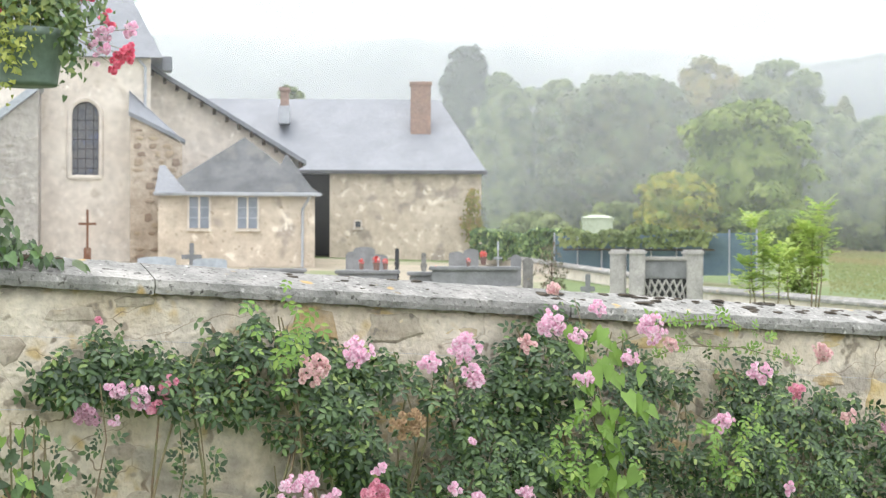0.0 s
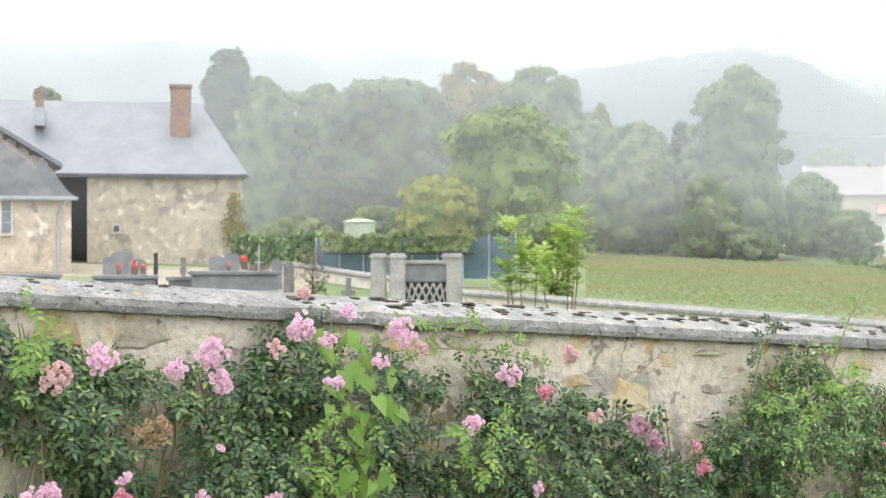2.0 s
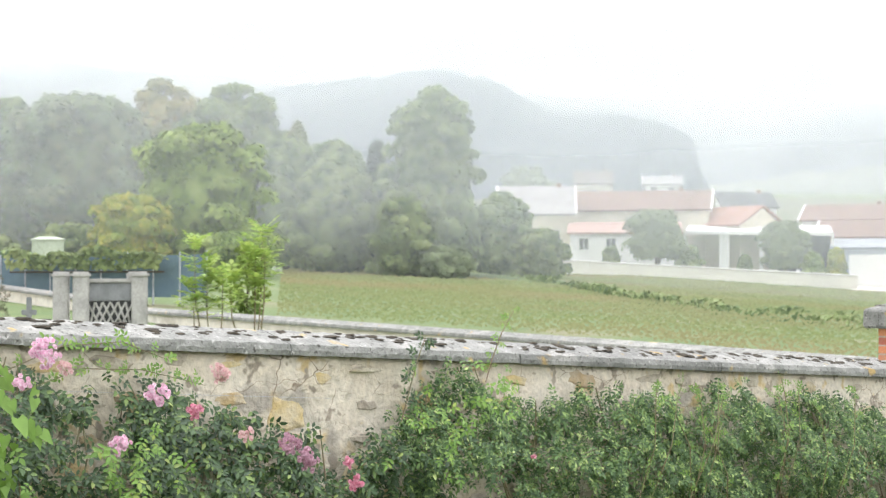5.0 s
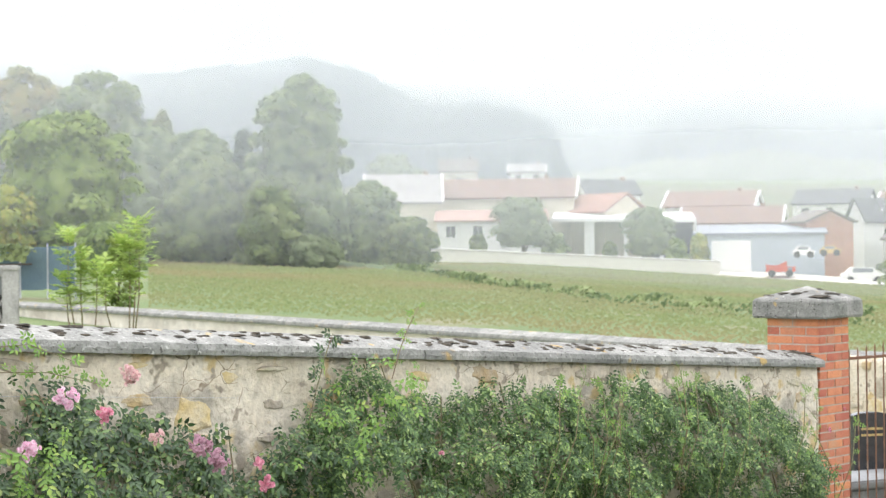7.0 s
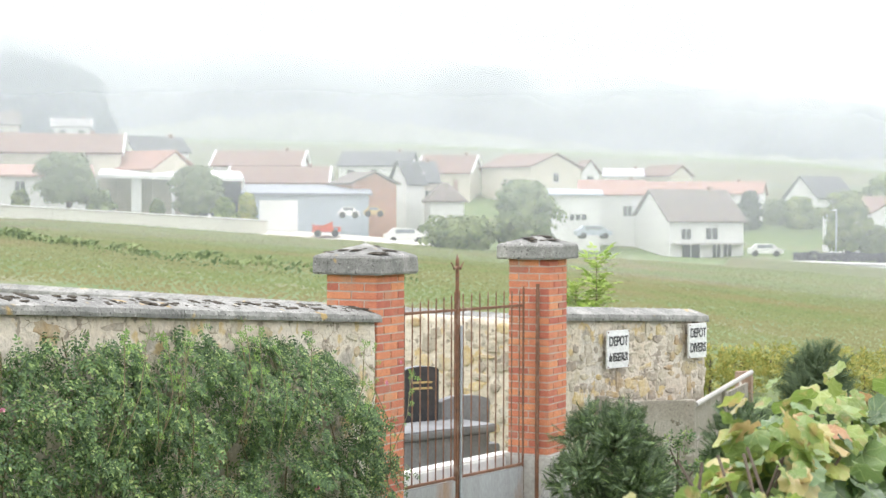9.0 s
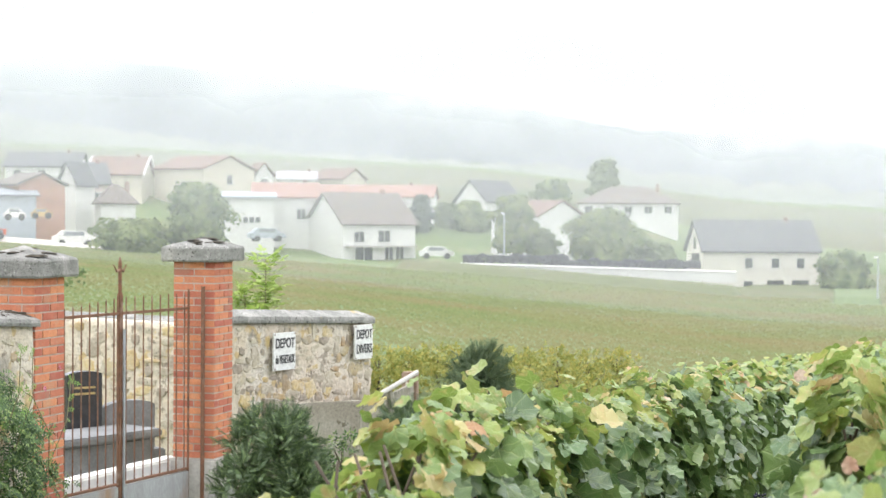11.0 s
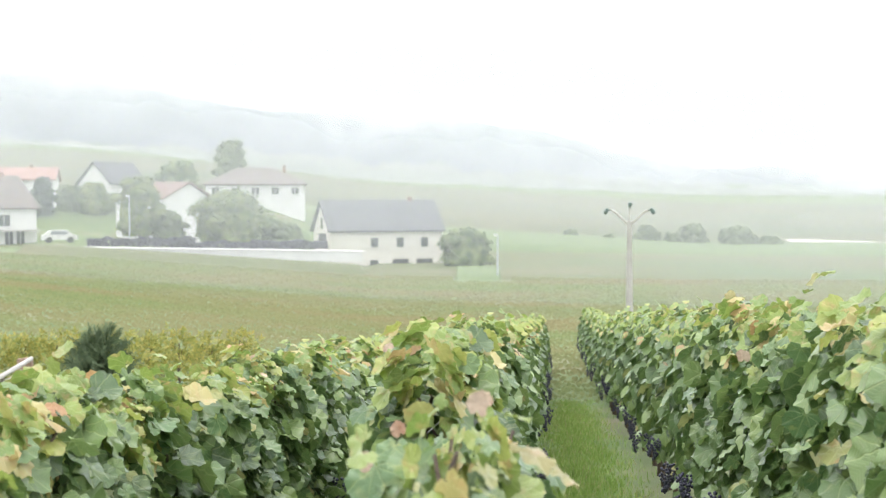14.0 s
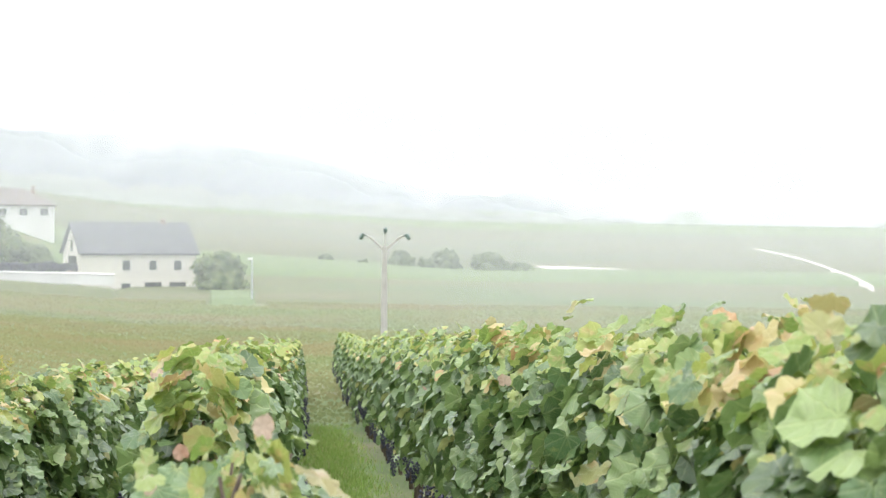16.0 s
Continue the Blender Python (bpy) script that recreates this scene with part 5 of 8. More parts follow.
# ---------------------------------------------------------------- glowing hill backdrops
def hill(name, label, r, tops, low, colour, glow):
    """A far wooded ridge: a plain backdrop whose own glow stands in for haze."""
    m = bpy.data.materials.new(name)
    m.use_nodes = True
    n, l = m.node_tree.nodes, m.node_tree.links
    p = n["Principled BSDF"]
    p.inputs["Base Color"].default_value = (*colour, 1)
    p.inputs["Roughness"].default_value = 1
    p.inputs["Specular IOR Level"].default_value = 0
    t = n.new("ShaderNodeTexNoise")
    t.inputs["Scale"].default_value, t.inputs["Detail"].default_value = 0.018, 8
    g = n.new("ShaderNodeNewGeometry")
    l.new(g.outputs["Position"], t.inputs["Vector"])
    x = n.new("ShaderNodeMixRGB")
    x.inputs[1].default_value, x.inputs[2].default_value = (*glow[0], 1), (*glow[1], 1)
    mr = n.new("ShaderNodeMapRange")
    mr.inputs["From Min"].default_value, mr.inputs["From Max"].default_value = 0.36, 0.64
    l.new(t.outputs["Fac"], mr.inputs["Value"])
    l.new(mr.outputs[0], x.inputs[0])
    # emission brightens the ridge as haze would
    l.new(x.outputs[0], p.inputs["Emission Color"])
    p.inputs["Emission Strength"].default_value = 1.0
    v, f = [], []
    az = np.linspace(tops[0][0], tops[-1][0], 260)
    for i, a in enumerate(az):
        e = float(np.interp(a, [q[0] for q in tops], [q[1] for q in tops]))
        e += (0.16 if a < 74 else 0.32) * noise.noise(Vector((a * 0.9, r, 0))) + (0.12 if r > 600 else 0.22) * noise.noise(Vector((a * 2.5, r, 3))) + (0.11 if r > 600 else 0.12) * noise.noise(Vector((a * 9, r, 5)))
        for j in range(9):
            q = j / 8
            rr = r * (1 + 0.25 * q)
            x0, y0 = polar2(a, rr)
            v.append((x0, y0, EYE + rr * math.tan(radians(low + (e - low) * q))))
    for i in range(len(az) - 1):
        for j in range(8):
            k = i * 9 + j
            f.append((k, k + 9, k + 10, k + 1))
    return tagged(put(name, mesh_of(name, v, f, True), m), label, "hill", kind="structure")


CREST = [(-20, 7.5), (15, 7.3), (25, 7.0), (30, 6.95), (37, 6.4), (45, 6.0), (55, 5.5), (63, 5.2), (70, 4.6), (76, 3.9), (80, 3.1), (85.5, 3.0), (88, 2.65), (90.2, 2.25), (92.5, 1.6), (95, 1.15), (99.5, 0.95), (102, 0.6), (104, 0.35), (109, 0.1), (150, 0.0)]
hill("backdrop_far", "wooded hill backdrop, its own glow standing in for haze", 860, CREST, -2.5, (0.1, 0.1, 0.1), ((0.08, 0.10, 0.125), (0.175, 0.195, 0.22)))
hill("backdrop_slope", "vineyard slope below the woods, paled by its own glow", 640, [(40, 2.0), (50, 2.6), (58, 3.5), (64, 2.8), (69, 2.25), (74, 2.0), (80, 1.75), (86, 1.2), (95, 0.6), (105, 0.2), (118, 0.0)], -2.0, (0.1, 0.1, 0.1), ((0.19, 0.215, 0.18), (0.26, 0.285, 0.24)))
hill("backdrop_wood", "wooded spur behind the village, hazed by its own glow", 520, [(30, 4.5), (34, 5.4), (38, 6.2), (40.5, 6.5), (43.1, 6.85), (44.6, 6.5), (45.5, 6.1), (46.5, 5.5), (47.3, 5.15), (48, 5.2), (49.2, 5.25), (50.2, 5.0), (51.0, 4.85), (51.6, 4.2), (51.9, 3.2), (52.4, 2.0)], 0.5, (0.06, 0.065, 0.07), ((0.0, 0.01, 0.025), (0.05, 0.065, 0.085)))

# ---------------------------------------------------------------- white sheets standing in for mist
def veil(name, label, r, az0, az1, low, high, stops, colour, patchy=0.25, grain=0.02):
    """A see-through white sheet standing in for haze at distance r, from elevation low to high (numbers or crest
    lists), its density along the height given by stops.
    """
    m = bpy.data.materials.new(name)
    m.use_nodes = True
    n, l = m.node_tree.nodes, m.node_tree.links
    n.remove(n["Principled BSDF"])
    uv = n.new("ShaderNodeUVMap")
    uv.uv_map = "height"
    sx = n.new("ShaderNodeSeparateXYZ")
    l.new(uv.outputs[0], sx.inputs[0])
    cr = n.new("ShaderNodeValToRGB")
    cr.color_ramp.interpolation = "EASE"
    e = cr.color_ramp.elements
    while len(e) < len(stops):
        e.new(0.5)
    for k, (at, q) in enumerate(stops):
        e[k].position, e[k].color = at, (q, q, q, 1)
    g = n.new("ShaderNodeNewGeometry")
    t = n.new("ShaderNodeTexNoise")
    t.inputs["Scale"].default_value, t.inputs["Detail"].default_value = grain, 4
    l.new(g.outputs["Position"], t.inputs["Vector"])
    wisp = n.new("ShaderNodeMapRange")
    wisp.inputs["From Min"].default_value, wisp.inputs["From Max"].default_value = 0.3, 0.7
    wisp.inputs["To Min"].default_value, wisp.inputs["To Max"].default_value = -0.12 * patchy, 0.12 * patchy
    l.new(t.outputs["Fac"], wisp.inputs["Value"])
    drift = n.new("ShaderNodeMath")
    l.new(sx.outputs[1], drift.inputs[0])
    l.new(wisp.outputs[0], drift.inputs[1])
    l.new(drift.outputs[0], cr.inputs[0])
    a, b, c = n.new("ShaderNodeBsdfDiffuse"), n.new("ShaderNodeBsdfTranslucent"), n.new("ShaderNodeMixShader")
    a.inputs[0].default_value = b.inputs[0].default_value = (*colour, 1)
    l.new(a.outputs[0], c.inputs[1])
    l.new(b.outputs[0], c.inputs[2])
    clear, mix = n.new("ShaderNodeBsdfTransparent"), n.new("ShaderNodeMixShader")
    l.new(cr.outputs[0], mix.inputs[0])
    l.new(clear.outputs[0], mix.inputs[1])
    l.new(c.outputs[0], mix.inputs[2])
    l.new(mix.outputs[0], n["Material Output"].inputs[0])

    def level(q, az):
        return float(np.interp(az, [p[0] for p in q], [p[1] for p in q])) if isinstance(q, list) else q
    v, f, w = [], [], []
    azs = np.linspace(az0, az1, 140)
    for az in azs:
        x, y = polar2(az, r)
        zb = ground_z(x, y) if low is None else EYE + r * math.tan(radians(level(low, az)))
        zt = EYE + r * math.tan(radians(level(high, az)))
        for k in range(7):
            v.append((x, y, zb + (zt - zb) * k / 6))
            w.append((0, k / 6))
    for i in range(len(azs) - 1):
        for k in range(6):
            o = i * 7 + k
            f.append((o, o + 7, o + 8, o + 1))
    me = mesh_of(name, v, f, True)
    me.uv_layers.new(name="height")
    me.uv_layers["height"].data.foreach_set("uv", np.array([w[q.vertex_index] for q in me.loops], np.float32).ravel())
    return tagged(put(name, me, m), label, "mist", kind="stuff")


HAZE_WHITE = (0.68, 0.70, 0.72)
FADE_WHITE = (0.86, 0.88, 0.90)
# white sheets that lighten everything behind them as haze would
veil("haze_sheet_near", "see-through white sheet standing in for mist over the graveyard", 50, -12, 128, None, 12.0, [(0, 0), (0.25, 0.07), (0.8, 0.07), (1, 0)], HAZE_WHITE, 1.0, 0.05)
veil("haze_sheet_meadow", "see-through white sheet standing in for mist before the wood", 86, -12, 128, None, 11.0, [(0, 0.04), (0.3, 0.17), (0.8, 0.17), (1, 0)], HAZE_WHITE, 1.0, 0.03)
veil("haze_sheet_wood", "see-through white sheet standing in for mist between the trees", 105, -12, 128, None, 11.0, [(0, 0.12), (0.25, 0.25), (0.8, 0.25), (1, 0)], HAZE_WHITE, 1.0, 0.03)
veil("haze_sheet_field", "see-through white sheet standing in for mist over the vineyard", 141, -12, 128, None, 11.0, [(0, 0.02), (0.2, 0.07), (0.8, 0.10), (1, 0)], HAZE_WHITE, 1.0, 0.02)
veil("haze_sheet_valley", "see-through white sheet standing in for mist behind the village", 290, -12, 128, None, 10.5, [(0, 0.02), (0.12, 0.25), (0.35, 0.33), (0.8, 0.36), (1, 0)], HAZE_WHITE, 0.8, 0.008)
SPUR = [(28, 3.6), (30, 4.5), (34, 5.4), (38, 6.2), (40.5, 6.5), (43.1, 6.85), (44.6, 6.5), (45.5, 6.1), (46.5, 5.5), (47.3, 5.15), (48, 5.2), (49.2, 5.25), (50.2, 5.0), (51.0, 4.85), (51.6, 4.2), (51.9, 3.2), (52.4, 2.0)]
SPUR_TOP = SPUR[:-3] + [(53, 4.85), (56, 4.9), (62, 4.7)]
# sheets added to whiten the crests, so that they fade into the sky
veil("spur_fade", "white sheet added to fade the spur's crest", 505, 22, 62, [(q, e - 3.0) for q, e in SPUR_TOP], [(q, e + 1.2) for q, e in SPUR_TOP], [(0, 0), (0.4, 0.08), (0.6, 0.22), (0.72, 0.38), (0.88, 0.25), (1, 0)], FADE_WHITE, 1.6, 0.012)
veil("crest_fade", "white sheet added to fade the hill tops into the sky", 790, -12, 128, [(q, e - 3.4) for q, e in CREST], [(q, e + 2.6) for q, e in CREST], [(0, 0), (0.3, 0.06), (0.46, 0.28), (0.59, 0.74), (0.70, 0.95), (1, 0.9)], FADE_WHITE, 0.9, 0.02)

# ---------------------------------------------------------------- climbing roses
def leaflet(cx, cy, ang, s):
    """One pointed leaflet, folded along its rib."""
    c, q = math.cos(ang), math.sin(ang)
    pts = [(0, 0, 0), (0.25, 0.34, 0.09), (0, 0.45, -0.02), (-0.25, 0.34, 0.09), (0.2, 0.72, 0.04), (-0.2, 0.72, 0.04), (0, 1.05, -0.10)]
    v = [(cx + s * (x * c - y * q), cy + s * (x * q + y * c), s * z) for x, y, z in pts]
    return v, [(0, 1, 4, 2), (0, 2, 5, 3), (2, 4, 6), (2, 6, 5)]


def compound(n):
    """A feathered leaf of n leaflets, as long as 1."""
    lists = [leaflet(0, 0.66, 0, 0.38)]
    for k in range((n - 1) // 2):
        y = 0.58 - 0.27 * k
        for sg in (-1, 1):
            lists.append(leaflet(0, y, sg * 1.15, 0.34 - 0.03 * k))
    return joined(lists)


def heart():
    v = [(0, 0, 0), (0.28, -0.16, 0.08), (0.42, 0.12, 0.06), (0.27, 0.55, 0.0), (0, 1.08, -0.16), (-0.27, 0.55, 0.0), (-0.42, 0.12, 0.06), (-0.28, -0.16, 0.08), (0, 0.45, -0.06)]
    return v, [(0, 1, 2, 8), (8, 2, 3), (8, 3, 4), (8, 4, 5), (8, 5, 6), (0, 8, 6, 7)]


ROSE_LEAF, FINE_LEAF, HEART = compound(5), compound(7), heart()

# upper edge of the foliage along the wall: x, z
HEDGE_TOP = [(1.5, 1.0), (1.84, 1.17), (2.12, 1.09), (2.36, 1.16), (2.49, 1.22), (2.68, 1.13), (2.84, 1.05), (3.18, 1.01), (3.57, 0.95), (3.78, 1.06), (3.9, 1.16), (4.06, 1.27), (4.22, 1.16), (4.44, 1.04), (4.68, 0.92), (5.02, 0.95), (5.45, 0.86),
             (5.8, 0.72), (6.2, 0.60), (6.55, 0.55), (6.81, 0.66), (7.08, 0.70), (7.27, 0.9), (7.5, 0.93), (7.65, 0.74), (8.0, 0.65), (8.44, 0.70), (9.0, 0.70), (9.38, 0.66), (9.63, 0.45), (9.95, 0.72), (10.32, 0.63), (10.52, 0.45), (11.1, 0.58), (11.6, 0.50), (12.0, 0.40), (12.4, 0.2), (12.65, -0.2), (12.8, -0.9)]


def hedge_low(x):
    """Lower edge: the young roses at the uphill end leave the wall bare below."""
    return float(np.interp(x, [1.5, 2.3, 2.6, 2.75, 3.0, 3.3, 3.6], [0.88, 0.76, 0.62, 0.55, 0.3, -0.3, -1.4]))


def hedge_leaves(x0, x1, count, size, seed, bulge, template, gaps):
    g = np.random.default_rng(seed)
    xs, zs, ys = [], [], []
    hx, hz = zip(*HEDGE_TOP)
    while len(xs) < count:
        x = g.uniform(x0, x1)
        top = np.interp(x, hx, hz) + g.normal(0, 0.035)
        low = max(hedge_low(x), -0.35 - 0.067 * x)
        z = low + (top - low) * g.beta(1.25, 1.05)
        hole = noise.noise(Vector((x * 2.1, z * 2.4, seed)))
        if hole < gaps and g.uniform() < 0.85:
            continue
        d = max(top - z, 0)
        out = bulge * min(1, 0.25 + d * 1.6) * (0.7 + 0.9 * noise.noise(Vector((x * 3.2, z * 3.2, 9.0))))
        y = WY - 0.03 - out * g.beta(2.6, 1.0) - 0.02
        xs.append(x), zs.append(z), ys.append(y)
    p = np.stack([xs, ys, zs], -1)
    n = len(p)
    nn = unit(np.stack([g.normal(0, 0.45, n), -0.8 - 0.3 * g.uniform(size=n), 0.55 + g.normal(0, 0.4, n)], -1))
    down = unit(np.stack([g.normal(0, 0.5, n), -0.25 + g.normal(0, 0.2, n), -0.7 + g.normal(0, 0.35, n)], -1))
    uz = nn
    ux = unit(np.cross(down, uz))
    uy = np.cross(uz, ux)
    return scatter("foliage", *template, p, ux, uy, uz, size * g.uniform(0.65, 1.25, n))


def rose_bloom(seed):
    """A small double rose, unit radius: rings of cupped petals."""
    rs = random.Random(seed)
    lists = []
    for ring, (k, rad, up) in enumerate([(6, 1.0, 0.25), (5, 0.72, 0.5), (4, 0.42, 0.75)]):
        for i in range(k):
            a = 2 * math.pi * (i + 0.5 * ring) / k + rs.uniform(-0.15, 0.15)
            c, s = math.cos(a), math.sin(a)
            w = 0.62 * rad
            prof = [(0.1, 0, 0), (rad * 0.6, w * 0.8, up * 0.55), (rad, w * 0.45, up + 0.05), (rad * 1.02, -w * 0.45, up), (rad * 0.6, -w * 0.8, up * 0.55)]
            v = [(x * c - y * s, x * s + y * c, z) for x, y, z in prof]
            lists.append((v, [(0, 1, 2, 3, 4)]))
    return joined(lists)


BLOOMS = [rose_bloom(i) for i in range(4)]
M["petal"] = leafy("pink rose petals", [(0, (0.82, 0.42, 0.60)), (0.5, (0.88, 0.60, 0.73)), (1, (0.92, 0.77, 0.84))], 0.6, 0.35)
M["petal_pale"] = leafy("pale pink petals", [(0, (0.74, 0.42, 0.44)), (0.5, (0.8, 0.55, 0.55)), (1, (0.82, 0.66, 0.60))], 0.6, 0.35)
M["petal_deep"] = leafy("deep pink petals", [(0, (0.68, 0.2, 0.32)), (0.6, (0.8, 0.36, 0.46)), (1, (0.86, 0.5, 0.58))], 0.6, 0.35)
M["petal_mauve"] = leafy("fading mauve petals", [(0, (0.45, 0.22, 0.3)), (1, (0.68, 0.44, 0.52))], 0.6, 0.3)
M["dried"] = leafy("dried flower heads", [(0, (0.28, 0.17, 0.09)), (1, (0.5, 0.36, 0.2))], 0.9, 0.1)
M["leaf_rose_fine"] = leafy("fine grey-green leaves", [(0, (0.028, 0.062, 0.020)), (0.5, (0.078, 0.150, 0.044)), (0.82, (0.155, 0.250, 0.072)), (0.94, (0.28, 0.38, 0.12)), (1, (0.40, 0.48, 0.17))], 0.55, 0.16, 0.25, 0.0)
M["leaf_lime"] = leafy("light green climbing leaves", [(0, (0.13, 0.26, 0.035)), (0.7, (0.21, 0.36, 0.05)), (1, (0.36, 0.44, 0.09))], 0.5, 0.35)
M["cane"] = surface("green-brown cane", (0.16, 0.17, 0.07), (0.2, 0.13, 0.08), 12, 0.7, 0.2, 60)


def bloom(root, x, z, size, material, seed, y=None):
    g = np.random.default_rng(seed)
    n = int(min(54, max(2, (size / 0.021) ** 2)))
    bm_lists = []
    y = WY - 0.54 if y is None else y
    for i in range(n):
        d = unit(g.normal(size=3)) * size * 0.52 * g.uniform(0.1, 1) ** 0.5
        c = Vector((x + d[0], y + d[1] * 0.6, z + d[2] * 0.9))
        face = Vector((d[0] * 6, -1, 0.35 + d[2] * 5)).normalized()
        q = face.to_track_quat("Z", "Y").to_matrix()
        v, f = BLOOMS[i % 4]
        s = g.uniform(0.010, 0.018)
        bm_lists.append(([c + q @ (Vector(p) * s) for p in v], f))
    tagged(put("bloom", mesh_of("bloom", *joined(bm_lists), True), material, root), kind="stuff")


def canes(root, x0, x1, count, seed, top=None):
    rs = random.Random(seed)
    lists = []
    hx, hz = zip(*HEDGE_TOP)
    for i in range(count):
        x = rs.uniform(x0, x1)
        xe = x + rs.uniform(-0.7, 0.7)
        zt = float(np.interp(xe, hx, hz)) + rs.uniform(-0.15, 0.02)
        y0 = WY - 0.12
        zb = ground_z(x, y0)
        pts = []
        for j in range(7):
            q = j / 6
            pts.append((x + (xe - x) * q ** 1.4 + rs.uniform(-0.03, 0.03), y0 - 0.1 * math.sin(q * 3) + rs.uniform(-0.03, 0.03), zb + (zt - zb) * q))
        put("cane", mesh_of("cane", *tube(pts, [0.011 - 0.0012 * j for j in range(7)], 5)), "cane", root)


def arching_shoot(root, pts, leaves, size, material, seed, template):
    """A thin shoot with leaves along it."""
    rs = random.Random(seed)
    put("shoot", mesh_of("shoot", *tube(pts, [0.0035] * (len(pts) - 1) + [0.0015], 4)), "cane", root)
    g = np.random.default_rng(seed)
    arr = np.array(pts, float)
    s = np.linspace(0.1, 1, leaves) * (len(pts) - 1)
    p = np.stack([np.interp(s, np.arange(len(pts)), arr[:, i]) for i in range(3)], -1)
    nn = unit(np.stack([g.normal(0, 0.4, leaves), -1 + 0 * s, 0.4 + g.normal(0, 0.3, leaves)], -1))
    ux, uy, uz = frames(nn, np.tile([0, 0, 1.0], (leaves, 1)), g.uniform(-2.2, 2.2, leaves))
    put("shoot_leaves", scatter("shoot_leaves", *template, p, ux, uy, uz, size * g.uniform(0.7, 1.2, leaves)), material, root)


ROSES = [
    # label, x0, x1, leaves, leaf length, bulge, template, material, gaps
    ("young climbing rose with pink blooms on the wall", 1.5, 3.1, 620, 0.12, 0.26, ROSE_LEAF, "leaf_rose", -0.08),
    ("dark-leaved climbing rose with pale pink clusters", 2.7, 4.0, 1550, 0.115, 0.42, ROSE_LEAF, "leaf_rose", -0.11),
    ("climbing rose mixed with bright bindweed leaves", 3.7, 5.3, 2100, 0.112, 0.46, ROSE_LEAF, "leaf_rose", -0.24),
    ("arching climbing rose with mauve fading clusters", 5.0, 7.2, 2700, 0.115, 0.42, ROSE_LEAF, "leaf_rose", -0.28),
    ("dense fine-leaved climbing shrub covering the wall", 6.9, 9.6, 4300, 0.096, 0.5, FINE_LEAF, "leaf_rose_fine", -0.36),
    ("dense fine-leaved climbing shrub reaching the gate", 9.4, 12.8, 5300, 0.096, 0.55, FINE_LEAF, "leaf_rose_fine", -0.4),
]
BUSH = []
for i, (label, x0, x1, n, s, bu, tp, mt, gp) in enumerate(ROSES):
    root = thing("climbing_rose", label, "climbing rose", "roses along the wall")
    canes(root, x0 + 0.2, x1 - 0.2, 9, 40 + i)
    tagged(put("foliage", hedge_leaves(x0, x1, n, s, 60 + i, bu, tp, gp), mt, root), kind="stuff")
    BUSH.append(root)

BLOOM_AT = [(3.34, 1.04, 0.16, "petal"), (3.39, 0.91, 0.12, "petal"), (3.16, 0.97, 0.10, "petal"), (2.82, 1.03, 0.15, "petal"), (2.61, 0.96, 0.15, "petal_pale"), (2.05, 0.87, 0.10, "petal_deep"), (2.0, 0.78, 0.08, "petal_deep"),
            (1.92, 0.84, 0.13, "petal"), (1.82, 0.86, 0.09, "petal"), (4.34, 1.11, 0.16, "petal"), (4.24, 1.19, 0.10, "petal"), (3.93, 1.08, 0.09, "petal"), (3.66, 1.04, 0.09, "petal_pale"), (3.97, 0.88, 0.10, "petal"), (4.22, 0.97, 0.08, "petal"),
            (3.79, 1.15, 0.15, "petal"), (4.45, 1.03, 0.07, "petal_pale"), (4.97, 0.88, 0.13, "petal"), (5.19, 0.78, 0.09, "petal_deep"), (4.76, 0.64, 0.11, "petal"), (3.99, 1.29, 0.08, "petal_pale"), (2.52, 0.42, 0.18, "petal")]
BLOOM_MORE = [(2.6, 0.47, 0.09, "petal"), (2.92, 0.5, 0.07, "petal"), (2.9, 0.4, 0.12, "petal_deep"), (3.66, 0.35, 0.10, "petal"), (3.4, 0.35, 0.07, "petal"), (3.29, 0.39, 0.06, "petal"), (1.7, 0.76, 0.12, "petal_mauve"), (1.81, 0.74, 0.05, "petal"), (3.38, 0.6, 0.04, "petal"),
              (5.15, 0.29, 0.06, "petal"), (2.7, 0.39, 0.09, "petal"), (5.8, 0.58, 0.13, "petal_mauve"), (5.92, 0.48, 0.14, "petal_mauve"), (6.2, 0.44, 0.07, "petal_deep"), (6.26, 0.33, 0.10, "petal_deep"), (7.66, 0.37, 0.04, "petal_deep"),
              (5.35, 0.97, 0.12, "petal_pale"), (5.52, 0.64, 0.08, "petal_pale"), (3.06, 0.70, 0.16, "dried"), (1.74, 1.17, 0.035, "petal_deep"), (12.3, 0.12, 0.04, "petal_deep"), (12.55, 0.28, 0.035, "petal_deep"), (11.2, -0.6, 0.04, "petal_deep")]
for i, (x, z, s, mt) in enumerate(BLOOM_AT + BLOOM_MORE):
    home = BUSH[0] if x < 2.7 else BUSH[1] if x < 3.7 else BUSH[2] if x < 5.1 else BUSH[3] if x < 7 else BUSH[4] if x < 9.5 else BUSH[5]
    bloom(home, x, z, s, mt, 300 + i, WY - 0.2 if z > 1.15 or x < 2.2 else None)

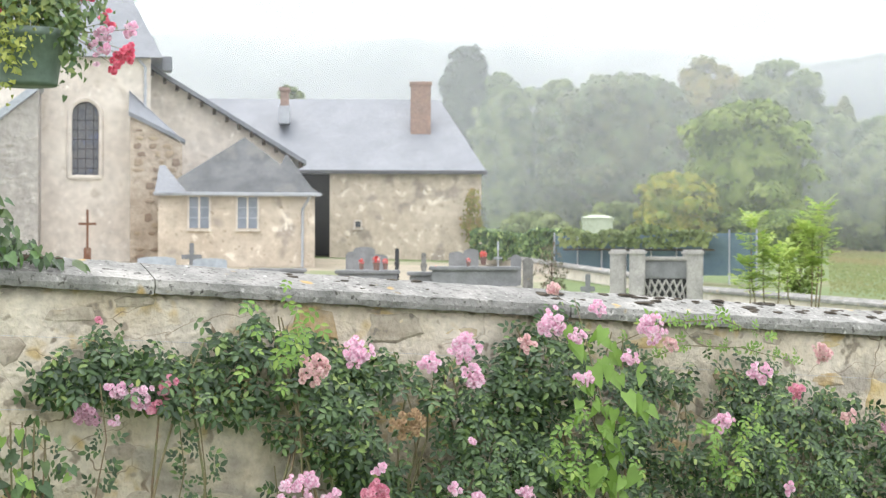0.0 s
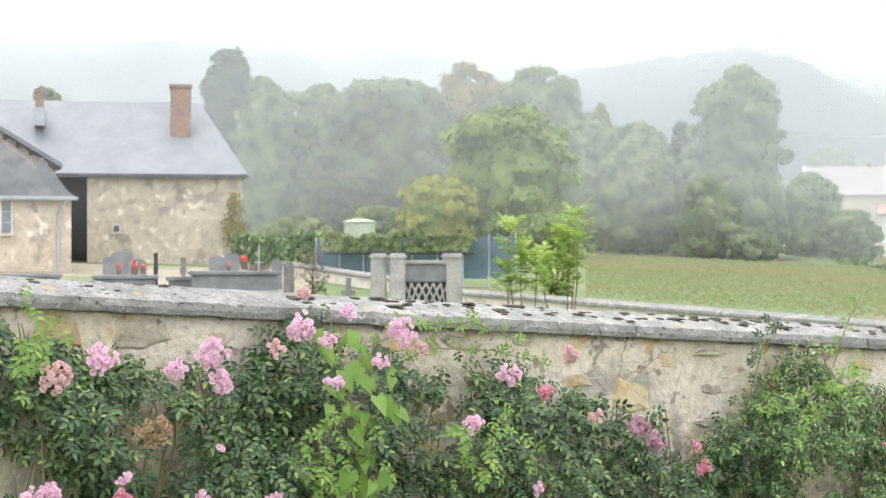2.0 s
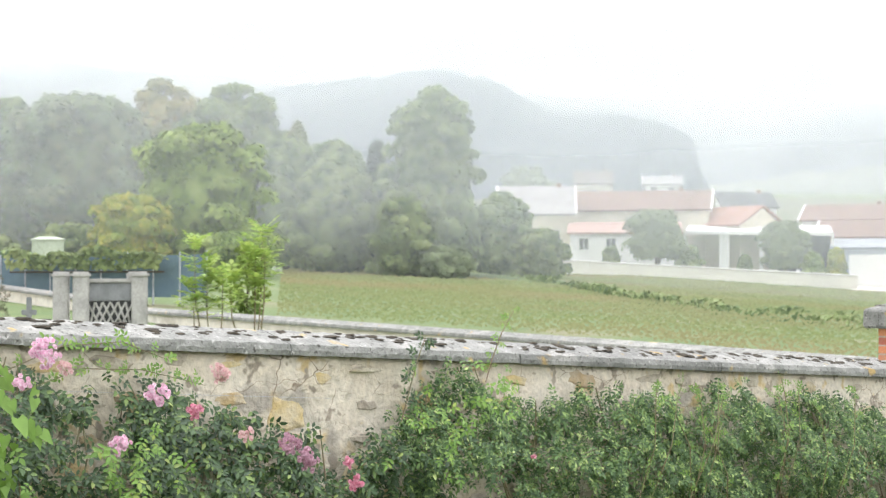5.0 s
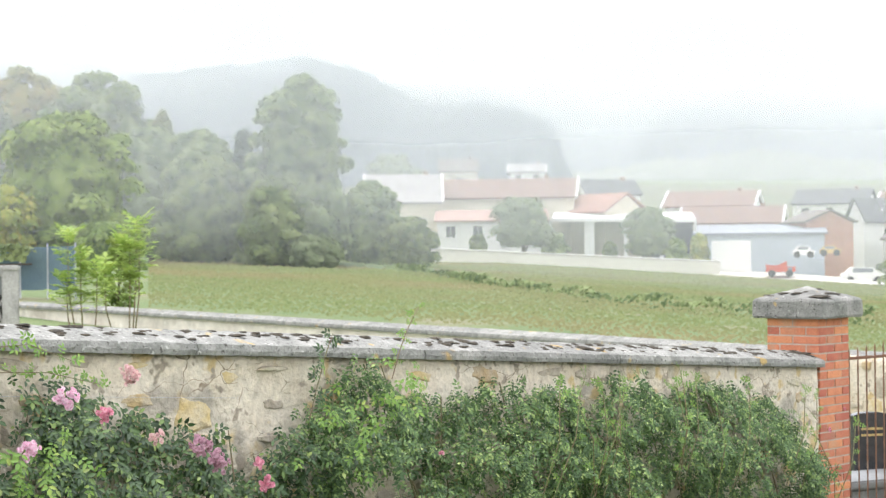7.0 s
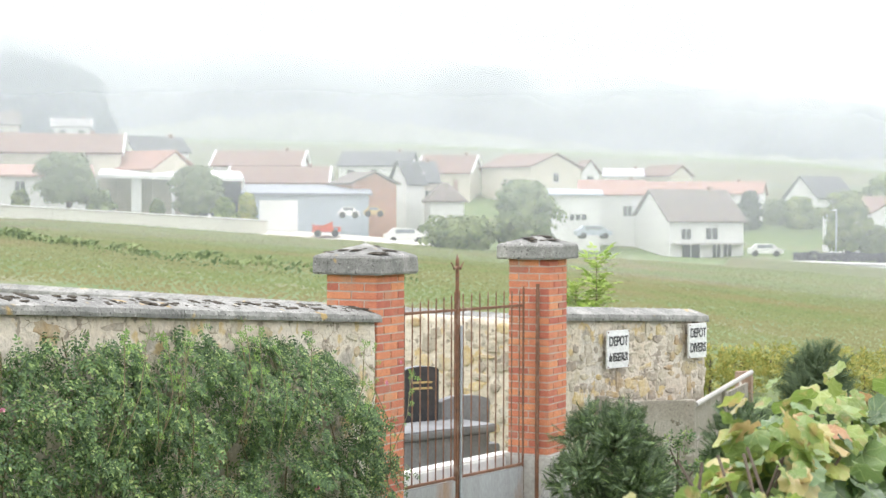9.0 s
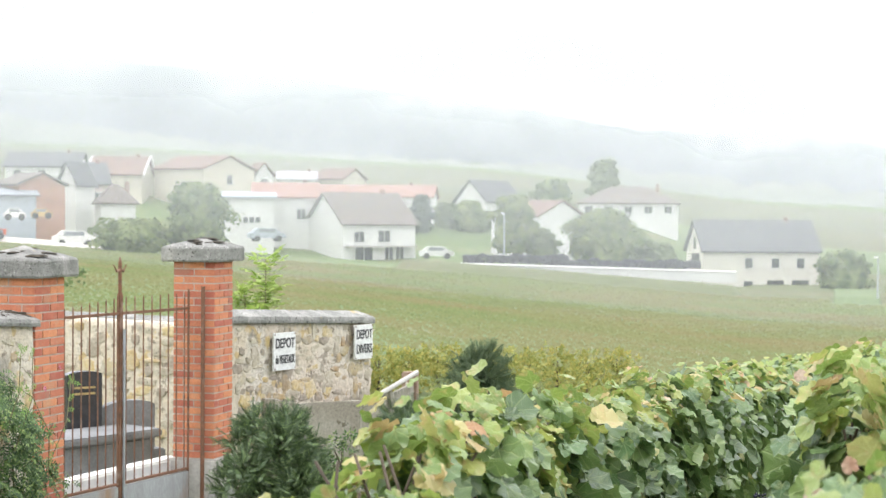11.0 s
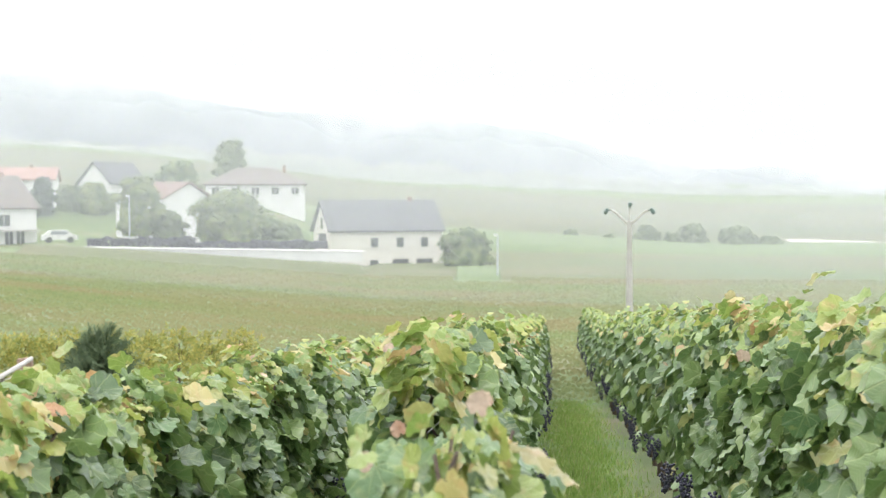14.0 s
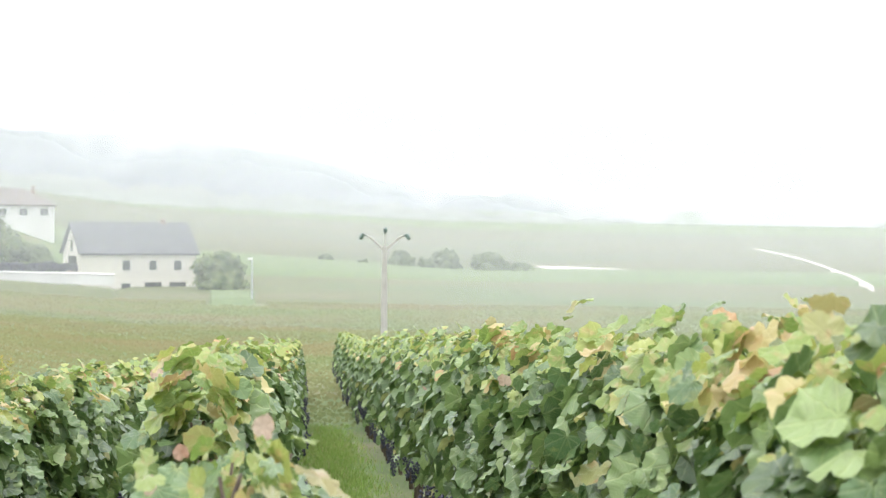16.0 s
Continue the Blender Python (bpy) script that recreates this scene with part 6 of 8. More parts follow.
# bright bindweed column and yellowish fronds among the roses
def bindweed():
    root = thing("bindweed", "bright green bindweed climbing through the roses", "climber", "roses along the wall")
    g = np.random.default_rng(5)
    n = 84
    z = g.uniform(-0.1, 1.12, n)
    x = 4.07 + (1.06 - z) * 0.14 + g.normal(0, 0.085 + 0.04 * (z > 0.7), n)
    p = np.stack([x, WY - 0.5 + g.normal(0, 0.03, n), z], -1)
    nn = unit(np.stack([g.normal(0, 0.4, n), -1 + 0 * z, 0.35 + g.normal(0, 0.3, n)], -1))
    ux, uy, uz = frames(nn, np.tile([0, 0, -1.0], (n, 1)), g.normal(0, 0.5, n))
    put("vine_stem", mesh_of("vine_stem", *tube([(4.3, WY - 0.4, ground_z(4.3, WY)), (4.25, WY - 0.47, 0.0), (4.12, WY - 0.48, 0.7), (4.05, WY - 0.3, 1.25)], [0.006, 0.005, 0.004, 0.002], 5)), "cane", root)
    for i in range(n):
        me = LEAF_HEART
        m = Matrix((ux[i], uy[i], uz[i])).transposed().to_4x4()
        m.translation = p[i]
        ob = put("leaf", me, None, root, at=m @ Matrix.Scale(0.088 * g.uniform(0.5, 1.3), 4))


LEAF_HEART = mesh_of("leaf", *HEART, True)
LEAF_HEART.materials.append(M["leaf_lime"])
bindweed()
for (x, z, w, k) in ((3.98, 0.55, 0.12, 34), (4.85, 0.56, 0.12, 40), (2.55, 1.15, 0.10, 26), (6.9, 0.62, 0.16, 30), (7.35, 0.78, 0.12, 30)):
    g = np.random.default_rng(int(x * 100))
    p = np.stack([x + g.normal(0, w, k), WY - 0.52 + g.normal(0, 0.04, k), z + g.normal(0, w * 0.9, k)], -1)
    nn = unit(np.stack([g.normal(0, 0.4, k), -1 + 0 * p[:, 0], 0.5 + g.normal(0, 0.3, k)], -1))
    ux, uy, uz = frames(nn, np.tile([0, 0, -1.0], (k, 1)), g.normal(0, 0.6, k))
    home = BUSH[0] if x < 2.7 else BUSH[2] if x < 5.1 else BUSH[3] if x < 7 else BUSH[4]
    put("young_leaves", scatter("young_leaves", *ROSE_LEAF, p, ux, uy, uz, 0.11 * g.uniform(0.7, 1.2, k)), "leaf_lime", home, "yellow-green young leaves")
y1 = WY - 0.2
arching_shoot(BUSH[4], [(7.6, y1, 0.8), (7.66, y1, 0.95), (7.74, y1, 1.1), (7.85, y1, 1.24)], 22, 0.06, "leaf_lime", 1, ROSE_LEAF)
arching_shoot(BUSH[4], [(6.9, y1, 0.6), (6.97, y1, 0.8), (7.05, y1, 1.0), (7.1, y1, 1.1)], 22, 0.09, "leaf_rose", 2, ROSE_LEAF)
arching_shoot(BUSH[2], [(4.3, y1, 1.0), (4.6, y1 - 0.05, 1.12), (4.95, y1 - 0.05, 1.13), (5.2, y1 - 0.1, 1.03)], 26, 0.09, "leaf_lime", 3, ROSE_LEAF)
arching_shoot(BUSH[2], [(4.4, y1, 0.9), (4.75, y1, 1.0), (5.1, y1, 0.98), (5.5, y1, 0.88)], 26, 0.08, "leaf_lime", 4, ROSE_LEAF)
for i, (x, zt) in enumerate(((2.1, 0.75), (2.2, 0.7), (1.75, 0.9), (2.55, 0.5), (1.5, 0.75))):
    arching_shoot(BUSH[0], [(x, y1, zt), (x + 0.03, y1, zt - 0.25), (x - 0.02, y1, zt - 0.5), (x + 0.02, y1, zt - 0.9), (x, y1 + 0.05, ground_z(x, 7.3))], 34, 0.10, "leaf_rose", 10 + i, ROSE_LEAF)
for i in range(16):
    rs = random.Random(i)
    x = rs.uniform(8.2, 12.6)
    hz = float(np.interp(x, [q[0] for q in HEDGE_TOP], [q[1] for q in HEDGE_TOP]))
    dx = rs.uniform(-0.35, 0.35)
    arching_shoot(BUSH[4 if x < 9.5 else 5], [(x, WY - 0.5, hz - 0.75), (x + dx * 0.5, WY - 0.6, hz - 0.35), (x + dx, WY - 0.55, hz - 0.05), (x + dx * 1.5, WY - 0.5, hz + rs.uniform(-0.05, 0.08))], 12, 0.07, "leaf_lime", 30 + i, FINE_LEAF)
# training wires on the bare stretch of wall
wires = thing("training_wires", "thin grey wires stretched along the wall", "wire")
for z in (1.1, 0.78, 0.35):
    put("wire", mesh_of("wire", *tube([(-2, WY - 0.03, z + 0.2), (2.5, WY - 0.03, z - 0.06), (6.5, WY - 0.03, z - 0.35)], [0.0013] * 3, 4)), "zinc", wires)

# ---------------------------------------------------------------- vine rows
def vine_leaf(seed):
    """A five-lobed vine leaf, about 1 across, cupped, stalk at the origin, tip along +y."""
    rs = random.Random(seed)
    out = [(0, 0.03), (0.10, -0.13), (0.26, -0.19), (0.40, -0.13), (0.50, -0.04), (0.54, 0.09), (0.58, 0.19), (0.55, 0.29), (0.60, 0.42), (0.54, 0.52), (0.50, 0.64), (0.40, 0.66), (0.31, 0.77), (0.17, 0.82), (0, 0.95), (-0.16, 0.83), (-0.31, 0.77), (-0.39, 0.66), (-0.50, 0.64), (-0.55, 0.51), (-0.60, 0.41), (-0.55, 0.28), (-0.58, 0.18), (-0.54, 0.09), (-0.50, -0.05), (-0.40, -0.13), (-0.26, -0.19), (-0.10, -0.13)]
    cup, fold, tip, wave = rs.uniform(-0.42, 0.16), rs.uniform(-0.2, 0.3), rs.uniform(0.1, 0.6), rs.uniform(0, 6)
    def lift(x, y):
        return cup * (x * x + (y - 0.35) ** 2) + fold * abs(x) - tip * max(y - 0.3, 0) ** 2 + 0.05 * math.sin(7 * math.atan2(x, y - 0.3) + wave) * math.hypot(x, y - 0.3) * 2 + rs.uniform(-0.03, 0.03)
    v = [(x, y, lift(x, y)) for x, y in out] + [(0, 0.36, lift(0, 0.36))]
    n = len(out)
    f = [(n, i, (i + 1) % n) for i in range(n)]
    return v, f


VLEAF = [vine_leaf(i) for i in range(5)]


def vine_leaf_far(seed):
    """The same leaf with fewer points, for the plants further down the rows."""
    v, f = vine_leaf(seed)
    keep = [0, 2, 4, 8, 11, 14, 17, 20, 24, 26]
    w = [v[k] for k in keep] + [v[-1]]
    return w, [(len(keep), i, (i + 1) % len(keep)) for i in range(len(keep))]


VLEAF_FAR = [vine_leaf_far(i) for i in range(5)]


def vine_canopy(seed, n, L, z0, z1, thick):
    """Leaf places of one vine plant on its trellis: along x, both flanks and the top."""
    g = np.random.default_rng(seed)
    x = g.uniform(-L / 2, L / 2, n)
    z = z0 + (z1 - z0) * g.beta(1.5, 1.15, n)
    z += 0.05 * np.sin(x * 9 + seed) * (z > z1 - 0.25)
    side = np.sign(g.normal(size=n))
    top = (z - z0) / (z1 - z0)
    w = thick * (1 - 0.45 * np.clip(top - 0.55, 0, 1) / 0.45) * (0.85 + 0.4 * np.sin(x * 6 + seed * 2) * np.sin(z * 7 + seed))
    y = side * w * g.beta(2.2, 0.9, n)
    p = np.stack([x, y, z], -1)
    nn = unit(np.stack([g.normal(-0.2, 0.6, n), side * (0.8 - 0.35 * top) + g.normal(0, 0.3, n), 0.5 + 0.55 * top ** 3 + g.normal(0, 0.35, n)], -1))
    tipdir = unit(np.stack([g.normal(0, 0.55, n), side * 0.35 + 0 * x, -0.75 + g.normal(0, 0.35, n) + 0.5 * (top > 0.93)], -1))
    ux = unit(np.cross(tipdir, nn))
    uy = np.cross(nn, ux)
    size = 0.082 * g.uniform(0.45, 1.2, n) * (1 - 0.25 * (top > 0.9))
    return p, ux, uy, nn, size


def split_scatter(name, p, ux, uy, uz, size, shapes=VLEAF):
    """The five leaf shapes mixed in one mesh."""
    bm_v, parts_ = [], []
    k = np.arange(len(p)) % 5
    meshes = []
    for i in range(5):
        s = k == i
        meshes.append(scatter(name, *shapes[i], p[s], ux[s], uy[s], uz[s], size[s], True))
    bm = bmesh.new()
    for m in meshes:
        bm.from_mesh(m)
        bpy.data.meshes.remove(m)
    me = bpy.data.meshes.new(name)
    bm.to_mesh(me)
    bm.free()
    me.polygons.foreach_set("use_smooth", np.ones(len(me.polygons), bool))
    return me


VINE_L = 1.15
CANOPY = []
for i in range(9):
    many = 780 if i < 5 else 640
    lots = vine_canopy(100 + i, many, VINE_L, 0.36, 1.27, 0.22)
    lots = (*lots[:4], lots[4] * (1.27 if i < 5 else 1.15))
    high = lots[0][:, 2] > 1.19 + 0.07 * np.sin(lots[0][:, 0] * 7 + i) + np.random.default_rng(i).normal(0, 0.08, many)
    pair = []
    for name, pick, mt in (("foliage", ~high, "leaf_vine"), ("top_foliage", high, "leaf_top")):
        me = split_scatter(name, *[q[pick] for q in lots], VLEAF if i < 5 else VLEAF_FAR)
        me.materials.append(M[mt])
        pair.append(me)
    CANOPY.append(pair)


def vine_wood(seed):
    rs = random.Random(seed)
    trunk = mesh_of("trunk", *tube([(0, 0, -0.15), (0.02, 0.01, 0.15), (-0.03, 0, 0.32), (0.04, 0.01, 0.48)], [0.028, 0.024, 0.022, 0.02], 7), True)
    trunk.materials.append(M["bark"])
    lists = []
    for k in range(7):
        x = rs.uniform(-0.5, 0.5)
        lists.append(tube([(0.03, 0, 0.45), (x * 0.6, rs.uniform(-0.05, 0.05), 0.55), (x, rs.uniform(-0.12, 0.12), 0.9), (x * 1.1, rs.uniform(-0.14, 0.14), 1.25)], [0.010, 0.008, 0.006, 0.004], 5))
    me = mesh_of("shoots", *joined(lists), True)
    me.materials.append(M["bark"])
    return trunk, me


WOOD = [vine_wood(i) for i in range(4)]
M["grape"] = surface("ripe black grapes", (0.02, 0.02, 0.045), (0.045, 0.045, 0.085), 30, 0.55, 0, spec=0.6)


def bunch(seed):
    rs = random.Random(seed)
    bm = bmesh.new()
    for i in range(44):
        q = i / 44
        w = 0.038 * (1 - q * 0.8) * (0.7 + 0.3 * min(1, q * 6 + 0.4))
        a = rs.uniform(0, 6.28)
        rr = w * rs.uniform(0.4, 1)
        bmesh.ops.create_icosphere(bm, subdivisions=1, radius=rs.uniform(0.0065, 0.0085), matrix=Matrix.Translation((rr * math.cos(a), rr * math.sin(a), -0.12 * q)))
    me = bpy.data.meshes.new("grape_bunch")
    bm.to_mesh(me)
    bm.free()
    me.polygons.foreach_set("use_smooth", np.ones(len(me.polygons), bool))
    me.materials.append(M["grape"])
    return me


BUNCH = [bunch(i) for i in range(4)]
LEAF_ONE = []
for i in range(5):
    me = scatter("leaf", *VLEAF[i], np.zeros((1, 3)), np.array([[1.0, 0, 0]]), np.array([[0, 1.0, 0]]), np.array([[0, 0, 1.0]]), np.ones(1), True)
    LEAF_ONE.append(me)


def vine(x, y, k, lift=0.0, flip=False, grapes=2, detail=False, tall=1.0, slim=1.0):
    root = thing("grapevine", "trellised grapevine with dark grapes and yellowing top leaves" if not lift < -0.1 else "low grapevine with yellow and pinkish top leaves", "grapevine", "vine rows",
                 at=pose(x, y, ground_z(x, y) + lift, 0, 3.83, 180 if flip else 0))
    rs = random.Random(k * 7 + int(x * 10))
    put("trunk", WOOD[k % 4][0], None, root)
    tagged(put("vine_cane", WOOD[k % 4][1], None, root), kind="stuff")
    for name, me, lab in (("foliage", CANOPY[k % 5 if x < 9.5 else 5 + k % 4][0], ""), ("top_foliage", CANOPY[k % 5 if x < 9.5 else 5 + k % 4][1], "yellow-green and rusty top leaves")):
        fo = tagged(put(name, me, None, root, lab), kind="stuff")
        fo.scale = (1, slim, tall)
    for i in range(grapes):
        s = (1 if y < -0.5 else -1) * (-1 if flip else 1)
        tagged(put("grape_bunch", BUNCH[(k + i) % 4], None, root, "bunch of ripe blue-black grapes", at=pose(rs.uniform(-0.5, 0.5), s * rs.uniform(0.27, 0.33), rs.uniform(0.46, 0.74), rs.uniform(-10, 10), rs.uniform(-10, 10), rs.uniform(0, 360)) @ Matrix.Scale(1.3, 4)), kind="stuff")
    if detail:
        p, ux, uy, uz, size = vine_canopy(900 + k, 90, VINE_L, 0.5, 1.32 * tall, 0.27)
        for i in range(len(p)):
            m = Matrix((ux[i], uy[i], uz[i])).transposed().to_4x4()
            m.translation = p[i]
            high = p[i, 2] > 1.2 * tall + 0.06 * math.sin(i * 1.7)
            put("leaf", NEAR_LEAF[(i * 3 + k) % 5 + (5 if high or i % 31 == 0 else 0)], None, root, at=m @ Matrix.Scale(float(size[i]), 4))
    return root


def near_leaves():
    """Single leaves in five shapes and seven colours."""
    out = []
    mats = [vine_blade("vine leaf", [(0, (0.066, 0.135, 0.050)), (0.6, (0.115, 0.205, 0.074)), (1, (0.20, 0.295, 0.095))], True, through=0.28), vine_blade("yellowing vine leaf", [(0, (0.17, 0.26, 0.06)), (0.75, (0.26, 0.33, 0.085)), (1, (0.38, 0.32, 0.14))], True, blotch=(0.46, 0.27, 0.14), most=0.6, through=0.35)]
    for i, mm in enumerate(mats):
        for j in range(5):
            me = VL_MESH[j].copy()
            me.materials.clear()
            me.materials.append(mm)
            out.append(me)
    return out


VL_MESH = LEAF_ONE
NEAR_LEAF = near_leaves()
kk = 0
for y, xs, tall in ((1.36, np.arange(4.7, 36, 1.05), 1.07), (0.30, np.arange(5.35, 40, 1.05), 1.12), (-1.09, np.arange(1.2, 50, 1.05), 1.18), (-2.0, np.arange(0.8, 6, 1.05), 1.16)):
    for x in xs:
        kk += 1
        near = x < 9 and y > -1.5
        vine(float(x), y + 0.03 * math.sin(kk), kk, 0.02 * math.sin(kk * 1.7), kk % 2 == 0, 5 if y < -0.5 and x < 8 else 3 if x < 10 else 1, near, tall)
vine(3.6, 1.34, 5, 0.0, True, 0, True, 0.94, 0.75)
near_vine = vine(3.2, 0.09, 3, 0.0, False, 0, True, 1.0, 0.55)
DRY_LEAF = [q.copy() for q in LEAF_ONE[:3]]
for q in DRY_LEAF:
    q.materials.append(surface("dried vine leaf", (0.62, 0.44, 0.33), (0.70, 0.56, 0.42), 14, 0.8, 0.4, 60, third=(0.50, 0.28, 0.16), vary=0.2, objects=True, through=0.3))
rs = random.Random(5)
for i in range(6):
    put("dried_leaf", DRY_LEAF[i % 3], None, near_vine, "curled dry leaf, pinkish beige", at=pose(rs.uniform(-0.6, 0.4), rs.uniform(-0.12, 0.2), rs.uniform(0.98, 1.34), rs.uniform(30, 110), rs.uniform(-40, 40), rs.uniform(60, 130)) @ Matrix.Scale(rs.uniform(0.03, 0.05), 4))
for i, row in enumerate([q for q in scene.objects if q.get("category") == "grapevine" and q.location.x < 12]):
    put("dried_leaf", DRY_LEAF[i % 3], None, row, "curled dry leaf, pinkish beige", at=pose(rs.uniform(-0.5, 0.5), rs.uniform(-0.26, 0.26), rs.uniform(0.9, 1.36), rs.uniform(30, 110), rs.uniform(-40, 40), rs.uniform(0, 360)) @ Matrix.Scale(rs.uniform(0.03, 0.055), 4))
trellis = thing("trellis", "wooden stakes and wires of the vine rows", "trellis", kind="structure")
for y in (1.36, 0.30, -1.09, -2.0):
    for x in np.arange(2.0, 31, 4.2):
        z = ground_z(x, y)
        if not (0.1 < y < 0.5 and x < 4.9):
            put("stake", mesh_of("stake", *tube([(x, y, z - 0.2), (x, y, z + 1.25)], [0.022, 0.02], 6)), "bark", trellis)
    for h in (0.5, 0.85, 1.15):
        put("wire", mesh_of("wire", *tube([(5.0, y, ground_z(5, y) + h), (18, y, ground_z(18, y) + h), (30, y, ground_z(30, y) + h)], [0.002] * 3, 4)), "zinc", trellis)


def grass_strip():
    """Blades of grass in the alley between the vine rows and along the lane."""
    g = np.random.default_rng(3)
    n = 46000
    x = 2.5 + 29 * g.beta(1.2, 1.4, n)
    y = np.where(g.uniform(size=n) < 0.7, g.normal(-0.36, 0.24, n), g.uniform(1.5, 6.8, n))
    z = np.array([ground_z(a, b) for a, b in zip(x, y)])
    nn = unit(np.stack([g.normal(0, 1, n), g.normal(0, 1, n), 0 * x + 0.2], -1))
    ux, uy, uz = frames(nn, np.tile([0, 0, 1.0], (n, 1)), g.normal(0, 0.35, n))
    me = scatter("grass", [(-0.06, 0, 0), (0.06, 0, 0), (0.03, 0.6, 0.1), (0, 1, 0.3)], [(0, 1, 2, 3)], np.stack([x, y, z - 0.01], -1), ux, uy, uz, g.uniform(0.03, 0.11, n) * (0.8 + 0.2 * np.sin(x * 3.1) * np.sin(x * 1.3 + y * 9)))
    tagged(put("grass", me, "blade"), "short green grass between the vine rows", "grass", kind="stuff")


M["blade"] = leafy("grass blades", [(0, (0.20, 0.34, 0.06)), (0.75, (0.32, 0.46, 0.10)), (1, (0.46, 0.42, 0.2))], 0.7, 0.5)
grass_strip()


def far_vines():
    """The big vineyard below: contour rows of leafy clumps."""
    g = np.random.default_rng(8)
    pts = []
    for r in np.concatenate([np.arange(30, 80, 0.6), np.arange(80, 152, 1.0)]):
        a0, a1 = (38, 112)
        if r < 47:
            a0 = 38 + (47 - r) * 1.75
        da = math.degrees((0.05 + r * 0.0010) / r)
        az = np.arange(a0, a1, da)
        az = az + g.uniform(-0.3, 0.3, len(az)) * da
        for a in az:
            if abs(r - np.interp(a, [44.4, 47.4, 49.2, 53, 58.2, 62], [120, 97, 73, 60, 54, 53])) < 1.2 and a < 62:
                continue
            if 86.6 < a < 88.6 and r > 140:
                continue
            pts.append((r + g.normal(0, 0.18), a))
    pts = np.array(pts)
    x, y = pts[:, 0] * np.sin(np.radians(pts[:, 1])), pts[:, 0] * np.cos(np.radians(pts[:, 1]))
    z = np.array([ground_z(a, b) for a, b in zip(x, y)]) + g.uniform(0.08, 0.24, len(x))
    n = len(x)
    nn = unit(np.stack([-x / np.hypot(x, y) + g.normal(0, 0.25, n), -y / np.hypot(x, y) + g.normal(0, 0.25, n), 1.2 + g.normal(0, 0.15, n)], -1))
    ux, uy, uz = frames(nn, np.tile([0.3, 0.2, 1.0], (n, 1)), g.uniform(0, 6.28, n))
    clump = ([(0, -0.5, 0), (0.45, 0, 0.1), (0, 0.5, 0), (-0.45, 0, 0.1)], [(0, 1, 2, 3)])
    me = scatter("vineyard", *clump, np.stack([x, y, z], -1), ux, uy, uz, g.uniform(0.6, 1.2, n) * (0.06 + pts[:, 0] * 0.0013))
    tagged(put("vineyard", me, "field_leaf"), "wide vineyard of low green rows turning brown", "vineyard", kind="stuff")


M["field_leaf"] = leafy("vineyard leaves", [(0, (0.155, 0.195, 0.068)), (0.6, (0.175, 0.215, 0.075)), (1, (0.20, 0.225, 0.085))], 0.7, 0.3, 0.2, broad=(0.07, (0.225, 0.2, 0.09)))
far_vines()

# ---------------------------------------------------------------- signs
def sign(label, lines, s, z, w, h):
    d = (SW1 - SW0).normalized()
    nrm = Vector((d.y, -d.x, 0))
    p = SW0 + d * s + nrm * 0.075
    root = thing("sign", label, "sign", at=pose(p.x, p.y, z, 0, 0, math.degrees(math.atan2(d.y, d.x))))
    put("board", box(-w / 2, w / 2, -0.012, 0.012, -h / 2, h / 2, 0.004), "signwhite", root)
    for text, zz, size in lines:
        c = bpy.data.curves.new("lettering", "FONT")
        c.body, c.size, c.align_x, c.align_y, c.extrude, c.offset = text, size, "CENTER", "CENTER", 0.002, 0.003
        c.materials.append(M["signblack"])
        ob = new("lettering", c)
        ob.parent = root
        ob.matrix_basis = pose(0, -0.016, zz, 90, 0, 0)
        bpy.context.view_layer.update()
        if ob.dimensions.x > 0:
            ob.scale.x = min(1.0, w * 0.86 / ob.dimensions.x)
    for x, zz in ((-w * 0.46, h * 0.46), (w * 0.46, h * 0.46), (-w * 0.46, -h * 0.46), (w * 0.46, -h * 0.46)):
        put("screw", box(x - 0.008, x + 0.008, -0.018, -0.011, zz - 0.008, zz + 0.008, 0.002), "rust", root)


M["signwhite"] = surface("white enamel", (0.82, 0.82, 0.8), (0.76, 0.76, 0.74), 5, 0.5, 0.05, 30)
M["signblack"] = surface("black sign paint", (0.05, 0.05, 0.055), (0.06, 0.06, 0.06), 5, 0.6, 0)
sign("white sign board for green waste on the stone wall", [("DEPOT", 0.085, 0.15), ("de VEGETAUX", -0.09, 0.13)], 1.11, 0.06, 0.40, 0.41)
sign("white sign board for mixed waste on the stone wall", [("DEPOT", 0.085, 0.15), ("DIVERS", -0.085, 0.15)], 2.66, 0.075, 0.37, 0.40)

# ---------------------------------------------------------------- waste bay of concrete panels
def panel_run(pts, name, label):
    root = thing(name, label, "enclosure", kind="structure")
    for (xa, ya, za), (xb, yb, zb) in zip(pts, pts[1:]):
        a, b = Vector((xa, ya, 0)), Vector((xb, yb, 0))
        d = b - a
        L, ang = d.length, math.degrees(math.atan2(d.y, d.x))
        n = max(1, round(L / 1.5))
        for k in range(n):
            p = a + d * (k / n)
            z0 = za + (zb - za) * (k + 0.5) / n
            for j in range(3):
                put("panel", box(0.05, L / n - 0.05, -0.02, 0.02, -0.42 * (j + 1) + 0.004, -0.42 * j - 0.004, 0.006), "bay_concrete", root, at=pose(p.x, p.y, z0, 0, 0, ang))
            put("post", box(-0.06, 0.06, -0.06, 0.06, -1.5, 0.06, 0.01), "bay_concrete", root, at=pose(p.x, p.y, z0, 0, 0, ang))
    put("post", box(-0.06, 0.06, -0.06, 0.06, -1.5, 0.16, 0.01), "rustpost", root, at=pose(*pts[-1]))
    return root


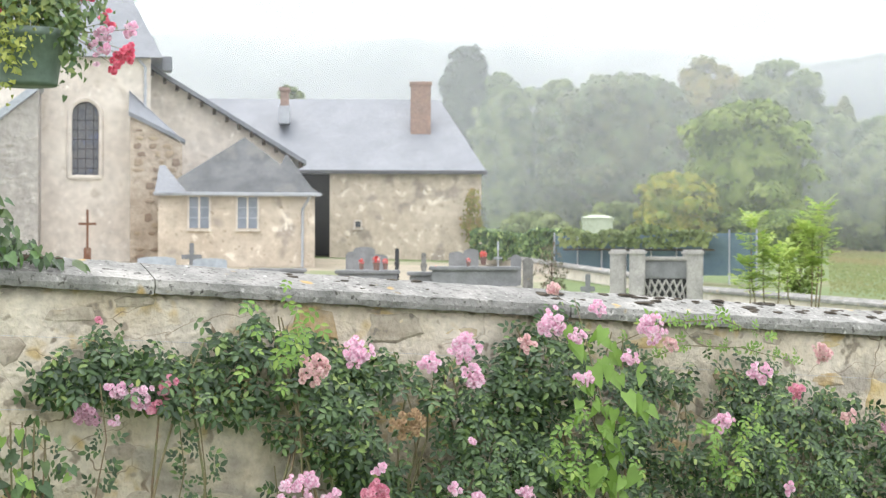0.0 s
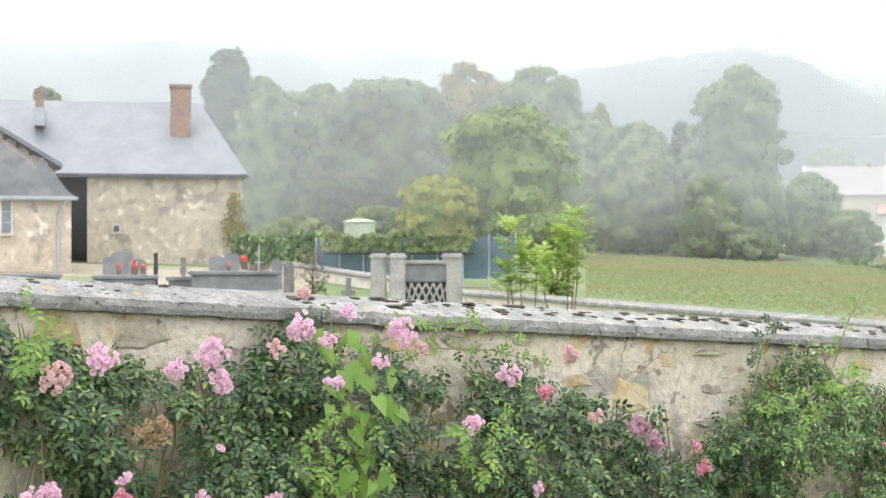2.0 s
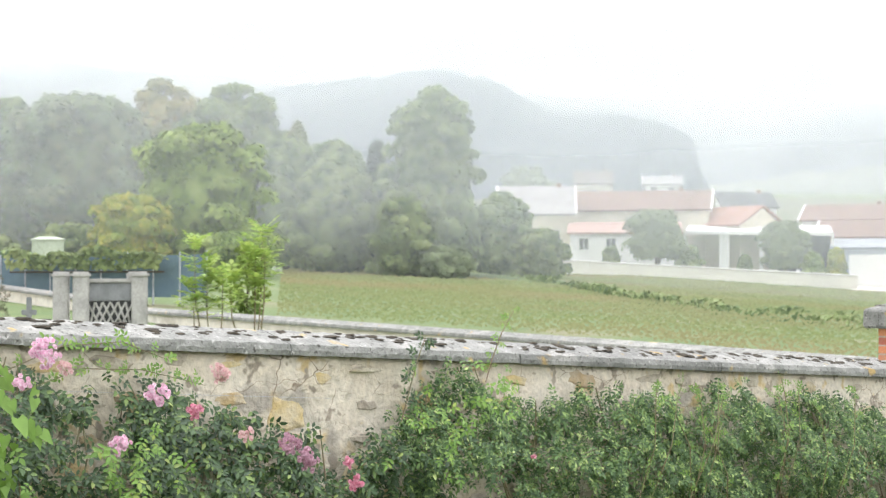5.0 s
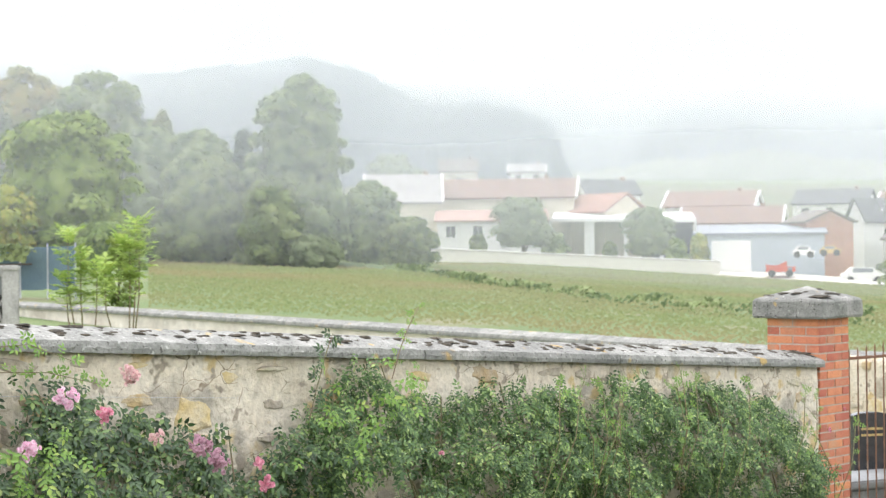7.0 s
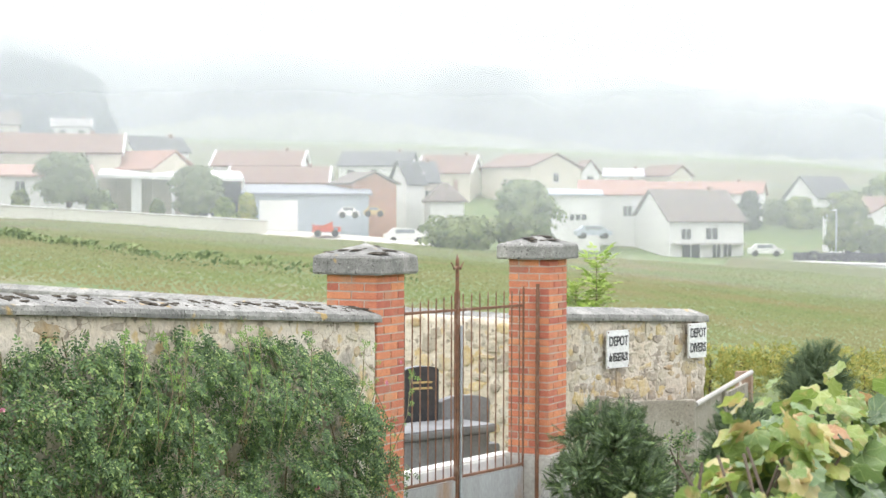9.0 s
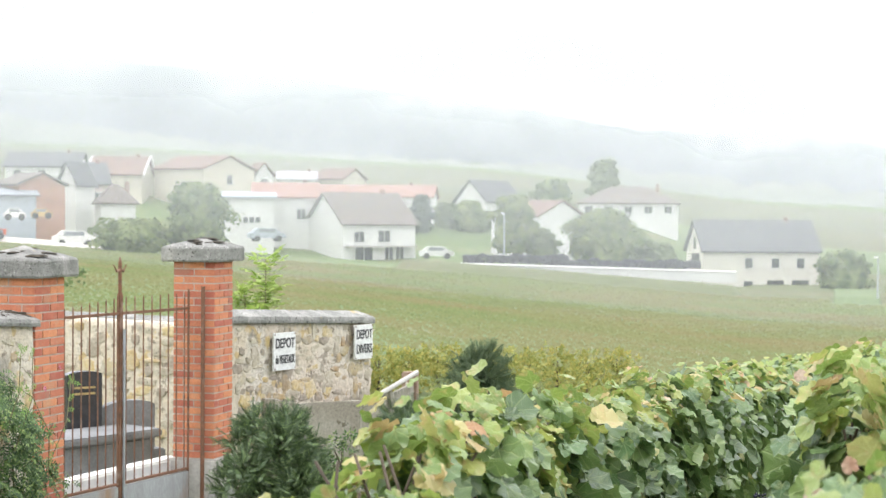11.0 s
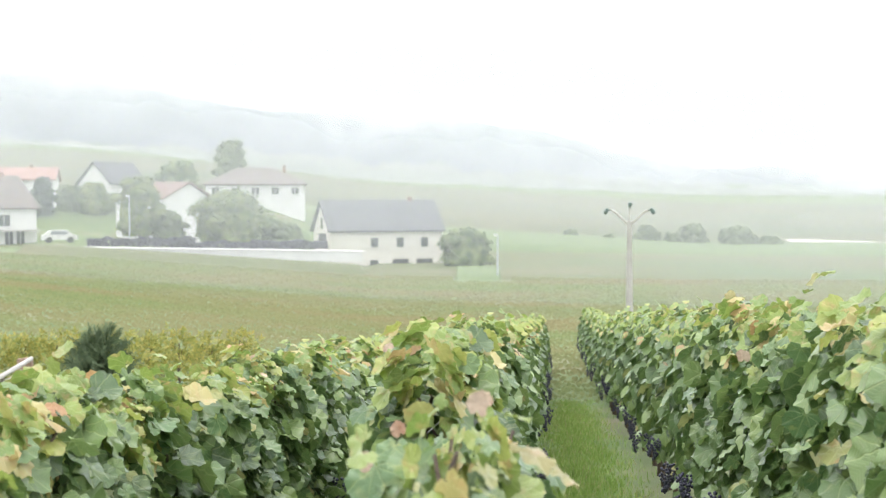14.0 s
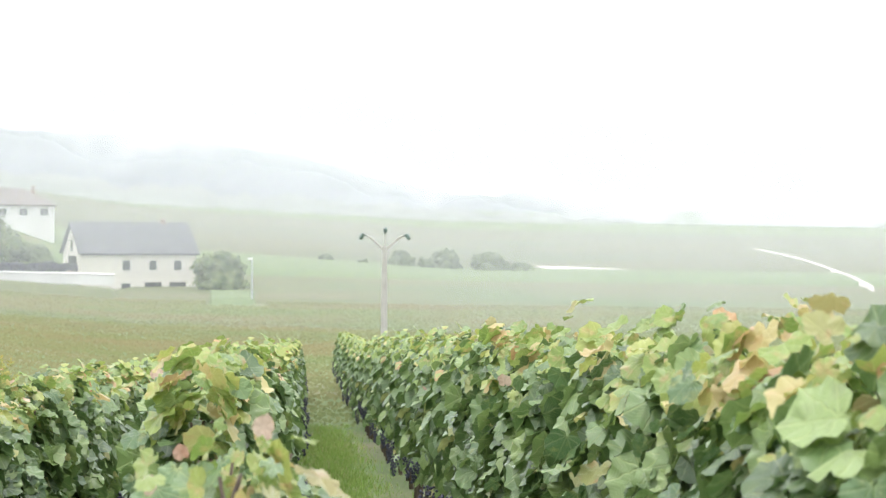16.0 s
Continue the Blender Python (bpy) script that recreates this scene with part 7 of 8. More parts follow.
M["bay_concrete"] = surface("stained concrete", (0.38, 0.35, 0.29), (0.27, 0.24, 0.19), 2.0, 0.95, 0.5, 40, third=(0.20, 0.19, 0.14), specks=((6, 0.58, 0.66, (0.46, 0.43, 0.37)), (12, 0.62, 0.7, (0.16, 0.14, 0.10))))
M["rustpost"] = surface("stained post", (0.4, 0.3, 0.22), (0.3, 0.2, 0.14), 4, 0.9, 0.3, 40)
bay = panel_run([(16.85, 6.86, -0.42), (17.55, 6.12, -0.5), (20.9, 6.5, -0.6)], "waste_bay", "low weathered concrete panel enclosure")
put("rail", mesh_of("rail", *tube([(17.6, 6.07, -0.52), (20.8, 6.42, -0.44)], [0.03, 0.03], 8)), "concrete", bay, "pale sloping rail")
panel_run([(20.9, 6.5, -0.75), (23.5, 7.4, -0.85)], "waste_bay_back", "low weathered concrete panel enclosure, far side")

# ---------------------------------------------------------------- bushes
M["dried_bush"] = leafy("brownish rose leaves", [(0, (0.08, 0.10, 0.05)), (0.7, (0.14, 0.14, 0.08)), (1, (0.3, 0.16, 0.14))], 0.7, 0.2)
SPRIG = joined([([(0, 0, 0), (0.05, 0.02, 0.02), (0.0, 1.0, 0.0), (-0.05, 0.02, 0.02)], [(0, 1, 2, 3)])]
               + [([(0, 0.12 * k + 0.1, 0), (s * 0.06, 0.12 * k + 0.12, 0.03), (s * 0.36, 0.12 * k + 0.32, 0.02), (s * 0.05, 0.12 * k + 0.17, -0.02)], [(0, 1, 2, 3)]) for k in range(7) for s in (-1, 1)])
M["yew"] = leafy("dark yew needles", [(0, (0.038, 0.070, 0.028)), (0.6, (0.080, 0.135, 0.046)), (0.9, (0.15, 0.23, 0.075)), (1, (0.26, 0.36, 0.12))], 0.6, 0.12)
M["yellow_vine"] = leafy("yellowing low vines", [(0, (0.2, 0.24, 0.05)), (0.5, (0.32, 0.32, 0.06)), (1, (0.42, 0.36, 0.08))], 0.7, 0.3)


def bush(name, label, category, x, y, top, half, material, n, size, seed, template, group="", cone=False):
    z = ground_z(x, y)
    h = top - z
    root = thing(name, label, category, group, at=pose(x, y, z))
    rs = random.Random(seed)
    blobs = []
    for i in range(16):
        q = (i + 0.5) / 16
        wr = (1 - q) ** 0.8 + 0.08 if cone else math.sin(math.pi * (0.15 + 0.8 * q)) ** 0.7
        a = i * 2.4
        off = half * wr * rs.uniform(0.3, 0.7)
        rad = half * rs.uniform(0.25, 0.42) * (0.5 + 0.5 * wr)
        blobs.append((off * math.cos(a), off * math.sin(a), min(h * (0.05 + 0.92 * q), h - rad), rad, rad * 0.9))
    p, nn = crown_points(blobs, n, seed)
    g = np.random.default_rng(seed)
    m = len(p)
    uy = unit(nn + np.array([0, 0, 0.5]) + g.normal(0, 0.35, nn.shape))
    ux = unit(np.cross(uy, g.normal(size=(m, 3))))
    uz = np.cross(ux, uy)
    lists = [tube([(0, 0, -0.1), (0, 0, h * 0.85)], [0.03, 0.01], 6)]
    for b in blobs[::2]:
        lists.append(tube([(0, 0, max(0.02, b[2] - h * 0.2)), b[:3]], [0.012, 0.005], 5))
    put("stem", mesh_of("stem", *joined(lists)), "bark", root)
    tagged(put("foliage", scatter("foliage", *template, p, ux, uy, uz, size * g.uniform(0.6, 1.3, m)), material, root), kind="stuff")
    return root


bush("yew_bush", "dark green yew bush in front of the pillar", "bush", 13.6, 5.45, -0.10, 0.62, "yew", 3200, 0.11, 1, SPRIG, "shrubs by the gate")
bush("yew_bush", "dark green yew bush beside the concrete bay", "bush", 15.6, 4.95, -0.25, 0.5, "yew", 2200, 0.11, 2, SPRIG, "shrubs by the gate")
bush("leafy_bush", "light green leafy bush among the yews", "bush", 14.25, 5.1, -0.42, 0.26, "leaf_rose_fine", 260, 0.10, 3, ROSE_LEAF, "shrubs by the gate")
M["fir"] = leafy("fir needles", [(0, (0.07, 0.11, 0.055)), (1, (0.13, 0.18, 0.08))], 0.7, 0.25, 0.2)
bush("fir_bush", "broad young green fir beyond the waste bay", "bush", 23.2, 6.2, -0.3, 0.85, "fir", 1700, 0.2, 4, SPRIG, "shrubs by the gate", True)
bush("fir_bush", "small dark fir beyond the waste bay", "bush", 21.0, 5.2, -0.75, 0.55, "fir", 1100, 0.18, 5, SPRIG, "shrubs by the gate", True)
for i in range(9):
    r = 29 + 2 * (i % 3)
    x, y = polar2(71.6 + 1.0 * i, r)
    bush("low_vine", "low yellowing vine at the field's edge", "vine", x, y, EYE - r * math.tan(radians(4.35 + 0.12 * (i % 2))), 0.55, "yellow_vine", 300, 0.19, 20 + i, ROSE_LEAF, "yellowing vines")


def sapling(label, az, r, top, width, seed, material):
    """A young tree of heaven: slim stems with tiers of long feathered leaves."""
    x, y = polar2(az, r)
    z = ground_z(x, y)
    root = thing("sapling", label, "sapling", "self-sown saplings", at=pose(x, y, z))
    rs, g = random.Random(seed), np.random.default_rng(seed)
    H = top - z
    for st in range(4):
        ox, hh = rs.uniform(-0.32, 0.32) * width, H * (1.0 if st == 0 else rs.uniform(0.6, 0.95))
        oy = rs.uniform(-0.2, 0.2) * width
        put("stem", mesh_of("stem", *tube([(ox * 0.4, oy * 0.4, -0.1), (ox, oy, hh * 0.5), (ox * 1.1, oy, hh)], [0.02, 0.014, 0.006], 6)), "cane", root)
        n = 30
        zz = hh * (0.45 + 0.55 * np.sqrt(g.uniform(0, 1, n)))
        a = g.uniform(0, 6.28, n)
        el = 0.25 + 0.5 * (zz / hh > 0.9)
        uy = unit(np.stack([np.cos(a), np.sin(a), el + g.normal(0, 0.2, n)], -1))
        ux = unit(np.cross(uy, np.tile([0, 0, 1.0], (n, 1))))
        uz = np.cross(ux, uy)
        p = np.stack([np.full(n, ox), np.full(n, oy), zz], -1)
        put("leaves", scatter("leaves", *FINE_LEAF, p, ux, uy, uz, width * 0.36 * g.uniform(0.6, 1.1, n)), material, root)


M["leaf_bright2"] = leafy("bright lime leaves", [(0, (0.27, 0.41, 0.08)), (1, (0.47, 0.57, 0.14))], 0.6, 0.45)
sapling("bright green sapling behind the tomb", 36.0, 32, elz(32, 1.0), 1.2, 1, "leaf_bright2")
sapling("bright green sapling behind the tomb", 37.3, 33, elz(33, 1.45), 1.3, 2, "leaf_bright2")
sapling("green sapling behind the sign wall", 68.0, 28, elz(28, -1.3), 1.2, 3, "leaf_bright2")
sapling("green sapling behind the sign wall", 67.0, 28, elz(28, -2.3), 0.7, 4, "leaf_bright2")
bush("leafy_bush", "dense green bush behind the saplings", "bush", *polar2(37.0, 44), elz(44, 1.0), 0.6, "leaf_round", 700, 0.15, 41, LEAF)
bush("rock_plant", "rose bush climbing a post in the graveyard", "bush", *polar2(28.8, 37), elz(37, 0.15), 0.42, "dried_bush", 700, 0.09, 42, ROSE_LEAF)
M_rock = mesh_of("boulder", *joined([([(math.cos(a) * rr * (1 + 0.15 * math.sin(3 * a)), math.sin(a) * rr * 0.8, zz) for rr, zz in ((0.24, -0.2), (0.27, 0.0), (0.2, 0.2), (0.08, 0.3)) for a in np.linspace(0, 2 * math.pi, 9)[:-1]], [(j * 8 + k, j * 8 + (k + 1) % 8, j * 8 + 8 + (k + 1) % 8, j * 8 + 8 + k) for j in range(3) for k in range(8)] + [tuple(range(24, 32))])]))
tagged(put("boulder", M_rock, "coping", at=pose(15.35, 6.72, -1.38, 5, 8, 20)), "pale rough boulder against the gate pillar", "boulder")

# ---------------------------------------------------------------- inside the gate
M["granite"] = surface("polished black granite", (0.03, 0.032, 0.036), (0.05, 0.05, 0.055), 8, 0.25, 0)
M["grey_stone"] = surface("grey tomb stone", (0.27, 0.275, 0.28), (0.19, 0.195, 0.20), 3, 0.8, 0.2, 40)
M["gilt"] = surface("gilt lettering", (0.5, 0.36, 0.14), (0.4, 0.3, 0.12), 8, 0.5, 0)


def stele(label, x, y, z, w, h, material, rot=0, bars=True):
    root = thing("gravestone", label, "gravestone", "gravestones", at=pose(x, y, z, 0, 0, rot))
    n = 9
    prof = [(-w / 2, 0), (w / 2, 0), (w / 2, h * 0.88)] + [(w / 2 * math.cos(a), h * 0.88 + h * (0.04 if material == "granite" else 0.12) * math.sin(a)) for a in np.linspace(0.2, math.pi - 0.2, 7)] + [(-w / 2, h * 0.88)]
    k = len(prof)
    v = [(a, -0.06, b) for a, b in prof] + [(a, 0.06, b) for a, b in prof]
    f = [tuple(range(k)), tuple(range(2 * k - 1, k - 1, -1))] + [(i, i + k, (i + 1) % k + k, (i + 1) % k) for i in range(k)]
    put("slab", mesh_of("slab", v, f), material, root)
    put("plinth", box(-w * 0.65, w * 0.65, -0.15, 0.15, -0.5, 0.06, 0.015), "grey_stone", root)
    if bars:
        for j in range(2):
            put("inscription_bar", box(-w * 0.3, w * 0.3, -0.066, -0.058, h * (0.72 - 0.07 * j), h * (0.745 - 0.07 * j)), "gilt", root)
    return root


stele("black granite gravestone with gilt inscription", 16.85, 9.05, -1.05, 0.42, 0.95, "granite", -35)
def tomb(label, x, y, z, L, w, h, rot, material="grey_stone"):
    root = thing("tomb", label, "tomb", "gravestones", at=pose(x, y, z, 0, 0, rot))
    put("body", box(-L / 2, L / 2, -w / 2, w / 2, -0.4, h, 0.02), material, root)
    put("lid", box(-L / 2 - 0.06, L / 2 + 0.06, -w / 2 - 0.06, w / 2 + 0.06, h, h + 0.09, 0.02), material, root)
    put("kerb", box(-L / 2 - 0.12, L / 2 + 0.12, -w / 2 - 0.12, w / 2 + 0.12, -0.4, 0.08, 0.02), "concrete", root)
    return root


tomb("low grey granite tomb inside the gate", 16.5, 8.75, -1.3, 1.3, 0.6, 0.42, -20)
stele("grey rounded headstone beside the tomb", 17.35, 8.75, -1.15, 0.62, 0.62, "grey_stone", -35, False)
tagged(put("threshold_kerb", box(-1.2, 1.2, -0.1, 0.1, -0.5, 0.16, 0.02), "white", at=pose(14.9, 7.75, -1.1, 0, 0, -8)), "white painted kerb behind the gate", "kerb")

# rubble face of the graveyard wall behind the gate
gw = thing("graveyard_corner_wall", "pale rubble wall at the corner of the graveyard", "wall", kind="structure")
ga, gb = Vector((*polar2(57, 26.2), 0)), Vector((*polar2(67.5, 22.6), 0))
zt0, zt1 = EYE - 26.2 * math.tan(radians(2.75)), EYE - 22.6 * math.tan(radians(3.35))
put("wall_body", wall_body(ga, gb, 0.35, zt0 - 0.12, zt1 - 0.12, -2.4, -2.6), "mortar", gw)
rs = random.Random(77)
dd = gb - ga
for row in range(13):
    s = 0.05
    while s < dd.length - 0.1:
        w, h = rs.uniform(0.12, 0.4), rs.uniform(0.09, 0.17)
        p = ga + dd.normalized() * (s + w / 2)
        nrm = Vector((dd.y, -dd.x, 0)).normalized()
        p = p + nrm * 0.004
        if rs.random() < 0.55:
            b = put("stone", rs.choice(STONES_OCHRE if rs.random() < 0.2 else STONES), None, gw, at=pose(p.x, p.y, zt0 + (zt1 - zt0) * s / dd.length - 0.22 - row * 0.14, 0, rs.uniform(-10, 10), math.degrees(math.atan2(dd.y, dd.x))))
            b.scale = (w, rs.uniform(0.02, 0.045), h / 0.55)
        s += w + rs.uniform(0.02, 0.12)

# ---------------------------------------------------------------- graveyard seen over the wall
M["red_flower"] = leafy("red grave flowers", [(0, (0.6, 0.04, 0.04)), (0.7, (0.7, 0.1, 0.08)), (1, (0.75, 0.6, 0.55))], 0.6, 0.3)


def stone_cross(label, az, r, top, h, material="grey_stone", arm=0.45, thick=0.07):
    x, y = polar2(az, r)
    root = thing("cross", label, "cross", "grave crosses", at=pose(x, y, top - h, 0, 0, -az))
    put("shaft", box(-thick, thick, -thick * 0.7, thick * 0.7, -0.6, h, 0.012), material, root)
    put("arms", box(-arm, arm, -thick * 0.65, thick * 0.65, h * 0.68 - thick, h * 0.68 + thick, 0.012), material, root)
    put("pedestal", box(-thick * 3, thick * 3, -thick * 3, thick * 3, -0.9, h * 0.16, 0.02), material, root)
    return root


stone_cross("weathered calvary cross by the church wall", 13.35, 50, elz(50, 1.25), 1.3, "rust", 0.26, 0.035)
stone_cross("weathered grey stone grave cross", 16.75, 44, elz(44, 0.15), 1.1, "grey_stone", 0.26, 0.06)
stone_cross("dark iron grave cross post", 23.6, 42, elz(42, -0.0), 1.2, "granite", 0.06, 0.05)
stone_cross("pale weathered stone grave cross", 24.5, 42, elz(42, -0.15), 1.0, "coping", 0.08, 0.06)
stone_cross("thin grey iron grave cross", 27.0, 42, elz(42, 0.25), 1.3, "zinc", 0.12, 0.02)
stone_cross("dark stone cross before the boundary wall", 30.0, 33, elz(33, -0.85), 0.9, "grey_stone", 0.14, 0.05)
for i, (az, r, el, w, h, mt) in enumerate([(15.6, 43, -0.3, 0.95, 0.6, "blue_grey"), (17.35, 43, -0.35, 0.85, 0.55, "blue_grey"), (22.2, 44, -0.1, 0.5, 0.8, "grey_stone"), (23.0, 44, -0.2, 0.45, 0.8, "grey_stone"), (25.6, 45, -0.1, 0.4, 0.7, "grey_stone"), (26.1, 45, 0.0, 0.4, 0.8, "grey_stone"), (27.6, 40, -0.2, 0.25, 0.9, "grey_stone"), (28.0, 40, -0.3, 0.25, 0.8, "coping"), (22.5, 47, 0.05, 0.6, 0.8, "grey_stone")]):
    x, y = polar2(az, r)
    stele("blue-grey rounded stone gravestone" if mt == "blue_grey" else "weathered grey stone gravestone", x, y, elz(r, el) - h, w, h, mt, -az, False)
for az, r, el, L in ((26.2, 38, -0.62, 1.9), (25.2, 39, -0.8, 1.6), (22.6, 40, -0.75, 1.4), (19.6, 42, -0.7, 1.3)):
    x, y = polar2(az, r)
    tomb("low grey granite tomb in the graveyard", x, y, elz(r, el) - 0.5, L, 0.8, 0.42, -az)
for az, r, el, s in ((22.9, 40, -0.4, 0.15), (23.2, 40, -0.45, 0.11), (26.5, 39, -0.2, 0.14), (26.0, 39, -0.4, 0.09), (22.4, 40, -0.45, 0.11), (24.9, 39, -0.65, 0.08)):
    x, y = polar2(az, r)
    z = elz(r, el)
    root = thing("flower_pot", "pot of red and white grave flowers", "flower pot", "grave flowers", at=pose(x, y, z))
    put("pot", mesh_of("pot", *tube([(0, 0, -s * 1.7), (0, 0, -s * 0.4)], [s * 0.4, s * 0.55], 10)), "red_tile", root)
    g = np.random.default_rng(int(az * 10))
    d = unit(g.normal(size=(40, 3)))
    ux, uy, uz = frames(d, np.tile([0.1, 0.2, 1.0], (40, 1)), g.uniform(0, 6, 40))
    put("flowers", scatter("flowers", *LEAF, d * s * 0.6, ux, uy, uz, np.full(40, s * 0.45)), "red_flower", root)


def chapel_tomb():
    """An open stone tomb: four thick posts and a slab with a lattice front."""
    r = 34.0
    x, y = polar2(32.4, r)
    root = thing("tomb_enclosure", "weathered stone tomb with posts and a lattice front", "tomb", at=pose(x, y, elz(r, -0.15), 0, 0, -32.4))
    k = r * math.pi / 180
    for az, dy in ((-1.4, 0.3), (-0.75, 0), (1.15, 0), (1.05, 1.0)):
        put("post", box(az * k - 0.16, az * k + 0.16, dy - 0.16, dy + 0.16, -1.6, 0.02 if dy < 0.5 else 0.05, 0.03), "grey_pale", root)
        put("post_cap", box(az * k - 0.19, az * k + 0.19, dy - 0.19, dy + 0.19, -0.05, 0.08, 0.04), "grey_pale", root)
    put("slab", box(-0.55 * k, 0.95 * k, 0.0, 0.16, -0.5, -0.14, 0.02), "grey_stone", root)
    put("lintel", box(-0.6 * k, 1.0 * k, -0.05, 0.2, -0.14, -0.06, 0.02), "grey_pale", root)
    put("backing", box(-0.55 * k, 0.95 * k, 0.12, 0.16, -1.6, -0.5), "granite", root)
    for i in range(7):
        for s in (-1, 1):
            x0 = (-0.55 + 1.5 * i / 6) * k
            x1 = x0 + s * 0.4
            x1 = min(max(x1, -0.55 * k), 0.95 * k)
            put("lattice_bar", mesh_of("lattice_bar", *tube([(x0, 0.03, -0.52), (x1, 0.03, -1.3)], [0.022, 0.022], 5)), "grey_pale", root)
    return root


M["grey_pale"] = surface("pale weathered stone", (0.5, 0.48, 0.45), (0.36, 0.35, 0.33), 3, 0.95, 0.5, 30)
chapel_tomb()
# descending boundary wall and garden fence behind it
run_wall("churchyard_wall", "pale rendered wall stepping down behind the graves", polar2(26.3, 62), polar2(33.2, 46), elz(62, -0.05), elz(46, -1.0), 1.6, 0.35, "stone_pale", "coping")


def net_fence():
    a, b = polar2(28.9, 56), polar2(35.6, 52)
    root = thing("net_fence", "tall fence with blue-green netting and thin posts", "fence", kind="structure")
    n = 8
    for i in range(n + 1):
        q = i / n
        x, y = a[0] + (b[0] - a[0]) * q, a[1] + (b[1] - a[1]) * q
        zb, zt = elz(54, -0.85), elz(54, 0.45 + 0.1 * q)
        put("post", mesh_of("post", *tube([(x, y, zb - 0.5), (x, y, zt + 0.1)], [0.03, 0.03], 6)), "zinc", root)
        if i < n:
            x1, y1 = a[0] + (b[0] - a[0]) * (i + 1) / n, a[1] + (b[1] - a[1]) * (i + 1) / n
            put("net", mesh_of("net", [(x, y + 0.05, zb), (x1, y1 + 0.05, zb), (x1, y1 + 0.05, zt), (x, y + 0.05, zt), (x, y + 0.07, zb), (x1, y1 + 0.07, zb), (x1, y1 + 0.07, zt), (x, y + 0.07, zt)], [(0, 1, 2, 3), (7, 6, 5, 4), (3, 2, 6, 7)]), "net", root)
    return root


M["net"] = surface("blue-green netting", (0.10, 0.16, 0.20), (0.13, 0.20, 0.23), 1.2, 0.8, 0.3, 30)
net_fence()


def clipped_hedge(label, a, b, zt, h, thick, material, seed, n, size):
    """A trimmed hedge between two points."""
    d = Vector((b[0] - a[0], b[1] - a[1], 0))
    L = d.length
    root = thing("hedge", label, "hedge", at=Matrix.Translation((a[0], a[1], zt - h)) @ Matrix.Rotation(math.atan2(d.y, d.x), 4, "Z"))
    g = np.random.default_rng(seed)
    x = g.uniform(0, L, n)
    u = g.uniform(0, 1, n)
    front = u < 0.6
    y = np.where(front, -thick / 2 + np.abs(g.normal(0, 0.06, n)), g.uniform(-thick / 2, thick / 2, n))
    z = np.where(front, g.uniform(0, h, n), h - np.abs(g.normal(0, 0.06, n)))
    lump = 0.08 * np.sin(x * 1.7 + seed) + 0.06 * np.sin(x * 4.1)
    z = z + lump * (z > h * 0.5)
    nn = unit(np.stack([g.normal(0, 0.5, n), np.where(front, -1.0, -0.2), np.where(front, 0.3, 1.0) + g.normal(0, 0.3, n)], -1))
    ux, uy, uz = frames(nn, np.tile([0.1, 0.2, 1.0], (n, 1)), g.uniform(0, 6.28, n))
    put("stems", mesh_of("stems", *joined([tube([(q, 0, -0.3), (q, 0, h * 0.8)], [0.03, 0.01], 5) for q in np.arange(0.3, L, 0.9)] if h > 0.55 else [tube([(0, 0, -0.1), (L, 0, -0.1)], [0.03, 0.03], 5)])), "bark", root)
    tagged(put("foliage", scatter("foliage", *LEAF, np.stack([x, y, z], -1), ux, uy, uz, size * g.uniform(0.7, 1.3, n)), material, root), kind="stuff")
    return root


clipped_hedge("green garden hedge behind the graveyard", polar2(26.4, 60), polar2(29.8, 56), elz(58, 0.55), 0.9, 0.9, "leaf_rose_fine", 1, 1500, 0.22)
clipped_hedge("green garden hedge along the net fence", polar2(29.2, 55.2), polar2(34.2, 52.0), elz(54, 0.62), 0.5, 0.5, "leaf_far", 2, 900, 0.2)
M["pale_green"] = surface("pale green boards", (0.5, 0.55, 0.42), (0.45, 0.5, 0.38), 2, 0.8, 0.1, 10)
hut = thing("garden_hut", "small pale green garden hut", "hut", at=pose(*polar2(30.35, 70), elz(70, 0.2), 0, 0, -30))
put("wall", wall_shell(1.25, 1.2, 1.0, 0, "hip"), "pale_green", hut)
put("roof", roof_mesh(1.25, 1.2, 0.12, "hip", 0.05, 0.04), "pale_green", hut, at=pose(0, 0, 1.0))

# ---------------------------------------------------------------- ivy and the hanging basket
def ivy():
    root = thing("ivy", "dark green ivy hanging over the wall coping", "ivy")
    g = np.random.default_rng(31)
    n = 330
    x = 1.0 + 0.72 * g.beta(1.1, 1.8, n)
    z = wall_top(x) + 0.1 + g.beta(1.0, 2.2, n) * 0.5 * np.clip((1.62 - x) / 0.4, 0.12, 1)
    y = WY + 0.05 + g.normal(0, 0.1, n)
    nn = unit(np.stack([g.normal(0.2, 0.5, n), -0.8 + 0 * x, 0.6 + g.normal(0, 0.3, n)], -1))
    ux, uy, uz = frames(nn, np.tile([0, 0, -1.0], (n, 1)), g.normal(0, 0.7, n))
    put("stems", mesh_of("stems", *joined([tube([(1.0, WY + 0.1, 1.35), (1.2 + 0.1 * k, WY + 0.05, 1.5 - 0.02 * k), (1.45 + 0.06 * k, WY, 1.44)], [0.01, 0.008, 0.004], 5) for k in range(4)])), "bark", root)
    for i in range(n):
        m = Matrix((ux[i], uy[i], uz[i])).transposed().to_4x4()
        m.translation = (x[i], y[i], z[i])
        put("leaf", IVY_LEAF[i % 2], None, root, at=m @ Matrix.Scale(0.05 * g.uniform(0.6, 1.4), 4))


IVY_LEAF = []
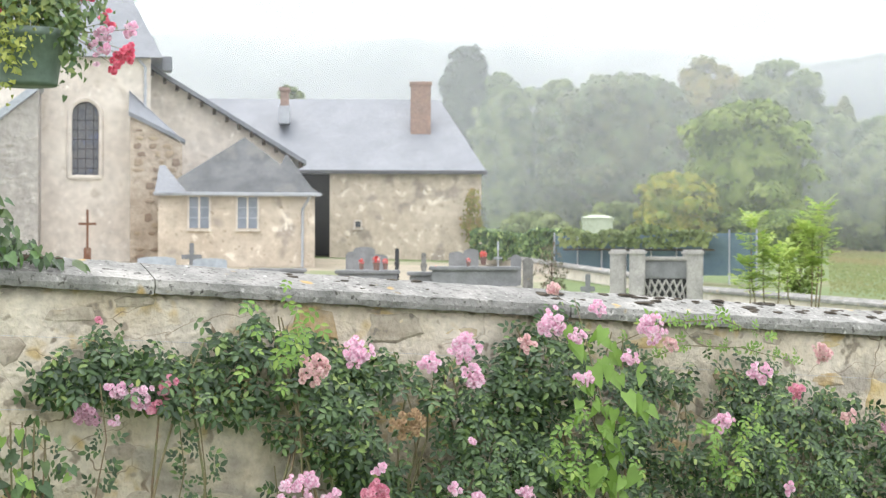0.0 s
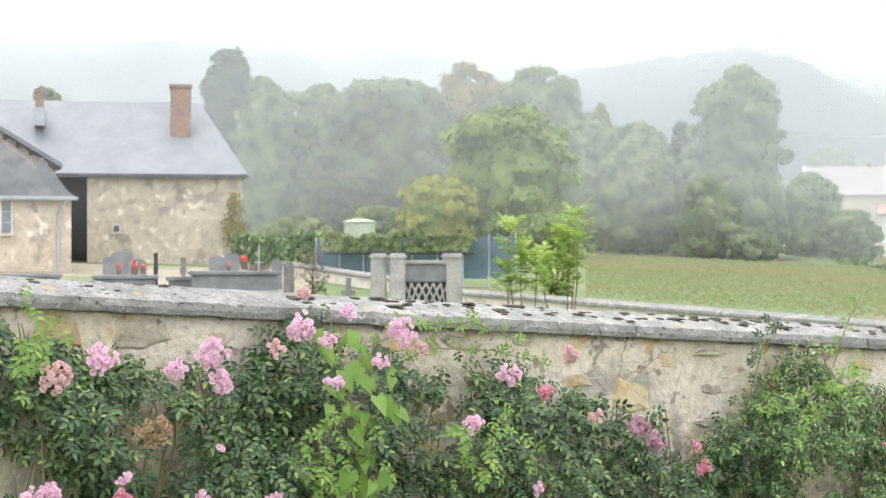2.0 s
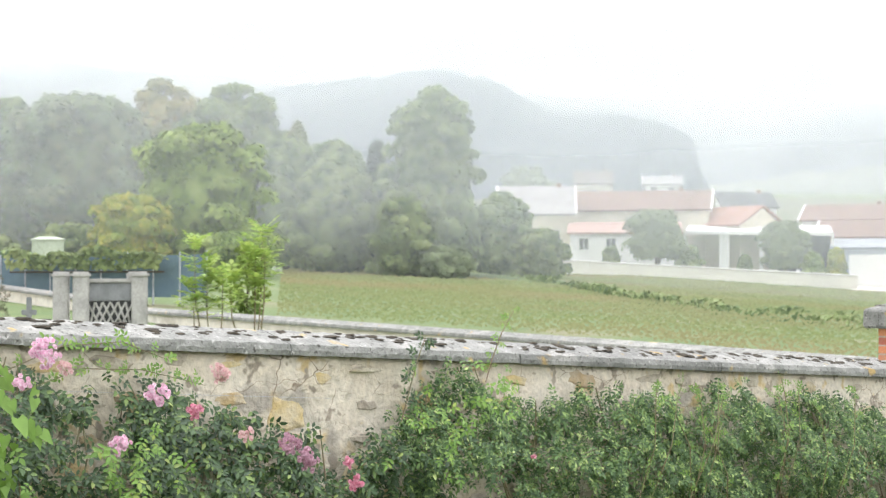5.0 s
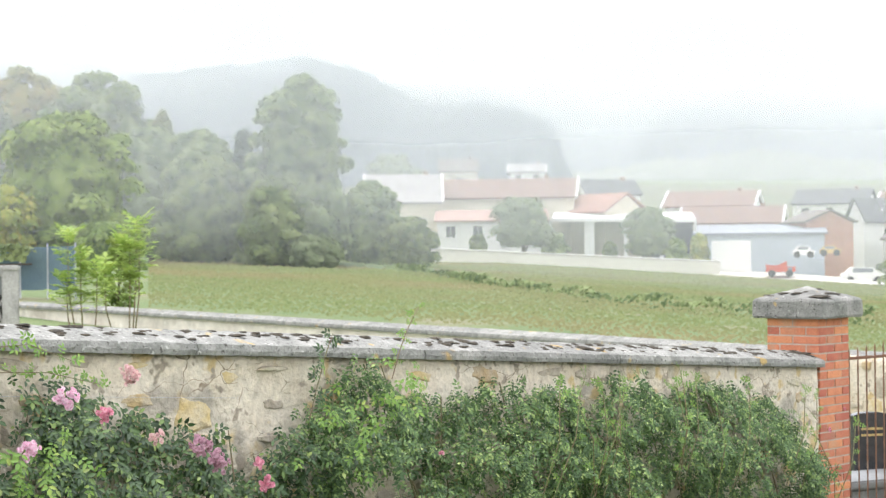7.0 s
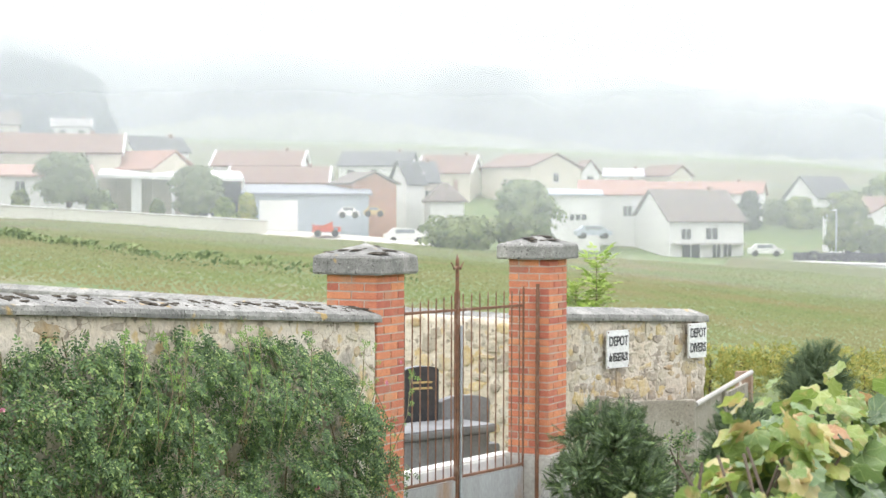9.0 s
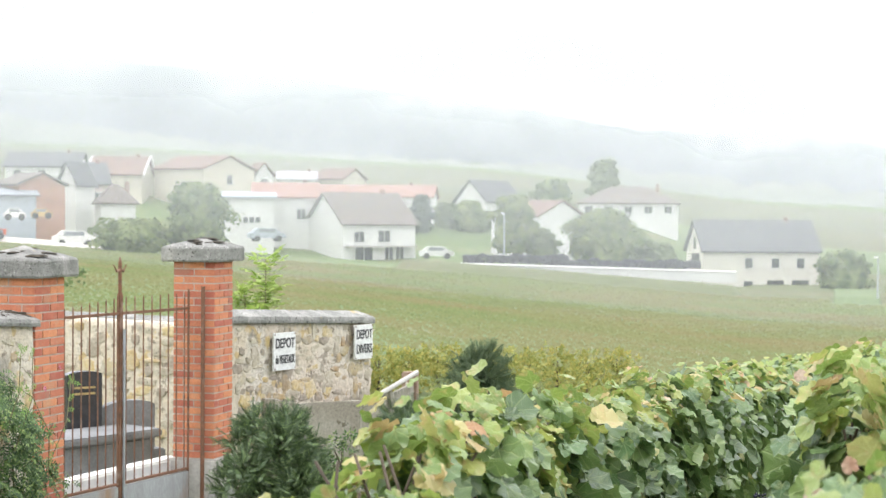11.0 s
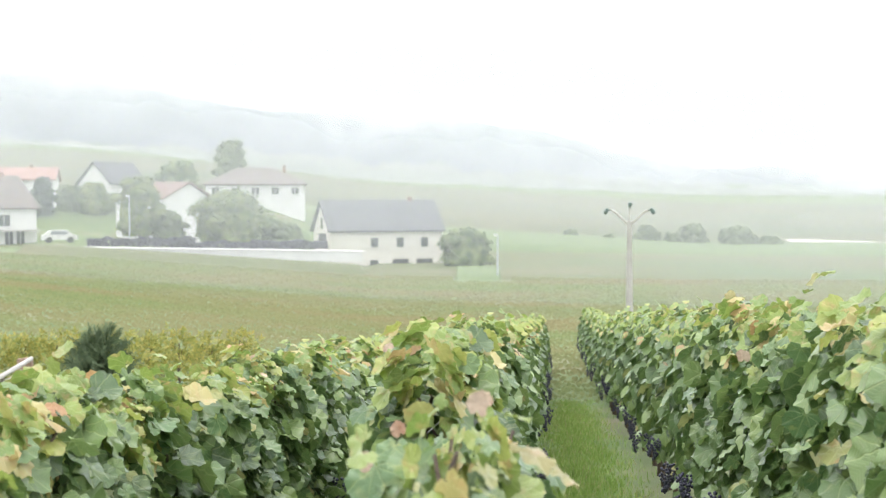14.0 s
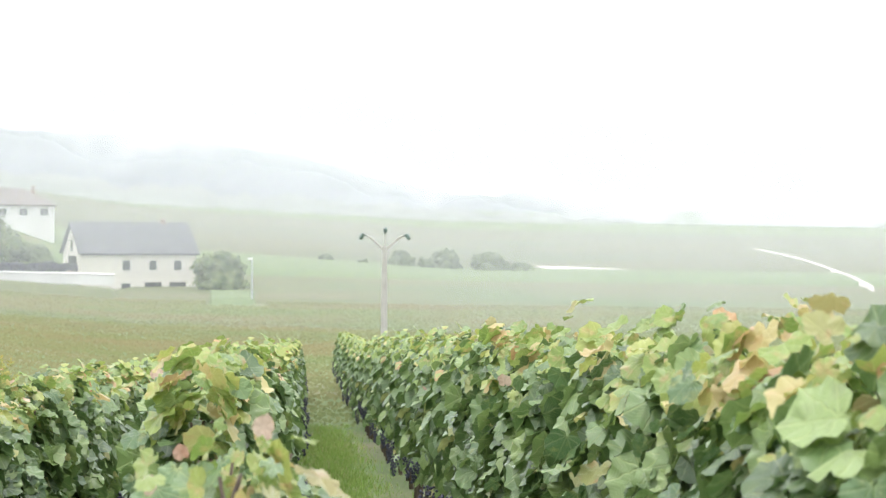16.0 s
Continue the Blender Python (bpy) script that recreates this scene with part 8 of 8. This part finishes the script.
for c in ((0.05, 0.10, 0.03), (0.09, 0.16, 0.04)):
    me = mesh_of("leaf", *HEART, True)
    me.materials.append(surface("ivy leaf", c, tuple(q * 0.7 for q in c), 20, 0.45, 0.2, 60, vary=0.3, objects=True, through=0.15))
    IVY_LEAF.append(me)
ivy()


def corner_bush():
    """Broad-leaved plant growing against the foot of the wall."""
    root = thing("leafy_plant", "broad-leaved green plant against the wall foot", "plant")
    g = np.random.default_rng(37)
    n = 70
    x = 1.40 + g.normal(0, 0.10, n)
    z = 0.3 + 0.5 * g.beta(1.2, 1.5, n)
    p = np.stack([x, WY - 0.22 + g.normal(0, 0.06, n), z], -1)
    nn = unit(np.stack([g.normal(0, 0.5, n), -0.9 + 0 * x, 0.5 + g.normal(0, 0.3, n)], -1))
    ux, uy, uz = frames(nn, np.tile([0, 0, -1.0], (n, 1)), g.normal(0, 0.7, n))
    put("stems", mesh_of("stems", *joined([tube([(1.4 + 0.02 * k, WY - 0.2, ground_z(1.4, 7.3) - 0.1), (1.36 + 0.05 * k, WY - 0.24, 0.75)], [0.008, 0.004], 5) for k in range(4)])), "cane", root)
    for i in range(n):
        m = Matrix((ux[i], uy[i], uz[i])).transposed().to_4x4()
        m.translation = p[i]
        put("leaf", LEAF_HEART if i % 5 == 0 else IVY_LEAF[i % 2], None, root, at=m @ Matrix.Scale(0.055 * g.uniform(0.6, 1.3), 4))


corner_bush()


def basket():
    bx, by, bz = 1.2, 6.15, 2.065
    root = thing("hanging_basket", "green plastic hanging pot full of pink geraniums", "flower basket")
    R = 0.135
    prof = [(0.78 * R, 0.0), (0.8 * R, 0.012), (0.98 * R, 0.165), (1.06 * R, 0.17), (1.06 * R, 0.20), (0.96 * R, 0.20), (0.93 * R, 0.15)]
    v, f, n = [], [], 28
    for rr, z in prof:
        v += [(bx + rr * math.cos(2 * math.pi * k / n), by + rr * math.sin(2 * math.pi * k / n), bz + z) for k in range(n)]
    for j in range(len(prof) - 1):
        for k in range(n):
            f.append((j * n + k, j * n + (k + 1) % n, j * n + n + (k + 1) % n, j * n + n + k))
    f.append(tuple(range(n))[::-1])
    put("pot", mesh_of("pot", v, f, True), "potgreen", root, "dark green plastic pot")
    put("soil", mesh_of("soil", [(bx + 0.93 * R * math.cos(2 * math.pi * k / n), by + 0.93 * R * math.sin(2 * math.pi * k / n), bz + 0.16) for k in range(n)], [tuple(range(n))]), "bark", root)
    for a in (0.4, 2.5, 4.6):
        put("hanger_wire", mesh_of("hanger_wire", *tube([(bx + R * math.cos(a), by + R * math.sin(a), bz + 0.19), (bx, by, bz + 0.85)], [0.002, 0.002], 5)), "zinc", root)
    g = np.random.default_rng(50)
    def spray(name, n, material, template, size, cx, cz, sx, sz, droop, label):
        d = g.normal(size=(n, 3))
        p = np.array([bx, by, bz]) + np.stack([cx + d[:, 0] * sx, -0.03 + d[:, 1] * 0.08, cz + d[:, 2] * sz], -1)
        nn = unit(np.stack([d[:, 0] * 0.5, -0.8 + g.normal(0, 0.3, n), 0.4 + g.normal(0, 0.3, n)], -1))
        ux, uy, uz = frames(nn, np.tile([0, 0, -1.0 if droop else 1.0], (n, 1)), g.normal(0, 0.9, n))
        tagged(put(name, scatter(name, *template, p, ux, uy, uz, size * g.uniform(0.6, 1.3, n)), material, root, label), kind="stuff")
    spray("geranium_leaves", 900, "leaf_lime2", HEART, 0.028, 0.02, 0.30, 0.13, 0.07, True, "green geranium leaves")
    spray("creeping_jenny", 700, "leaf_yellow", HEART, 0.019, -0.07, 0.16, 0.045, 0.07, True, "trailing yellow-green foliage")
    spray("trailing_leaves", 220, "leaf_lime2", HEART, 0.024, 0.14, 0.18, 0.03, 0.07, True, "trailing dark leaves")
    for i in range(24):
        a = g.uniform(-0.2, 0.36)
        c = Vector((bx + a, by - 0.1 + g.uniform(-0.05, 0.05), bz + (0.30 + g.uniform(-0.05, 0.16) if a < 0.24 else g.uniform(0.05, 0.32))))
        put("flower_stalk", mesh_of("flower_stalk", *tube([(bx + a * 0.5, by, bz + 0.2), tuple(c)], [0.002, 0.0015], 4)), "cane", root)
        lists = []
        for j in range(9):
            face = Vector((g.normal(0, 0.5), -1, 0.3 + g.normal(0, 0.4))).normalized()
            q = face.to_track_quat("Z", "Y").to_matrix()
            o = c + Vector(g.normal(0, 0.016, 3))
            v, f = BLOOMS[j % 4]
            lists.append(([o + q @ (Vector(p) * 0.0135) for p in v], f))
        put("flower_head", mesh_of("flower_head", *joined(lists), True), "petal_red" if i % 3 else "petal", root)
    post = thing("bracket_post", "green iron post with a bracket for the hanging pot", "post")
    put("post", mesh_of("post", *tube([(0.45, 6.15, ground_z(0.45, 6.15) - 0.1), (0.45, 6.15, 3.1)], [0.03, 0.03], 10)), "potgreen", post)
    put("bracket", mesh_of("bracket", *tube([(0.45, 6.15, 2.7), (0.8, 6.15, 2.95), (1.2, 6.15, 2.93)], [0.012, 0.012, 0.010], 8)), "potgreen", post)


M["potgreen"] = surface("dark green plastic", (0.12, 0.17, 0.14), (0.15, 0.2, 0.165), 5, 0.5, 0.05, 30)
M["petal_red"] = leafy("coral pink geranium petals", [(0, (0.78, 0.10, 0.2)), (1, (0.88, 0.28, 0.38))], 0.6, 0.35)
M["leaf_lime2"] = leafy("geranium leaves", [(0, (0.05, 0.11, 0.03)), (0.7, (0.12, 0.2, 0.05)), (1, (0.22, 0.28, 0.07))], 0.5, 0.3)
M["leaf_yellow"] = leafy("yellow-green leaves", [(0, (0.24, 0.3, 0.05)), (1, (0.42, 0.45, 0.09))], 0.5, 0.35)
basket()

# ---------------------------------------------------------------- village details
def patch(name, label, az0, az1, r0, r1, material, lift=0.05, n=24, category="field"):
    """A strip of ground lying on the slope."""
    v, f = [], []
    for i in range(n + 1):
        q = i / n
        a = az0 + (az1 - az0) * q
        ra, rb = (r0[0] + (r0[1] - r0[0]) * q, r1[0] + (r1[1] - r1[0]) * q)
        for j in range(7):
            r = ra + (rb - ra) * (j - 1) / 5 if j else ra - min(6, rb - ra)
            p = polar(a, r)
            v.append((p.x, p.y, p.z + ((lift + 0.0025 * r) if j and 0 < i < n else -0.5)))
    for i in range(n):
        for j in range(6):
            k = i * 7 + j
            f.append((k, k + 7, k + 8, k + 1))
    return tagged(put(name, mesh_of(name, v, f, True), material), label, category, kind="structure")


M["meadow"] = surface("bright meadow", (0.10, 0.15, 0.048), (0.125, 0.17, 0.055), 0.3, 0.9, 0.3, 10)
M["gravel"] = surface("pale gravel", (0.36, 0.31, 0.23), (0.28, 0.25, 0.18), 0.8, 0.95, 0.5, 20, third=(0.17, 0.2, 0.09))
M["field_valley"] = surface("valley vineyard", (0.095, 0.115, 0.035), (0.125, 0.125, 0.05), 0.05, 0.95, 0.4, 3, third=(0.08, 0.12, 0.03))
M["track"] = surface("pale chalk track", (0.66, 0.63, 0.56), (0.56, 0.53, 0.46), 0.5, 0.95, 0.3, 10)
M["field_far"] = surface("far vineyard slope", (0.11, 0.12, 0.06), (0.14, 0.14, 0.075), 0.03, 0.95, 0.3, 2, third=(0.09, 0.12, 0.055), stretch=(1, 1, 6))
patch("far_slope", "pale olive vineyard slopes behind the village", 20, 118, (232, 268), (520, 520), "field_far", 0.3, 90)
patch("grass_verge", "bright grass beside the cream house", 86.7, 88.3, (150, 150), (180, 180), "meadow")
patch("valley_field", "olive vineyard beyond the cream house", 83, 118, (152, 152), (208, 216), "field_valley", -0.1, 30)
patch("meadow", "bright green strip of meadow in the valley", 87, 112, (212, 222), (236, 258), "meadow", 0.2)
patch("track", "pale chalk track across the far fields", 97.0, 104.0, (262, 238), (264.5, 240.5), "track", 0.15)
patch("track_far", "pale chalk track climbing the far slope", 104.7, 108.9, (392, 192), (401, 196), "track", 0.4)
patch("yard", "pale concrete yard before the sheds", 56.5, 64.5, (160, 150), (172, 166), "track", 0.06)
patch("churchyard_gravel", "pale gravel round the church and the graves", 4, 30, (38, 38), (64, 60), "gravel", -0.06, 20, "gravel")
# lifted to fit the camera's view: it hides the garden wall's lower part
patch("garden_bank", "raised strip covering the foot of the white garden wall", 72, 84, (152, 152), (163.5, 163.5), "field_valley", 0.5)
patch("garden_lawn", "green lawn below the bungalow", 72.6, 82.0, (190, 186), (206, 204), "meadow", 0.06)
patch("yard_lawn", "green lawn before the open shed", 51.0, 56.6, (160, 160), (169, 169), "meadow", 0.06)

# grey concrete wall along the village edge, and the low white wall with a hedge
run_wall("village_wall", "long pale concrete wall along the village edge", polar2(46.5, 158), polar2(57.0, 158), elz(158, 0.42), elz(158, -0.16), 1.6, 0.3, "cream_light", "concrete")
run_wall("garden_wall", "low white garden wall beside the cream house", polar2(74.4, 164), polar2(83.6, 166), elz(164, -1.42), elz(166, -1.62), 1.1, 0.3, "white", "white")
M["leaf_purple"] = leafy("dark purple leaves", [(0, (0.03, 0.03, 0.05)), (1, (0.07, 0.06, 0.09))], 0.6, 0.1)
clipped_hedge("dark purple clipped hedge behind the white wall", polar2(74.5, 165), polar2(78.0, 166), elz(165, -1.17), 0.7, 0.8, "leaf_purple", 11, 1300, 0.3)
clipped_hedge("dark purple clipped hedge behind the white wall", polar2(77.2, 166), polar2(82.4, 167), elz(166, -1.3), 0.7, 0.8, "leaf_purple", 12, 1800, 0.3)


def open_shed():
    r = 172.0
    x, y = polar2(53.8, r)
    root = thing("open_shed", "white open shed with a shallow canopy roof", "shed", at=pose(x, y, elz(r, 0.42), 0, 0, -53.8))
    W, h = radians(4.75) * r, r * math.tan(radians(1.0)) - r * math.tan(radians(0.42)) + 0.6
    put("roof", mesh_of("roof", [(-W / 2, -1, h), (W / 2, -1, h - 0.25), (W / 2, 6, h + 0.7), (-W / 2, 6, h + 0.9), (-W / 2, -1, h + 0.35), (W / 2, -1, h + 0.1), (W / 2, 6, h + 0.95), (-W / 2, 6, h + 1.15)],
        [(3, 2, 1, 0), (4, 5, 6, 7), (0, 1, 5, 4), (1, 2, 6, 5), (2, 3, 7, 6), (3, 0, 4, 7)]), "white", root)
    # dark tile colour on this wall stands in for the shed's shaded inside
    put("back_wall", box(-W / 2, W / 2, 5.6, 5.9, -1.5, h + 0.6), "dark_tile", root)
    for q in (-0.5, -0.235, 0.02, 0.27, 0.5):
        w = 0.9 if q == -0.235 else 0.25
        put("pillar", box(q * W - w / 2 * (q < 0.5) - 0.1, q * W + w / 2 * (q > -0.5), -0.6, -0.3, -1.5, h + 0.1), "white", root)
    return root


open_shed()


def vehicle(label, category, az, r, L, H, el, colour, turn, lorry=False):
    """A parked vehicle: body with a glazed cab, wheels."""
    x, y = polar2(az, r)
    root = thing(category, label, category, "parked vehicles", at=pose(x, y, elz(r, el), 0, 0, -az + turn))
    prof = [(-0.5, 0.25), (0.5, 0.25), (0.5, 0.6), (0.36, 0.66), (0.2, 1.0), (-0.28, 1.0), (-0.42, 0.66), (-0.5, 0.62)] if not lorry else [(-0.5, 0.3), (0.5, 0.3), (0.5, 0.62), (0.22, 0.62), (0.22, 0.95), (-0.1, 0.7), (-0.42, 0.72), (-0.5, 0.8)]
    k, w = len(prof), 0.85
    v = [(a * L, -w, b * H) for a, b in prof] + [(a * L, w, b * H) for a, b in prof]
    f = [tuple(range(k)), tuple(range(2 * k - 1, k - 1, -1))] + [(i, i + k, (i + 1) % k + k, (i + 1) % k) for i in range(k)]
    put("body", mesh_of("body", v, f), colour, root)
    put("window", box(-0.25 * L, 0.2 * L, -w - 0.01, -w + 0.03, H * 0.68, H * 0.93) if not lorry else box(0.25 * L, 0.4 * L, -w - 0.01, -w + 0.03, H * 0.4, H * 0.58), "car_glass", root)
    for q in (-0.3, 0.3):
        for s in (-1, 1):
            wh = put("wheel", mesh_of("wheel", *tube([(q * L, s * (w - 0.2), 0.32), (q * L, s * (w + 0.02), 0.32)], [0.32, 0.32], 14)), "dark", root)
    return root


M["loader_paint"] = surface("faded yellow paint", (0.55, 0.38, 0.14), (0.48, 0.33, 0.13), 3, 0.6, 0)
# the glass's reflection is put into this pale colour
M["car_glass"] = surface("car windows with reflection in the colour", (0.22, 0.24, 0.26), (0.28, 0.30, 0.32), 1, 0.15, 0)
M["orange_paint"] = surface("orange-red paint", (0.62, 0.10, 0.05), (0.55, 0.09, 0.05), 3, 0.5, 0)
vehicle("orange-red tipping trailer in the yard", "trailer", 58.95, 156, 2.6, 1.5, -0.72, "orange_paint", 0, True)
vehicle("white car parked in the yard", "car", 61.6, 156, 3.9, 1.45, -0.95, "white", 5)
vehicle("white van parked by the brick house", "van", 59.7, 166, 2.1, 1.15, -0.1, "white", 0)
vehicle("small yellow loader by the brick house", "loader", 60.55, 166, 2.0, 1.0, -0.05, "loader_paint", 0)
vehicle("grey car parked below the white building", "car", 67.9, 178, 3.8, 1.4, -0.75, "blue_grey", 12)
vehicle("white car parked below the white house", "car", 73.6, 180, 3.6, 1.3, -1.3, "white", 4)
tagged(put("white_container", box(-1.8, 1.8, 0, 2.2, -0.8, 2.1, 0.05), "white", at=pose(*polar2(57.35, 160), elz(160, -0.25), 0, 0, -57)), "white container standing by the village wall", "container")


def y_pole():
    r = 75.0
    x, y = polar2(92.6, r)
    zf = elz(r, -0.65)
    root = thing("utility_pole", "concrete utility pole with a forked top and insulators", "utility pole", at=pose(x, y, 0, 0, 0, -92.6))
    put("shaft", mesh_of("shaft", *tube([(0, 0, ground_z(x, y) - 0.5), (0, 0, zf)], [0.17, 0.11], 8)), "concrete", root)
    k = r * math.pi / 180
    for s in (-1, 1):
        arm = put("arm", mesh_of("arm", *tube([(0, 0, zf - 0.2), (s * 0.45 * k, 0, zf + 0.27 * k), (s * 0.62 * k, 0, zf + 0.36 * k)], [0.07, 0.055, 0.04], 6)), "concrete", root)
        put("insulator", mesh_of("insulator", *tube([(s * 0.72 * k, 0, zf + 0.42 * k), (s * 0.80 * k, 0, zf + 0.28 * k), (s * 0.84 * k, 0, zf + 0.24 * k)], [0.06, 0.10, 0.05], 8)), "ins", root)
        put("link", mesh_of("link", *tube([(s * 0.62 * k, 0, zf + 0.36 * k), (s * 0.74 * k, 0, zf + 0.36 * k)], [0.03, 0.03], 6)), "ins", root)
    put("arm", mesh_of("arm", *tube([(0, 0, zf - 0.1), (0, 0, zf + 0.5 * k)], [0.04, 0.03], 6)), "concrete", root)
    put("insulator", mesh_of("insulator", *tube([(0, 0, zf + 0.45 * k), (0.03 * k, 0, zf + 0.56 * k), (0.03 * k, 0, zf + 0.62 * k)], [0.05, 0.10, 0.05], 8)), "ins", root)
    return root


M["ins"] = surface("dark green glass insulator", (0.05, 0.10, 0.08), (0.06, 0.12, 0.1), 5, 0.3, 0)
y_pole()


def lamp_post(az, r, top, base):
    x, y = polar2(az, r)
    root = thing("street_lamp", "thin grey street lamp beside the white wall", "street lamp", at=pose(x, y, 0, 0, 0, -az))
    zt, zb = elz(r, top), elz(r, base)
    put("column", mesh_of("column", *tube([(0, 0, zb - 0.6), (0, 0, zt), (-0.15, -0.3, zt + 0.12)], [0.09, 0.06, 0.05], 8)), "zinc", root)
    put("lantern", box(-0.35, 0.05, -0.6, -0.2, zt + 0.02, zt + 0.2, 0.04), "white", root)


lamp_post(75.87, 168, 0.2, -1.6)
lamp_post(88.15, 150, -1.15, -2.5)

# dark low hedge line between the two field halves
zz = [(44.4, 120), (47.4, 97), (49.2, 73), (51, 66), (53, 60), (55.5, 57), (58.2, 54), (62, 53)]
for (a0, r0), (a1, r1) in zip(zz, zz[1:]):
    pa, pb = polar(a0, r0), polar(a1, r1)
    d = (pb - pa).length
    clipped_hedge("dark green low hedge between the vineyards", (pa.x, pa.y), (pb.x, pb.y), (pa.z + pb.z) / 2 + 0.42, 0.5, 0.6, "leaf_blue", int(a0), int(d * 60), 0.17)
patch("field_path", "bright grass path between the vineyards", 43.6, 47.6, (118, 97), (127, 101), "meadow", 0.12)


def wall_ivy():
    """Yellow-green creeper on the barn's corner."""
    root = thing("creeper", "yellow-green creeper climbing the barn corner", "creeper")
    g = np.random.default_rng(61)
    n = 300
    q = g.beta(1.2, 1.2, n)
    az = 26.2 + g.normal(-0.08, 0.17, n) * (0.4 + 0.6 * np.sin(q * 3.0))
    el = 0.1 + 1.9 * q
    a = np.radians(az)
    r = 65.6 + g.normal(0, 0.08, n)
    p = np.stack([r * np.sin(a), r * np.cos(a), EYE + r * np.tan(np.radians(el))], -1)
    nn = unit(np.stack([-np.sin(a) + g.normal(0, 0.4, n), -np.cos(a) + g.normal(0, 0.4, n), 0.5 + 0 * a], -1))
    ux, uy, uz = frames(nn, np.tile([0, 0, -1.0], (n, 1)), g.normal(0, 0.7, n))
    put("stem", mesh_of("stem", *tube([tuple(polar(26.3, 65.7)), tuple(polar(26.2, 65.7, elz(65.7, 1.0)))], [0.05, 0.03], 6)), "bark", root)
    tagged(put("foliage", scatter("foliage", *HEART, p, ux, uy, uz, 0.15 * g.uniform(0.5, 1.3, n)), "leaf_creeper", root), kind="stuff")


M["leaf_creeper"] = leafy("creeper leaves", [(0, (0.2, 0.2, 0.06)), (0.7, (0.28, 0.26, 0.08)), (1, (0.34, 0.2, 0.1))], 0.7, 0.3, 0.2)
wall_ivy()
